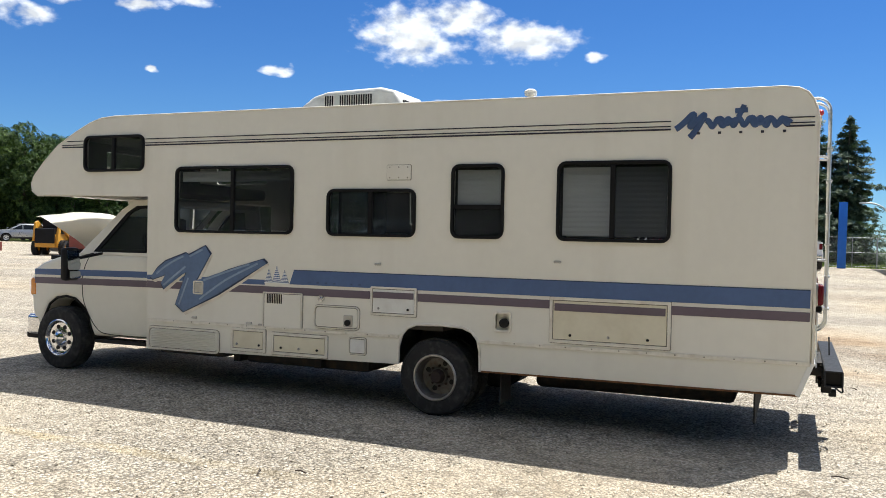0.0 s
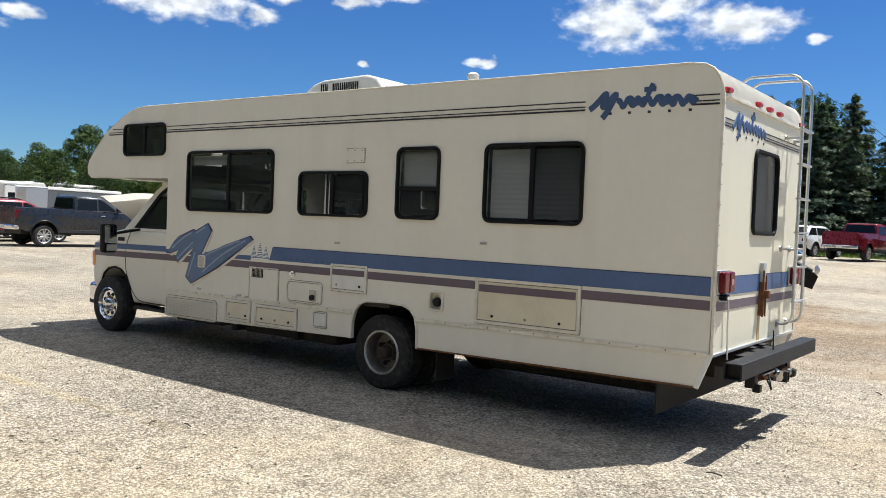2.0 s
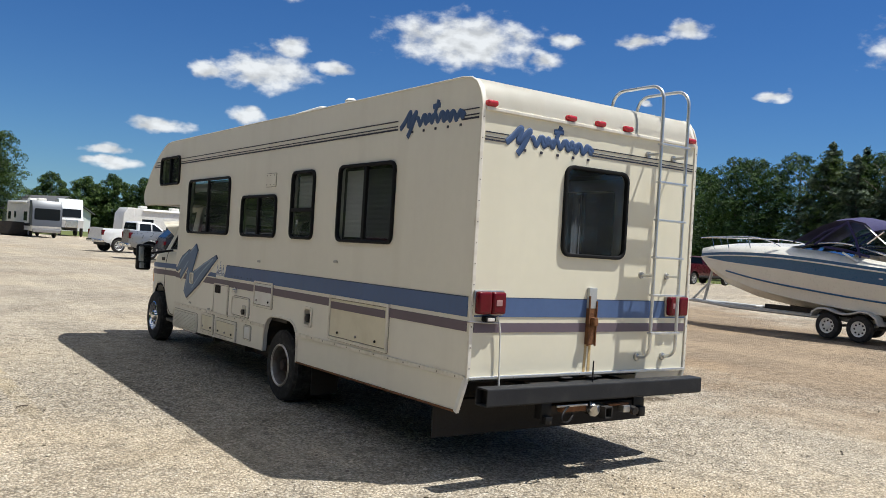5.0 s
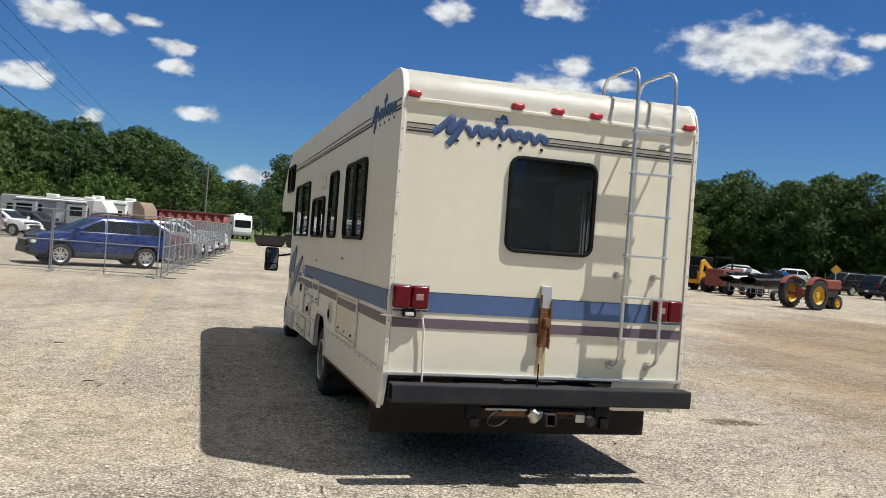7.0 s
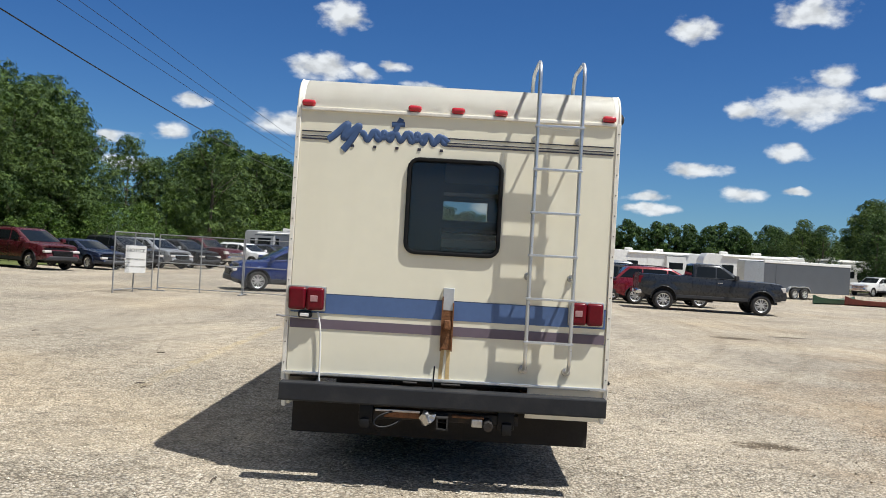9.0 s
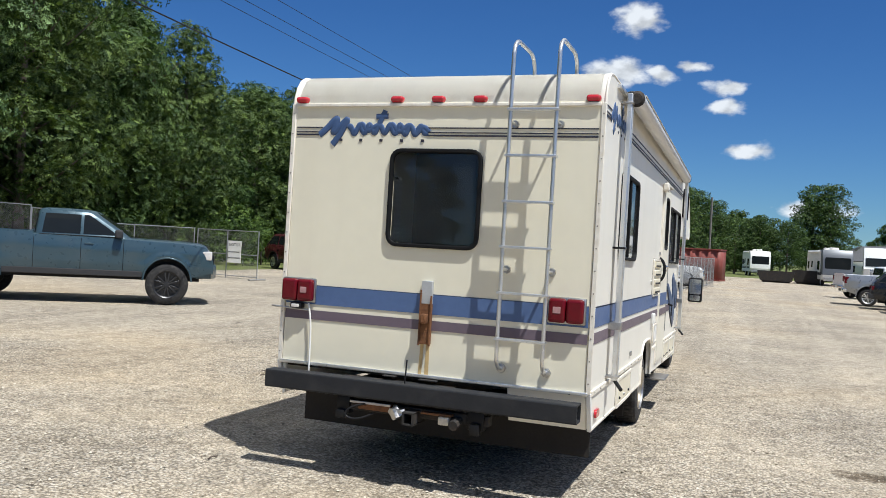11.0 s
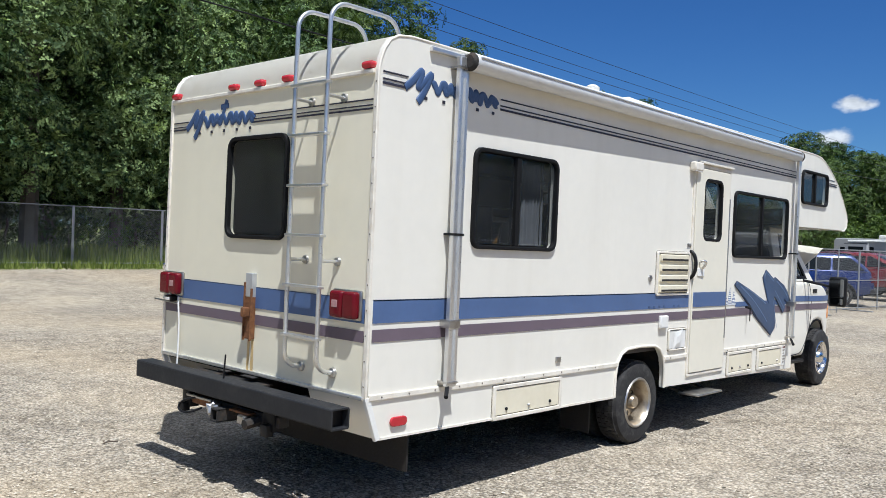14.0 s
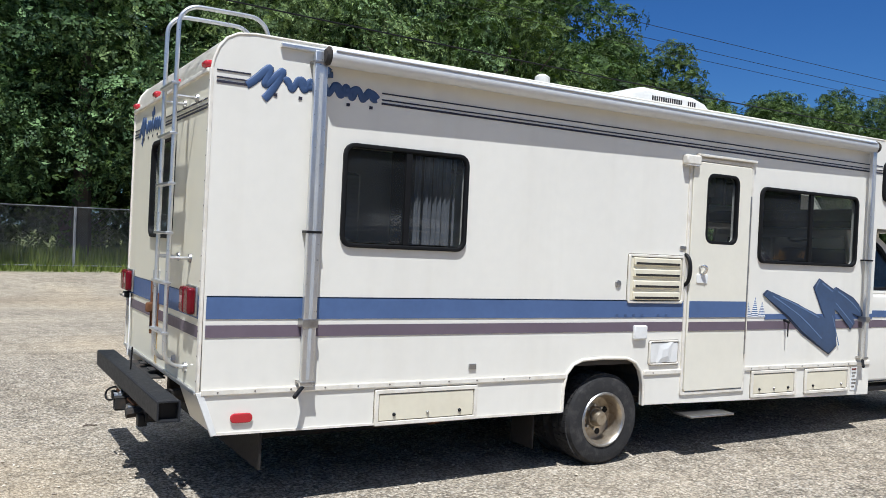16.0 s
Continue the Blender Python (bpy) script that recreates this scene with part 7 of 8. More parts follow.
LINES = [("near", (-25.2, -32), (-25.2, 17), 15, 13, 17, "woods behind the fence"), ("broad", (-31, -36), (-30, 26), 15, 15, 19, "woods behind the fence"),
         ("far", (-39, -40), (-37, 34), 7, 17, 20, "woods behind the fence"), ("bush", (-24.6, -30), (-24.6, 15), 18, 1.2, 2.6, "undergrowth"), ("bush", (-28.5, -34), (-28, 18), 26, 3.0, 5.0, "undergrowth"), ("wood", (33, 84), (40, 71), 4, 6.5, 8.5, "trees beyond the lot"), ("wood", (44, 84), (52, 70), 5, 9, 11.5, "trees beyond the lot"),
         ("wood", (-32, 22), (-27, 54), 11, 10, 13, "trees beyond the yard"), ("broad", (-38, 34), (-34, 66), 12, 12, 15, "trees beyond the yard"), ("bush", (-27, 24), (-21, 62), 16, 2, 4, "undergrowth"), ("bush", (-30, 24), (-25, 66), 14, 4, 6.5, "undergrowth"), ("wood", (-26.5, 19), (-27.5, 34), 5, 11.5, 13.5, "woods behind the fence"),
         ("broad", (-31, 74), (-9, 92), 14, 9.5, 12, "trees beyond the yard"), ("far", (-26, 84), (-8, 100), 10, 11, 13, "trees beyond the yard"), ("bush", (-26, 68), (-7, 86), 18, 4, 6.5, "undergrowth"),
         ("far", (-12, 138), (5, 150), 7, 8.5, 11.5, "far trees"), ("broad", (-9, 92), (-5.5, 99), 4, 8.5, 10.5, "trees beyond the yard"), ("far", (24, 175), (80, 150), 28, 8, 11.5, "far trees"), ("wood", (10, 146), (14.5, 143), 3, 13, 15.5, "far trees"),
         ("far", (50, 98), (78, 76), 10, 10, 13, "far trees"), ("broad", (42, 80), (66, 56), 11, 8.5, 11, "trees beyond the lot"), ("far", (50, 88), (78, 60), 14, 10.5, 13, "trees beyond the lot"),
         ("broad", (60, 46), (62, 24), 6, 10, 12, "trees beyond the lot"), ("broad", (47, 75), (67, 48), 13, 9.5, 12, "trees beyond the lot"), ("spruce", (58, -5), (58.5, 32), 10, 10.5, 12.4, "spruce row"), ("spruce", (55, -1.5), (56, 30), 14, 8.5, 10.8, "spruce row"), ("spruce", (60, -1), (61, 36), 12, 10.2, 12, "spruce row"),
         # unseen trees behind the camera, added for the windows to reflect
         ("far", (-30, -48), (60, -55), 6, 9, 12, "trees beyond the road")]
for kind, a, b, count, h0, h1, group in LINES:
    for k in range(count):
        u = (k + 0.5) / count
        tree(kind, a[0] + (b[0] - a[0]) * u + trng.uniform(-1.2, 1.2), a[1] + (b[1] - a[1]) * u + trng.uniform(-1.2, 1.2), trng.uniform(h0, h1), group)
tree("broad", -20.5, 66, 11.5, "trees beyond the yard")
tree("broad", 43.6, 68.0, 7.3, "trees beyond the lot", lime, "round yellow-green tree at the edge of the lot")
tree("broad", 63, 14, 12.5, "trees beyond the lot")
for kind, x, y, h in (("broad", -4.9, 80.5, 9.3), ("wood", -4.2, 91, 9.7), ("wood", -1.9, 94, 8.7), ("wood", -6.6, 88, 10.8), ("wood", -0.2, 119, 8.3), ("broad", 1.4, 121, 8.2), ("wood", 3.0, 119.5, 8.6), ("broad", 4.8, 121, 8.3), ("wood", 6.6, 120, 8.0)):
    tree(kind, x, y, h, "trees beyond the yard")


# ---- boat on its trailer ----
BOAT_BLUE = mat("boat_blue_gelcoat", (0.010, 0.095, 0.23), 0.3, var=0.08, coat=0.15)
GEL = mat("boat_white_gelcoat", (0.74, 0.71, 0.63), 0.3, var=0.07, scale=2, coat=0.4)
CANVAS = mat("navy_canvas", (0.032, 0.028, 0.105), 0.85, var=0.2, scale=4, bump=0.2)
VINYL = mat("tan_vinyl", (0.45, 0.34, 0.22), 0.6, var=0.12)


BERTH = pose(14.9, 5.33, 0.12, 0, 0, 88) @ Matrix.Diagonal((0.86, 0.86, 0.86, 1))
boat = thing("motor_boat", BERTH, "white and blue cabin motor boat under a navy canvas", "boat")
# along the boat: keel, chine, foot of the blue band, rail, half width
STATIONS = [(-2.36, 1.14, 1.18, 1.27, 1.36, 1.02), (-2.12, 0.86, 0.98, 1.33, 1.50, 1.10), (-1.86, 0.74, 0.84, 1.42, 1.70, 1.15), (-1.60, 0.72, 0.80, 1.47, 1.92, 1.18), (-1.0, 0.70, 0.78, 1.52, 1.97, 1.22),
            (0.0, 0.70, 0.82, 1.60, 2.05, 1.26), (1.2, 0.72, 0.92, 1.70, 2.15, 1.26), (2.4, 0.78, 1.02, 1.80, 2.22, 1.16), (3.6, 0.92, 1.18, 1.86, 2.24, 0.94), (4.8, 1.20, 1.42, 1.92, 2.22, 0.58), (5.7, 1.60, 1.72, 2.0, 2.18, 0.24), (6.2, 1.98, 2.0, 2.05, 2.14, 0.04)]


def hull_rows(side, *cols):
    """cols: (width factor, index of the height) from keel to rail."""
    return [[(x, side * w * f, h[i]) for f, i in cols] for x, *h, w in STATIONS]


for sg in (-1, 1):
    part("hull_bottom", loft(hull_rows(sg, (0.0, 0), (0.50, 0), (0.84, 1))), GEL, boat)
    part("hull_side", loft(hull_rows(sg, (0.84, 1), (0.95, 2))), GEL, boat)
    part("hull_band", loft(hull_rows(sg, (0.95, 2), (1.0, 3))), BOAT_BLUE, boat, "blue band along the hull")
    part("rub_rail", tube([(x, sg * w * 1.005, h[3] - (0.10 if x > -1.7 else 0.05)) for x, *h, w in STATIONS], 0.022, seg=2), WHITE_PLASTIC, boat)
    part("chine_rail", tube([(x, sg * w * 0.85, h[1]) for x, *h, w in STATIONS[1:9]], 0.02, seg=1), GEL, boat)
    part("pinstripe", tube([(x, sg * w * 0.895, h[1] + (h[2] - h[1]) * 0.42) for x, *h, w in STATIONS[2:10]], 0.026, seg=1), BOAT_BLUE, boat)
    part("deck_coaming", loft([[(x, sg * w, h[3]), (x, sg * w * 0.90, h[3] + 0.10 * k), (x, sg * w * 0.70, h[3] + 0.20 * k)] for (x, *h, w), k in zip(STATIONS[3:], (0.3, 0.6, 0.9, 1.1, 1.2, 1.1, 0.9, 0.6, 0.3))]), GEL, boat)
    part("stern_wing", loft([[(x, sg * w, h[3]), (x, sg * w * 0.93, h[3] + 0.02), (x, sg * w * 0.84, h[3] - 0.02), (x, sg * w * 0.80, 1.34)] for x, *h, w in STATIONS[:4]]), BOAT_BLUE, boat, "blue wing sloping down to the swim platform")
    part("stern_rail", tube([(-1.05, sg * 1.10, 2.0), (-1.20, sg * 1.09, 2.16), (-1.62, sg * 1.06, 2.14), (-2.05, sg * 1.02, 1.78), (-2.2, sg * 1.0, 1.50)], 0.020, seg=3), CHROME, boat)
    part("windscreen_frame", tube([(2.35, sg * 0.45, 2.46), (1.6, sg * 0.92, 2.62), (0.2, sg * 1.0, 2.62), (-1.35, sg * 1.08, 2.10)], 0.026, seg=2), CHROME, boat)
    part("windscreen_glass", quad((2.3, sg * 0.5, 2.42), (1.6, sg * 0.90, 2.60), (0.2, sg * 0.99, 2.60), (0.3, sg * 1.04, 2.25)), GLASS, boat)
    part("clear_side", loft([[(1.7, sg * 0.85, 2.45), (1.6, sg * 0.88, 2.72)], [(0.9, sg * 0.95, 2.45), (0.8, sg * 0.93, 3.10)], [(0.2, sg * 1.05, 2.30), (0.5, sg * 0.95, 3.20)], [(-0.45, sg * 1.08, 2.22), (0.0, sg * 0.96, 3.10)]]), GLASS, boat, "clear vinyl side curtain")
    for u in ([(0.60, 0.97, 3.22), (0.3, 1.02, 2.75), (0.1, 1.07, 2.25)], [(0.60, 0.97, 3.20), (1.1, 0.98, 2.85), (1.5, 1.0, 2.55)], [(1.9, 0.8, 2.55), (1.25, 0.92, 2.92), (0.6, 0.95, 3.16)], [(1.2, 1.0, 2.50), (0.5, 1.03, 2.42), (-0.15, 1.07, 2.28)]):
        part("curtain_trim", tube([(p[0], sg * p[1], p[2]) for p in u], 0.032, seg=2, smooth=False), CANVAS, boat)
    part("canvas_frame", rod((0.1, sg * 0.96, 3.12), (-1.09, sg * 1.09, 2.20), 0.016), STEEL, boat)
    part("canvas_frame", rod((-0.45, sg * 0.98, 2.96), (-0.05, sg * 1.05, 2.62), 0.018), CHROME, boat)
    part("grab_rail", rod((0.55, sg * 1.16, 2.36), (0.10, sg * 1.20, 2.14), 0.028), WHITE_PLASTIC, boat)
    part("bow_rail", tube([(2.6, sg * 0.95, 2.45), (3.2, sg * 0.88, 2.72), (4.6, sg * 0.56, 2.72), (6.0, sg * 0.10, 2.68), (6.3, 0, 2.66)], 0.018, seg=2), CHROME, boat)
    for x, w in ((3.9, 0.74), (4.9, 0.48), (5.7, 0.20)):
        part("rail_post", rod((x - 0.16, sg * w, 2.22), (x, sg * w, 2.72), 0.014, 6), CHROME, boat)
    vt = part("hull_vent", box(-1.48, -0.90, sg * 1.215 - 0.02, sg * 1.215 + 0.008, 1.87, 1.95, 0.008), DARK, boat)
    for k in range(6):
        part("vent_slot", box(-1.46 + 0.094 * k, -1.40 + 0.094 * k, sg * 1.215 - 0.02, sg * 1.215 + 0.016, 1.885, 1.935), BLACK, vt)
    for x0_, x1_, z0_ in ((-1.55, -1.28, 1.66), (-1.20, -1.02, 1.67), (-0.92, -0.70, 1.70), (-0.62, -0.52, 1.71)):
        part("name_bar", box(x0_, x1_, sg * 1.195 - 0.02, sg * 1.195 + 0.012, z0_, z0_ + (0.07 if x0_ < -1 else 0.025)), WHITE_PLASTIC, boat)
part("transom", box(-1.70, -1.64, -0.98, 0.98, 1.10, 1.94, 0.02), GEL, boat)
part("transom_panel", box(-1.73, -1.70, -0.90, 0.90, 1.42, 1.84, 0.01), BOAT_BLUE, boat)
part("transom_panel", box(-1.755, -1.735, -0.35, 0.35, 1.40, 1.90, 0.01), GEL, boat)
part("swim_platform", box(-2.42, -1.70, -1.0, 1.0, 1.27, 1.34, 0.03), GEL, boat)
part("lower_transom", loft([[(-2.05, -0.92, 0.98), (-2.05, 0, 0.76), (-2.05, 0.92, 0.98)], [(-2.32, -0.96, 1.28), (-2.32, 0, 1.28), (-2.32, 0.96, 1.28)]]), GEL, boat)
part("foredeck", loft([[(x, -w * 0.70, h[3] + 0.20 * k), (x, 0, h[3] + 0.20 * k + 0.12), (x, w * 0.70, h[3] + 0.20 * k)] for (x, *h, w), k in zip(STATIONS[7:], (1.2, 1.1, 0.9, 0.6, 0.3))]), GEL, boat)
part("cockpit_floor", box(-1.64, 2.4, -0.80, 0.80, 1.45, 1.50), GEL, boat)
part("engine_cover", box(-1.66, -1.05, -0.95, 0.95, 1.86, 2.02, 0.06), GEL, boat)
part("sun_pad", box(-1.0, -0.2, -0.9, 0.9, 1.84, 2.06, 0.06), VINYL, boat)
part("helm_seat", box(0.4, 1.0, -0.8, 0.8, 1.8, 2.35, 0.08), VINYL, boat)
part("canvas_top", loft([[(x, y * 0.97, z + 0.12 * (1 - abs(y) ** 2.5)) for y in (-1, -0.85, -0.5, 0, 0.5, 0.85, 1)] for x, z in ((2.3, 2.56), (1.8, 2.84), (1.35, 3.08), (0.95, 3.22), (0.5, 3.26), (0.1, 3.18), (-0.08, 3.04), (-0.12, 2.94))]), CANVAS, boat)
od = part("outdrive", box(-2.30, -2.02, -0.22, 0.22, 0.72, 1.22, 0.05), BLACK, boat, "black stern drive tilted up")
part("drive_leg", moved(box(-0.62, 0.12, -0.13, 0.13, -0.18, 0.17, 0.06), Matrix.Translation((-2.28, 0, 1.02)) @ pose(0, 0, 0, 0, -24, 0)), BLACK, od)
part("drive_fin", moved(plate([(-0.86, -0.34), (-0.50, -0.40), (-0.30, 0.0), (-0.70, 0.12), (-0.84, 0.06)], (), 0.06, 0.015), Matrix.Translation((-2.28, 0, 1.02)) @ pose(0, 0, 0, 0, -24, 0) @ Matrix(((1, 0, 0, 0), (0, 0, -1, 0.03), (0, 1, 0, 0), (0, 0, 0, 1)))), BLACK, od)
part("propeller", moved(lathe([(-0.08, 0.03), (0.0, 0.16), (0.02, 0.16), (0.06, 0.04)], 8, "X"), Matrix.Translation((-3.02, 0, 0.92))), STEEL, od)

trl = thing("boat_trailer", BERTH, "galvanised twin-axle boat trailer with white wheels", "boat trailer")
for sy in (-1, 1):
    part("frame_beam", rod((-2.15, sy * 0.75, 0.55), (4.4, sy * 0.75, 0.55), 0.06, 6), GALV, trl)
    part("tongue_beam", rod((4.4, sy * 0.75, 0.55), (6.5, 0, 0.58), 0.055, 6), GALV, trl)
    part("bunk", box(-2.0, 3.2, sy * 0.62 - 0.06, sy * 0.62 + 0.06, 0.60, 0.74), DARK, trl)
    part("guide_post", joined(rod((-1.28, sy * 1.27, 0.5), (-1.28, sy * 1.27, 1.2), 0.045, 8), rod((-1.28, sy * 0.75, 0.52), (-1.28, sy * 1.27, 0.52), 0.035, 6)), GALV, trl)
    part("guide_cap", rod((-1.28, sy * 1.27, 1.15), (-1.28, sy * 1.27, 1.33), 0.055, 8), RED_LENS, trl)
    part("tail_lamp", box(-1.55, -1.32, sy * 1.12 - 0.03, sy * 1.12 + 0.03, 0.47, 0.60), RED_LENS, trl)
    arch = [(1.35, 0.58), (1.30, 0.72), (1.12, 0.83), (0.9, 0.85), (0.6, 0.76), (0.4, 0.73), (0.2, 0.76), (-0.1, 0.85), (-0.35, 0.83), (-0.55, 0.70), (-0.62, 0.5), (-0.58, 0.5), (-0.48, 0.68), (-0.3, 0.78), (-0.1, 0.80), (0.2, 0.71), (0.4, 0.68), (0.6, 0.71), (0.9, 0.80), (1.1, 0.78), (1.25, 0.69), (1.30, 0.58)]
    part("fender", moved(plate(arch, (), 0.30, 0.01), Matrix(((1, 0, 0, 0), (0, 0, -1, sy * 1.1), (0, 1, 0, 0), (0, 0, 0, 1)))), GALV, trl)
    for ax in (0.85, -0.05):
        w_ = part("wheel", moved(lathe([(-0.10, 0.21), (-0.10, 0.32), (-0.07, 0.35), (0.07, 0.35), (0.10, 0.32), (0.10, 0.21), (0.05, 0.20)], 28, "Y", False), Matrix.Translation((ax, sy * 1.1, 0.36))), TYRE, trl)
        out_ = Matrix.Translation((ax, sy * 1.1, 0.36)) @ Matrix.Diagonal((1, sy, 1, 1))
        part("rim", moved(lathe([(0.10, 0.215), (0.095, 0.195), (0.05, 0.18), (0.05, 0.09), (0.09, 0.07), (0.10, 0.0)], 28, "Y", False), out_), WHITE_PLASTIC, w_, "white steel trailer rim")
        for k in range(8):
            part("rim_hole", moved(lathe([(0.0, 0.028), (0.004, 0.026)], 10, "Y"), out_ @ Matrix.Translation((0.135 * math.cos(k * 0.785), 0.049, 0.135 * math.sin(k * 0.785)))), BLACK, w_)
for ax in (0.85, -0.05):
    part("axle", rod((ax, -1.05, 0.36), (ax, 1.05, 0.36), 0.035, 6), DARK, trl)
for x in (-2.1, -1.28, 2.2, 4.3):
    part("cross_beam", rod((x, -0.75, 0.55), (x, 0.75, 0.55), 0.05, 6), GALV, trl)
part("tongue", rod((4.3, 0, 0.56), (7.8, 0, 0.56), 0.05, 6), GALV, trl)
part("coupler", box(7.7, 8.1, -0.07, 0.07, 0.52, 0.66, 0.02), STEEL, trl)
part("winch_post", joined(rod((6.0, 0, 0.58), (5.75, 0, 1.60), 0.05, 6), rod((6.5, 0, 0.58), (5.85, 0, 1.2), 0.04, 6)), GALV, trl)
part("jack_post", rod((7.0, 0.08, 0.0), (7.0, 0.08, 0.88), 0.035, 8), GALV, trl)
part("jack_wheel", moved(lathe([(-0.03, 0.09), (0.03, 0.09)], 14, "Y"), Matrix.Translation((7.0, 0.08, -0.03))), BLACK, trl)


# ---- machines ----
ORANGE = mat("construction_yellow", (0.72, 0.34, 0.03), 0.4, var=0.12, scale=3, dirt=((0.25, 0.18, 0.1), 0.3))
YELLOW = mat("wheel_yellow", (0.72, 0.42, 0.03), 0.45, var=0.15, scale=5, dirt=((0.3, 0.2, 0.1), 0.4))
BARN_RED = mat("faded_red_paint", (0.24, 0.055, 0.04), 0.6, var=0.3, scale=3, dirt=((0.12, 0.06, 0.04), 0.5))


def big_wheel(parent, x, y, r, w, rim_r, material):
    t = part("wheel", moved(lathe([(-w, rim_r), (-w, r * 0.9), (-w * 0.7, r * 0.98), (w * 0.7, r * 0.98), (w, r * 0.9), (w, rim_r), (w * 0.6, rim_r - 0.02), (-w * 0.6, rim_r - 0.02)], 32, "Y", False), Matrix.Translation((x, y, r))), TYRE, parent)
    bm = bmesh.new()
    for k in range(22):
        for s in (-1, 1):
            bmesh.ops.create_cube(bm, size=1, matrix=Matrix.Translation((x, y, r)) @ pose(0, 0, 0, 0, 360 * (k + (0.5 if s > 0 else 0)) / 22, 0) @ Matrix.Translation((0, s * w * 0.5, r * 0.985)) @ pose(0, 0, 0, 0, 0, s * 28) @ Matrix.Diagonal((0.05, w * 1.1, 0.06, 1)))
    part("tread", mesh_of(bm), TYRE, t)
    part("rim", moved(lathe([(-w * 0.7, rim_r), (-w * 0.3, rim_r - 0.05), (0.0, rim_r * 0.85), (0.03, rim_r * 0.35), (0.10, rim_r * 0.3), (0.10, 0.001)], 24, "Y", False), Matrix.Translation((x, y, r)) @ Matrix.Diagonal((1, 1 if y > 0 else -1, 1, 1))), material, t)
    part("rim", moved(lathe([(w * 0.7, rim_r), (w * 0.3, rim_r - 0.05), (0.01, rim_r * 0.85), (0.04, 0.001)], 24, "Y", False), Matrix.Translation((x, y, r)) @ Matrix.Diagonal((1, 1 if y > 0 else -1, 1, 1))), material, t)
    return t


tr_ = thing("farm_tractor", pose(22.6, 24.2, ground_z(22.6, 24.2), 0, 0, 12) @ Matrix.Diagonal((0.85, 0.85, 0.85, 1)), "old faded red farm tractor with yellow wheels", "tractor")
for sy in (-1, 1):
    big_wheel(tr_, -0.55, sy * 0.78, 0.74, 0.17, 0.47, YELLOW)
    big_wheel(tr_, 1.75, sy * 0.20, 0.36, 0.08, 0.22, YELLOW)
    part("mudguard", moved(plate([(0.2, 1.25), (-0.1, 1.52), (-0.55, 1.62), (-0.95, 1.50), (-1.2, 1.2), (-1.12, 1.2), (-0.9, 1.43), (-0.55, 1.54), (-0.15, 1.45), (0.1, 1.2)], (), 0.34, 0.01), Matrix(((1, 0, 0, 0), (0, 0, -1, sy * 0.76), (0, 1, 0, 0), (0, 0, 0, 1)))), BARN_RED, tr_)
part("bonnet", box(0.35, 2.0, -0.24, 0.24, 1.02, 1.52, 0.08, 3), BARN_RED, tr_)
part("engine", box(0.35, 1.85, -0.20, 0.20, 0.62, 1.05, 0.03), DARK, tr_)
part("grille", box(1.98, 2.03, -0.2, 0.2, 0.8, 1.45, 0.02), DARK, tr_)
part("gearbox", box(-0.9, 0.4, -0.24, 0.24, 0.55, 1.0, 0.06), BARN_RED, tr_)
part("rear_axle", rod((-0.55, -0.8, 0.74), (-0.55, 0.8, 0.74), 0.09, 10), BARN_RED, tr_)
part("seat", joined(box(-1.0, -0.6, -0.24, 0.24, 1.25, 1.32, 0.03), box(-1.08, -0.98, -0.24, 0.24, 1.3, 1.5, 0.03)), DARK, tr_)
part("steering_wheel", moved(tube([(0.2 * math.cos(a), 0.2 * math.sin(a), 0) for a in [k * math.pi / 8 for k in range(16)]], 0.016, True, 2, False), Matrix.Translation((-0.05, 0, 1.6)) @ pose(0, 0, 0, 0, -50, 0)), BLACK, tr_)
part("exhaust", rod((1.1, 0.1, 1.5), (1.1, 0.1, 1.8), 0.035, 8), RUST, tr_)
part("front_post", rod((1.75, 0, 0.4), (1.75, 0, 0.9), 0.07, 8), BARN_RED, tr_)
sgn_ = thing("warning_sign", pose(34.5, 36.4, ground_z(34, 36), 0, 0, -40), "yellow diamond road sign beyond the parked cars", "sign")
part("plate", moved(box(-0.22, 0.22, -0.01, 0.01, -0.22, 0.22), Matrix.Translation((0, 0, 1.75)) @ pose(0, 0, 0, 0, 45, 0)), YELLOW, sgn_)
part("post", rod((0, 0, 0), (0, 0, 1.7), 0.03), GALV, sgn_)

sk = thing("skid_loader", pose(26.2, 37.9, ground_z(26, 38), 0, 0, 25), "yellow and black skid steer loader", "loader")
for sy in (-1, 1):
    for x in (-0.55, 0.55):
        big_wheel(sk, x, sy * 0.72, 0.40, 0.14, 0.2, ORANGE)
    part("lift_arm", moved(plate([(-1.25, 0.75), (-1.05, 1.75), (-0.75, 1.85), (0.5, 1.15), (1.35, 0.55), (1.25, 0.42), (0.3, 0.98), (-0.75, 1.55), (-1.0, 0.75)], (), 0.12, 0.02), Matrix(((1, 0, 0, 0), (0, 0, -1, sy * 0.62), (0, 1, 0, 0), (0, 0, 0, 1)))), ORANGE, sk)
part("body", box(-1.25, 0.85, -0.55, 0.55, 0.42, 1.15, 0.06), ORANGE, sk)
part("engine_cover", box(-1.32, -0.6, -0.52, 0.52, 0.65, 1.45, 0.05), BLACK, sk)
part("cab", box(-0.55, 0.55, -0.45, 0.45, 1.1, 2.0, 0.06), BLACK, sk)
part("cab_glass", box(-0.4, 0.4, -0.46, 0.46, 1.3, 1.85), GLASS_CAR, sk)
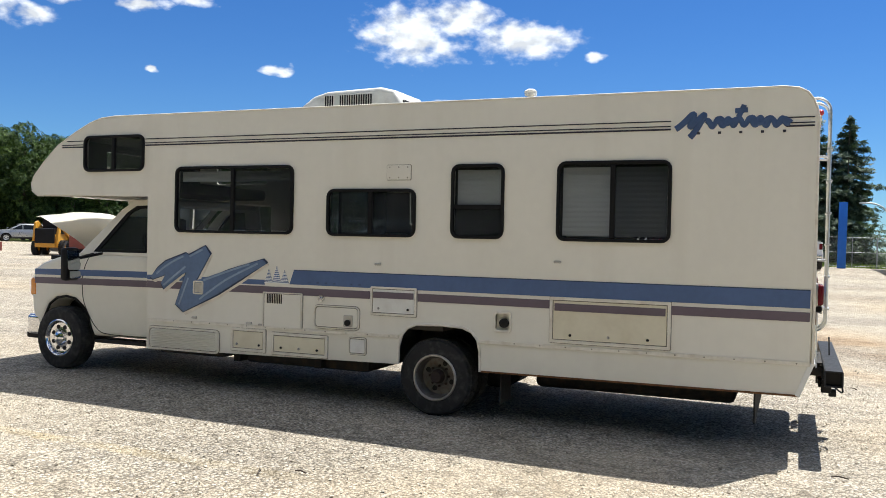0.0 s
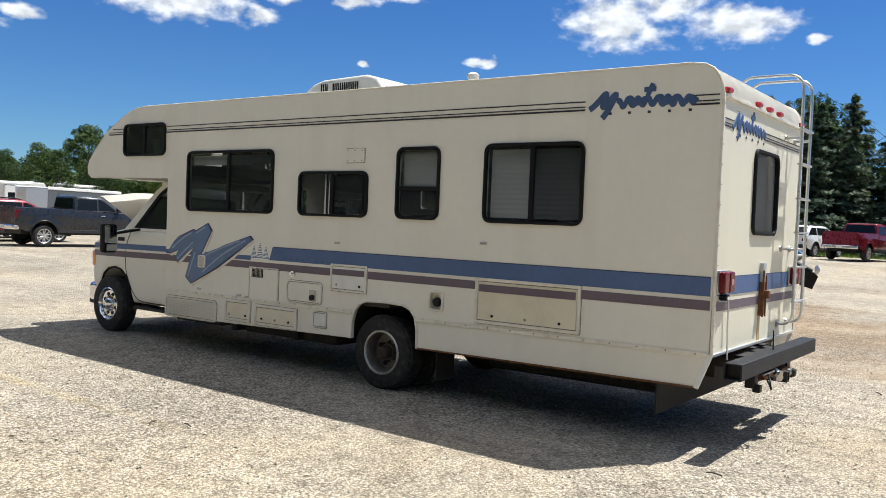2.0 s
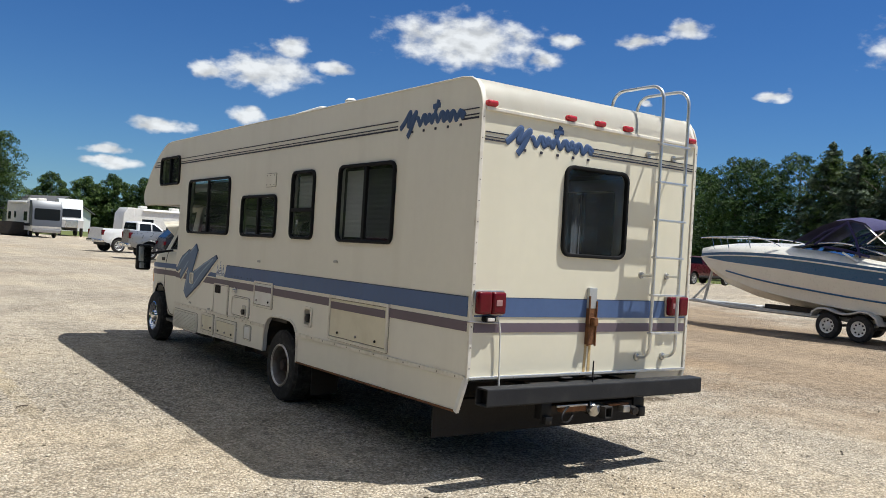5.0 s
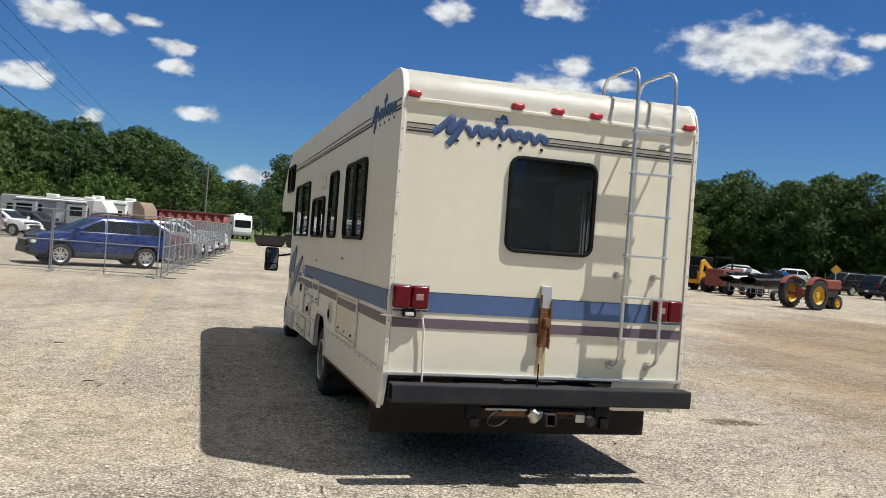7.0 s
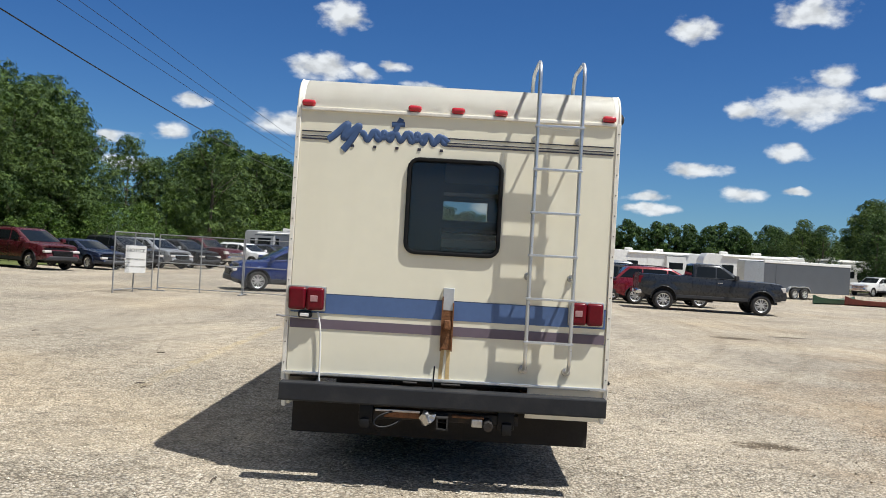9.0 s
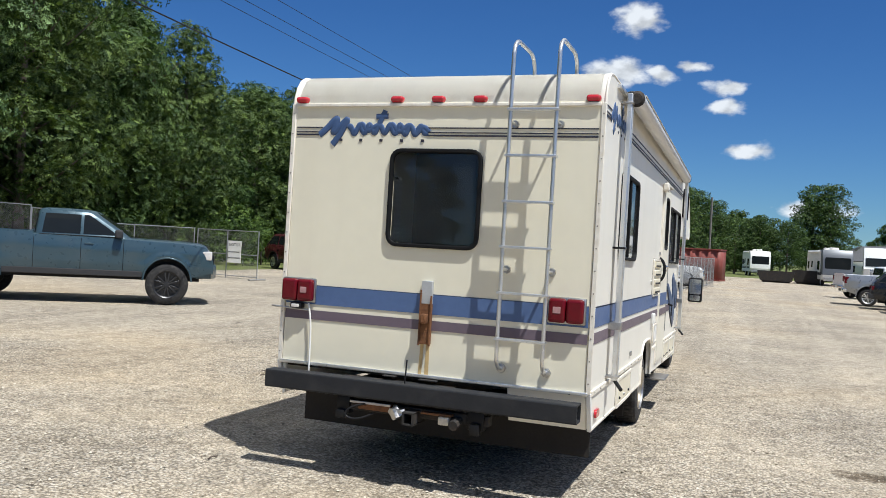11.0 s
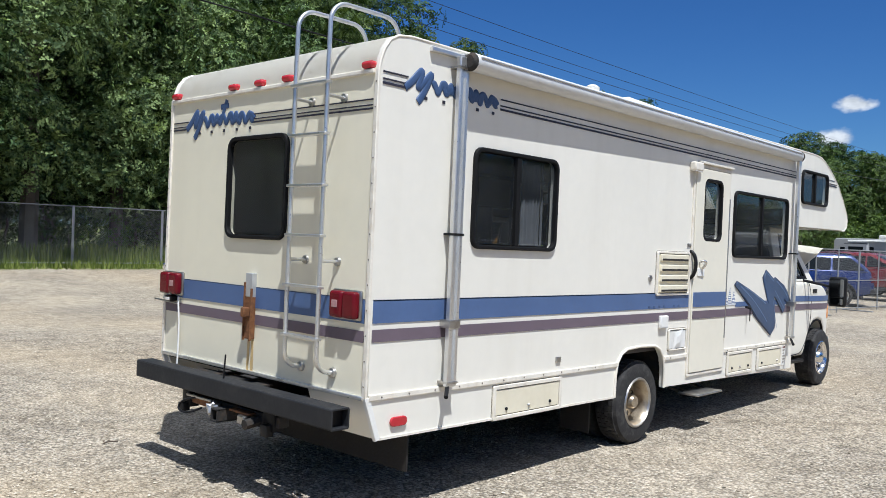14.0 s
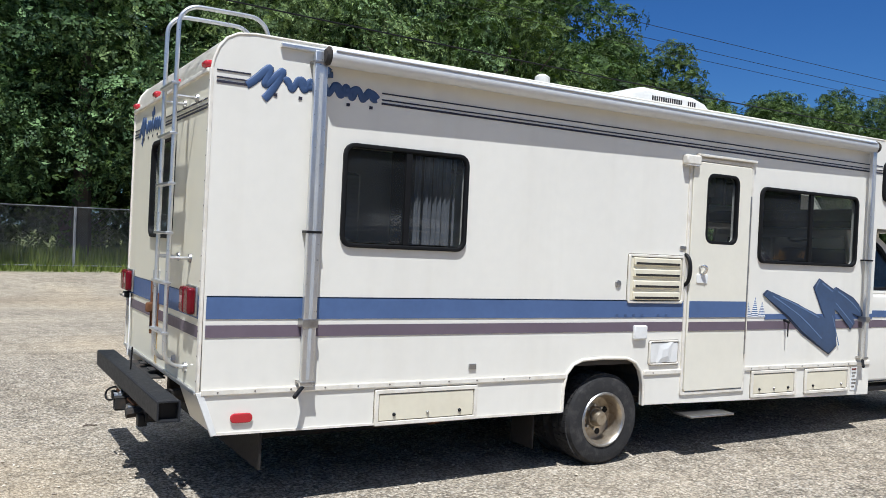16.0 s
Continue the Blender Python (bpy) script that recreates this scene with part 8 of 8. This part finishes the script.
part("bucket", moved(plate([(1.2, 0.15), (1.9, 0.12), (1.75, 0.25), (1.35, 0.35), (1.3, 0.75), (1.2, 0.75)], (), 1.6, 0.01), Matrix(((1, 0, 0, 0), (0, 0, -1, 0), (0, 1, 0, 0), (0, 0, 0, 1)))), STEEL, sk)

ld = thing("utility_loader", pose(26.2, 35.3, ground_z(26, 35), 0, 0, 20), "rusty red and white compact machine on rubber tyres", "loader")
part("body", box(-1.2, 0.6, -0.6, 0.6, 0.4, 1.35, 0.06), BARN_RED, ld)
part("side_panel", box(0.6, 1.1, -0.62, 0.62, 0.35, 1.5, 0.08), WHITE_PLASTIC, ld)
part("roll_bar", joined(rod((-0.4, -0.55, 1.3), (-0.4, -0.55, 2.0), 0.04), rod((-0.4, 0.55, 1.3), (-0.4, 0.55, 2.0), 0.04), rod((-0.4, -0.55, 2.0), (-0.4, 0.55, 2.0), 0.04)), BLACK, ld)
for sy in (-1, 1):
    for x in (-0.75, 0.7):
        big_wheel(ld, x, sy * 0.68, 0.36, 0.13, 0.18, STEEL)


def jet_ski(x, y, heading, colour, label):
    j = thing("jet_ski", pose(x, y, ground_z(x, y), 0, 0, heading), label, "jet ski", "jet skis")
    shape = ((-1.5, 0.74, 0.98, 0.48), (-0.9, 0.66, 0.98, 0.56), (0.0, 0.62, 1.02, 0.58), (0.7, 0.64, 1.08, 0.50), (1.2, 0.74, 1.13, 0.34), (1.5, 0.90, 1.16, 0.17), (1.66, 1.06, 1.16, 0.03))
    part("hull", loft([[(sx, -w, zt), (sx, -w * 0.95, zb + 0.16), (sx, -w * 0.5, zb + 0.03), (sx, 0, zb), (sx, w * 0.5, zb + 0.03), (sx, w * 0.95, zb + 0.16), (sx, w, zt)] for sx, zb, zt, w in shape]), BLACK, j)
    part("deck", loft([[(sx, -w * 1.02, zt - 0.02), (sx, -w * 0.9, zt + 0.05), (sx, -w * 0.45, zt + 0.10), (sx, 0, zt + 0.12), (sx, w * 0.45, zt + 0.10), (sx, w * 0.9, zt + 0.05), (sx, w * 1.02, zt - 0.02)] for sx, zb, zt, w in shape]), colour, j)
    part("seat", moved(plate([(-1.35, 1.05), (-1.38, 1.22), (-0.9, 1.30), (-0.3, 1.26), (0.1, 1.34), (0.25, 1.10)], (), 0.34, 0.05, 2), Matrix(((1, 0, 0, 0), (0, 0, -1, 0), (0, 1, 0, 0), (0, 0, 0, 1)))), BLACK, j)
    part("cowl", moved(plate([(0.1, 1.12), (1.35, 1.16), (1.0, 1.32), (0.55, 1.46), (0.22, 1.50)], (), 0.42, 0.06, 2), Matrix(((1, 0, 0, 0), (0, 0, -1, 0), (0, 1, 0, 0), (0, 0, 0, 1)))), colour, j)
    part("handlebar", tube([(0.05, -0.36, 1.54), (0.22, -0.2, 1.56), (0.28, 0, 1.52), (0.22, 0.2, 1.56), (0.05, 0.36, 1.54)], 0.018, seg=2), BLACK, j)
    for sy in (-1, 1):
        part("cradle_rail", rod((-1.3, sy * 0.3, 0.55), (1.2, sy * 0.3, 0.60), 0.03, 6), GALV, j)
        part("cradle_tongue", rod((1.0, sy * 0.3, 0.50), (2.3, 0, 0.48), 0.025, 6), GALV, j)
        put_wheel(j, -0.3, sy * 0.72, 0.27)
    part("cradle_axle", rod((-0.3, -0.7, 0.27), (-0.3, 0.7, 0.27), 0.03, 6), GALV, j)
    for sx in (-0.8, 0.6):
        for sy in (-1, 1):
            part("cradle_post", rod((sx, sy * 0.35, 0.27), (sx, sy * 0.35, 0.72), 0.025, 6), GALV, j)


jet_ski(25.3, 32.4, 15, P_WHITE, "white jet ski on a small trailer")
jet_ski(25.0, 30.2, 15, P_BLACK, "black jet ski on a small trailer")
jet_ski(27.5, 32.8, 15, BOAT_BLUE, "blue jet ski on a small trailer")
for x, y, a, m, lab in ((26.0, 44.4, -10, BARN_RED, "faded red canoe lying on the gravel"), (23.7, 45.4, 30, mat("canoe_green", (0.03, 0.08, 0.045), 0.5, var=0.2), "green canoe lying on the gravel")):
    cn = thing("canoe", pose(x, y, ground_z(x, y), 0, 0, a) @ Matrix.Diagonal((0.8, 0.9, 0.9, 1)), lab, "canoe", "canoes")
    part("shell", loft([[(sx, -w, zt), (sx, -w * 0.75, 0.08), (sx, 0, 0.0), (sx, w * 0.75, 0.08), (sx, w, zt), (sx, w * 0.85, zt - 0.03), (sx, 0, 0.06), (sx, -w * 0.85, zt - 0.03), (sx, -w, zt)] for sx, w, zt in ((-2.5, 0.03, 0.62), (-2.0, 0.24, 0.46), (-1, 0.42, 0.38), (0, 0.46, 0.36), (1, 0.42, 0.38), (2.0, 0.24, 0.46), (2.5, 0.03, 0.62))]), m, cn)


# ---- trailers, campers, containers ----
XZ = Matrix(((1, 0, 0, 0), (0, 0, -1, 0), (0, 1, 0, 0), (0, 0, 0, 1)))
GREY_SHEET = mat("grey_sheet_metal", (0.13, 0.14, 0.155), 0.4, 0.3, var=0.08, scale=1.5)
TAN_CAP = mat("tan_cap", (0.30, 0.22, 0.15), 0.45, var=0.1)
cg = thing("cargo_trailer", pose(24.3, 52.9, ground_z(24, 53), 0, 0, 204), "grey enclosed cargo trailer with a bright roof edge", "trailer")
part("body", moved(plate([(-4.0, 0.44), (4.0, 0.44), (4.0, 2.46), (-4.0, 2.46)], (), 2.4, 0.04), XZ), GREY_SHEET, cg)
part("nose", loft([[(4.0, -1.2, z), (4.9, -0.35, z), (4.9, 0.35, z), (4.0, 1.2, z)] for z in (0.44, 1.3, 2.1, 2.42)]), ALU, cg)
for sy in (-1, 1):
    part("roof_edge", box(-4.02, 4.02, sy * 1.2 - 0.03, sy * 1.2 + 0.03, 2.36, 2.56, 0.03), WHITE_PLASTIC, cg)
    part("fender", moved(plate([(-0.15, 0.45), (-0.10, 0.68), (0.10, 0.86), (0.45, 0.90), (0.9, 0.86), (1.35, 0.90), (1.70, 0.86), (1.90, 0.68), (1.95, 0.45), (1.90, 0.45), (1.84, 0.66), (1.66, 0.80), (1.35, 0.84), (0.9, 0.80), (0.45, 0.84), (0.14, 0.80), (-0.04, 0.66), (-0.10, 0.45)], (), 0.28, 0.01), XZ @ Matrix.Translation((0, 0, sy * 1.25))), ALU, cg)
    part("side_door", box(2.2, 2.95, sy * 1.205 - 0.01, sy * 1.205 + 0.01, 0.65, 2.25), GREY_SHEET, cg)
    for ax in (0.45, 1.35):
        put_wheel(cg, ax, sy * 1.28, 0.36)
part("tongue", joined(rod((4.6, -0.3, 0.5), (6.2, 0, 0.5), 0.05), rod((4.6, 0.3, 0.5), (6.2, 0, 0.5), 0.05)), DARK, cg)
part("jack", rod((6.1, 0, 0.02), (6.1, 0, 0.9), 0.04), STEEL, cg)


def camper(name, x, y, heading, length, h, body, cap, label, category, wheels=2, group="camper trailers", motor=False, canopy=False):
    c = thing(name, pose(x, y, ground_z(x, y), 0, 0, heading), label, category, group)
    hl = length / 2
    part("body", moved(plate([(-hl, 0.55), (hl - 0.2, 0.55), (hl, 1.0), (hl - 0.1, h - 0.6), (hl - 0.5, h), (-hl + 0.15, h), (-hl, h - 0.2)], (), 2.45, 0.06, 2), XZ), body, c)
    part("cap", moved(plate([(hl - 1.1, 1.0), (hl + 0.02, 1.0), (hl - 0.08, h - 0.55), (hl - 0.5, h + 0.02), (hl - 1.1, h + 0.02)], (), 2.48, 0.05, 2), XZ), cap, c)
    for sy in (-1, 1):
        for u, w, z0, z1 in ((-0.75, 0.9, 1.45, 2.15), (-0.3, 0.6, 1.6, 2.2), (0.12, 0.62, 0.75, 2.5), (0.5, 1.1, 1.4, 2.2)):
            part("window" if w != 0.62 else "door", moved(plate(rrect(u * hl - w / 2, u * hl + w / 2, z0, z1, 0.06), (), 0.03, 0.008), XZ @ Matrix.Translation((0, 0, sy * 1.235))), GLASS_CAR if w != 0.62 else WHITE_PLASTIC, c)
        part("stripe", moved(plate([(-hl + 0.1, 0.95), (hl - 0.5, 0.95), (hl - 0.6, 1.2), (-hl + 0.1, 1.12)], (), 0.012), XZ @ Matrix.Translation((0, 0, sy * 1.236))), P_GREY, c)
        part("awning", rod((-hl * 0.7, sy * 1.3, h - 0.18), (hl * 0.6, sy * 1.3, h - 0.18), 0.07, 8), WHITE_PLASTIC, c)
        for k in range(wheels):
            put_wheel(c, (-0.3 - 0.9 * k) if not motor else (hl - 1.4, -hl + 2.2)[k], sy * 1.0, 0.38)
    if not motor:
        for sy, u0, u1 in ((-1, -0.72, -0.30), (-1, 0.26, 0.62), (1, -0.6, -0.2)):
            so = part("slide_out", box(u0 * hl, u1 * hl, min(sy * 1.2, sy * 1.62), max(sy * 1.2, sy * 1.62), 0.95, h - 0.35, 0.03), body, c)
            part("pane", box(u0 * hl + 0.25, u1 * hl - 0.25, sy * 1.615 - 0.012, sy * 1.615 + 0.012, 1.55, 2.2, 0.008), GLASS_CAR, so)
            part("slide_trim", box(u0 * hl - 0.03, u1 * hl + 0.03, sy * 1.60 - 0.02, sy * 1.60 + 0.02, h - 0.42, h - 0.34, 0.008), P_GREY, so)
    if canopy:
        cp = part("awning_canopy", moved(box(-hl * 0.8, hl * 0.75, -1.5, 0.0, 0.0, 0.03), Matrix.Translation((0, -1.26, h - 0.25)) @ pose(0, 0, 0, 9, 0, 0)), WHITE_PLASTIC, c, "white awning rolled out from the wall")
        for u in (-0.78, 0.73):
            part("canopy_arm", rod((u * hl, -1.27, 1.35), (u * hl, -2.70, h - 0.50), 0.03), WHITE_PLASTIC, cp)
    part("roof_unit", box(-1.0, -0.2, -0.35, 0.35, h, h + 0.28, 0.08), AC_WHITE, c)
    part("roof_unit", box(hl * 0.45, hl * 0.45 + 0.7, -0.35, 0.35, h, h + 0.26, 0.08), AC_WHITE, c)
    part("underframe", box(-hl + 0.2, hl - 0.3, -0.9, 0.9, 0.38, 0.58), DARK, c)
    if motor:
        part("windscreen", moved(plate(rrect(-1.05, 1.05, 1.55, 2.55, 0.12), (), 0.03, 0.01), Matrix(((0, 0, 1, hl - 0.02), (1, 0, 0, 0), (0, 1, 0, 0), (0, 0, 0, 1)))), GLASS_CAR, c)
        part("bumper", box(hl - 0.1, hl + 0.08, -1.15, 1.15, 0.45, 0.75, 0.05), STEEL, c)
    else:
        part("pin_box", box(hl - 0.2, hl + 0.9, -0.12, 0.12, 0.5, 0.7), DARK, c)
    return c


camper("camper_trailer", 20.5, 78.5, 185, 9.5, 3.2, WHITE_PLASTIC, WHITE_PLASTIC, "white fifth-wheel camper trailer behind the cars", "camper trailer", canopy=True)
camper("camper_trailer", 28.8, 74.5, 178, 9.5, 3.2, WHITE_PLASTIC, WHITE_PLASTIC, "white camper trailer with an open awning", "camper trailer", canopy=True)
camper("camper_trailer", 37.5, 78.0, 178, 8.5, 3.3, WHITE_PLASTIC, WHITE_PLASTIC, "white travel trailer at the end of the row", "camper trailer")
camper("camper_trailer", -12.3, 61.5, -12, 7.6, 2.78, mat("light_grey_siding", (0.42, 0.42, 0.42), 0.5, var=0.08), WHITE_PLASTIC, "grey and white camper trailer in the fenced yard", "camper trailer")
camper("camper_trailer", -10.0, 68.5, -20, 8.0, 3.05, WHITE_PLASTIC, TAN_CAP, "fifth-wheel camper with a tan front cap", "camper trailer")
camper("camper_van", 2.6, 112.0, -80, 6.0, 3.2, WHITE_PLASTIC, WHITE_PLASTIC, "white camper van far down the lot", "camper van", 2, "", True)
camper("motor_coach", 8.8, 80.0, -85, 9.0, 3.2, WHITE_PLASTIC, GREY_SHEET, "white and silver motor coach at the end of the lot", "motor coach", 2, "", True)
ct = thing("shipping_container", pose(-4.6, 69.5, 0, 0, 0, -10), "red corrugated shipping container behind the fence", "container")
wavy = []
for k in range(49):
    wavy.append((-4.5 + 9.0 * k / 48, -1.2 + (0.045 if (k // 2) % 2 else 0.0)))
part("shell", moved(plate(wavy + [(-p[0], -p[1]) for p in wavy], (), 2.5), Matrix.Translation((0, 0, 1.35))), BARN_RED, ct)
part("frame", joined(box(-4.55, 4.55, -1.25, 1.25, 2.55, 2.66), box(-4.55, 4.55, -1.25, 1.25, 0.0, 0.14)), BARN_RED, ct)
for x, y, w, h, m in ((4.3, 78.0, 3.2, 1.05, DARK), (7.2, 79.0, 3.0, 1.25, DARK)):
    db = thing("skip_container", pose(x, y, 0, 0, 0, -6), "dark open steel skip at the far edge", "skip", "skips")
    part("tub", moved(plate([(-w / 2 + 0.3, 0.15), (w / 2 - 0.3, 0.15), (w / 2, h), (w / 2 - 0.08, h), (w / 2 - 0.36, 0.23), (-w / 2 + 0.36, 0.23), (-w / 2 + 0.08, h), (-w / 2, h)], (), 1.9, 0.01), XZ), DARK, db)
    for sy in (-1, 1):
        part("wall", moved(plate([(-w / 2 + 0.3, 0.15), (w / 2 - 0.3, 0.15), (w / 2, h), (-w / 2, h)], (), 0.06), XZ @ Matrix.Translation((0, 0, sy * 0.95))), m, db)
    part("skid", box(-w / 2 + 0.4, w / 2 - 0.4, -0.6, 0.6, 0.0, 0.16), DARK, db)
sm = thing("lorry_tractor", pose(14.2, 92, 0, 0, 0, -95), "white lorry tractor unit at the far edge", "lorry")
part("cab", moved(plate([(-1.5, 0.9), (2.6, 0.9), (2.7, 1.7), (1.6, 1.9), (1.2, 2.9), (0.6, 3.9), (-1.0, 3.95), (-1.5, 3.6)], (), 2.4, 0.08, 2), XZ), P_WHITE, sm)
part("windscreen", moved(box(-0.03, 0.03, -1.0, 1.0, -0.45, 0.45), Matrix.Translation((1.45, 0, 2.42)) @ pose(0, 0, 0, 0, -22, 0)), GLASS_CAR, sm)
part("grille", box(2.6, 2.74, -0.6, 0.6, 0.9, 1.7, 0.04), CHROME, sm)
part("chassis", box(-5.0, 2.5, -0.5, 0.5, 0.6, 0.95), DARK, sm)
for ax in (1.8, -2.6, -3.9):
    for sy in (-1, 1):
        put_wheel(sm, ax, sy * 1.05, 0.5)

# far house and the building at the lot's south-east corner
SIDING = mat("white_siding", (0.72, 0.72, 0.70), 0.6, var=0.05, scale=2)
SHINGLE = mat("grey_roofing", (0.12, 0.12, 0.125), 0.85, var=0.25, scale=3, bump=0.3)


def house(name, x, y, heading, w, d, h, rise, label):
    b = thing(name, pose(x, y, ground_z(x, y), 0, 0, heading), label, "building")
    part("wall", moved(plate([(-w / 2, -0.1), (w / 2, -0.1), (w / 2, h), (0, h + rise), (-w / 2, h)], (), d), XZ), SIDING, b)
    for s in (-1, 1):
        sl = math.degrees(math.atan2(rise, w / 2))
        ln = math.hypot(rise, w / 2) + 0.5
        part("roof", moved(box(0, ln, -d / 2 - 0.4, d / 2 + 0.4, 0.02, 0.14), Matrix.Translation((0, 0, h + rise)) @ (pose(0, 0, 0, 0, sl, 0) if s > 0 else pose(0, 0, 0, 0, 0, 180) @ pose(0, 0, 0, 0, sl, 0))), SHINGLE, b)
        for k in range(max(int(d / 3), 1)):
            yy = -d / 2 + 1.5 + 3 * k
            wn_ = part("window", box(s * (w / 2 + 0.005) - 0.03, s * (w / 2 + 0.005) + 0.03, yy - 0.5, yy + 0.5, 1.0, 2.1), WHITE_PLASTIC, b)
            part("pane", box(s * (w / 2 + 0.01) - 0.03, s * (w / 2 + 0.01) + 0.03, yy - 0.42, yy + 0.42, 1.08, 2.02), GLASS_CAR, wn_)
    return b


house("white_house", 20, 138, 20, 8, 11, 2.9, 2.2, "small white house with a grey roof")
house("workshop_building", 38.5, -11.2, 90, 12, 14, 4.3, 1.6, "white sided workshop building at the lot edge")

# blue pylon sign, lamp post, far gate
bs = thing("pylon_sign", pose(43.5, -2.2, ground_z(43, -2), 0, 0, 0), "tall blue roadside pylon sign", "sign")
part("panel", box(-0.12, 0.12, -0.22, 0.22, 0.0, 3.7, 0.02), mat("sign_blue", (0.01, 0.13, 0.52), 0.4, var=0.08), bs)
lp = thing("street_lamp", pose(52, -5.2, ground_z(52, -5), 0, 0, 0), "thin grey street lamp with a bent arm", "street lamp")
part("pole", tube([(0, 0, 0), (0, 0, 3.2), (0, 0.2, 3.8), (0, 0.9, 4.1), (0, 1.3, 4.1)], 0.05, seg=2), GALV, lp)
part("lamp_head", box(-0.1, 0.1, 1.25, 1.7, 4.03, 4.14, 0.03), GALV, lp)
for k in range(4):
    fence_panel((46.5, -12 + 2.6 * k), (46.5, -9.4 + 2.6 * k), 1.8, False, True, "galvanised wire gate by the road", "road gate")

# power line beyond the western side
WOODP = mat("weathered_pole", (0.17, 0.16, 0.145), 0.9, var=0.3, scale=3)
POLES = [(-5.9, -40), (-12.1, 100)]
for x, y, top, arm in [(x, y, 11.0, True) for x, y in POLES] + [(-2.0, 84, 8.1, False), (6.0, 128, 7.0, False)]:
    up_ = thing("utility_pole", pose(x, y, ground_z(x, y) - 0.02, 0, 0, 5), "weathered wooden utility pole", "utility pole", "utility poles")
    part("pole", rod((0, 0, 0), (0, 0, top), 0.11, 10), WOODP, up_)
    if arm:
        part("crossarm", box(-1.2, 1.2, -0.06, 0.06, 10.3, 10.45), WOODP, up_)
for xa, xb, za, zb, zc, r in ((-7.66, -0.0442, 5.675, -0.02125, 0.00055, 0.014), (-7.87, 0.0386, 7.06, -0.0424, 0.00045, 0.006), (-8.35, 0.0386, 6.93, -0.0424, 0.00045, 0.006), (-8.62, 0.0386, 6.80, -0.0424, 0.00045, 0.006)):
    pts = [(xa + xb * y, y, za + zb * y + zc * y * y) for y in range(-40, 101, 4)]
    cb = part("overhead_cable", tube(pts, r, seg=1, smooth=False), BLACK)
    tagged(cb, "black overhead cable sagging between utility poles", "cable", "overhead cables")

# low things on the ground
for x, y, a in ((-3.52, 3.58, 20), (-3.38, 3.32, 70), (2.9, -0.55, 30), (-1.6, -0.2, 80), (-4.2, 6.3, 10), (12.4, 9.6, 5), (-7.0, 8.2, 50)):
    tw = part("twig", moved(tube([(-0.09, 0, 0.012), (-0.02, 0.02, 0.025), (0.05, -0.01, 0.018), (0.10, 0.03, 0.014)], 0.008, seg=1), pose(x, y, ground_z(x, y), 0, 0, a) @ Matrix.Diagonal((0.6, 0.6, 0.8, 1))), BARK)
    tagged(tw, "small dry twig lying on gravel", "twig", "twigs")


# loose stones and grass, past counting
def scatter(name, count, area, build, material, label):
    rng = random.Random(name)
    verts, faces = [], []
    for _ in range(count):
        build(rng, area(rng), verts, faces)
    me = bpy.data.meshes.new(name)
    me.from_pydata(verts, [], faces)
    me.materials.append(material)
    return tagged(new(name, me), label, name.replace("_", " "), kind="stuff")


def stone(rng, p, verts, faces):
    s = rng.uniform(0.005, 0.013) * (1.6 if rng.random() < 0.06 else 1)
    b = len(verts)
    z = ground_z(*p) + s * 0.15 + 0.004
    for dx, dy, dz in ((1, 0, 0), (0.2, 1, 0.1), (-0.9, 0.3, 0), (-0.2, -0.9, 0.1), (0.1, 0.1, 0.7), (0, 0, -0.6)):
        verts.append((p[0] + s * (dx + rng.uniform(-0.3, 0.3)), p[1] + s * (dy + rng.uniform(-0.3, 0.3)), z + s * (dz + rng.uniform(-0.15, 0.15))))
    for i in range(4):
        faces.append((b + i, b + (i + 1) % 4, b + 4))
        faces.append((b + (i + 1) % 4, b + i, b + 5))


def near_rv(rng):
    while True:
        x, y = rng.uniform(-7.0, 6.5), rng.uniform(-4.5, 8.5)
        d = max(abs(x) - 1.2, 0) + max(-y, 0)
        if rng.random() < 1.2 / (0.6 + d * 0.3):
            return x, y


def stone_material():
    m, n, l, b = nodes_of("loose_stone")
    isl = n.new("ShaderNodeNewGeometry").outputs["Random Per Island"]
    l.new(ramp_node(n, l, isl, [(0.0, (0.22, 0.18, 0.135)), (0.3, (0.40, 0.345, 0.265)), (0.7, (0.58, 0.51, 0.40)), (1.0, (0.68, 0.61, 0.50))]), b.inputs["Base Color"])
    b.inputs["Roughness"].default_value = 0.9
    return m


scatter("gravel_stones", 12000, near_rv, stone, stone_material(), "loose pale gravel stones on the lot")


def blade(rng, p, verts, faces):
    h, w, a = rng.uniform(0.08, 0.30), rng.uniform(0.012, 0.03), rng.uniform(0, 6.28)
    if p[0] < -21.8:
        h, w = h * 2.6, w * 1.5
    b, z = len(verts), ground_z(*p)
    lx, ly = rng.uniform(-0.1, 0.1), rng.uniform(-0.1, 0.1)
    verts.extend([(p[0] - w * math.cos(a), p[1] - w * math.sin(a), z - 0.02), (p[0] + w * math.cos(a), p[1] + w * math.sin(a), z - 0.02), (p[0] + lx, p[1] + ly, z + h)])
    faces.append((b, b + 1, b + 2))


GRASS = leaf_material("grass_blades", (0.08, 0.125, 0.025), (0.26, 0.31, 0.09), 0)
scatter("grass", 26000, lambda rng: (-20.6 - rng.random() ** 1.1 * 4.0, rng.uniform(-24, 17)), blade, GRASS, "rough green grass along the fence")
scatter("far_grass", 9000, lambda rng: (rng.uniform(46, 54), rng.uniform(-12, 34)), blade, GRASS, "rough grass before the spruces")
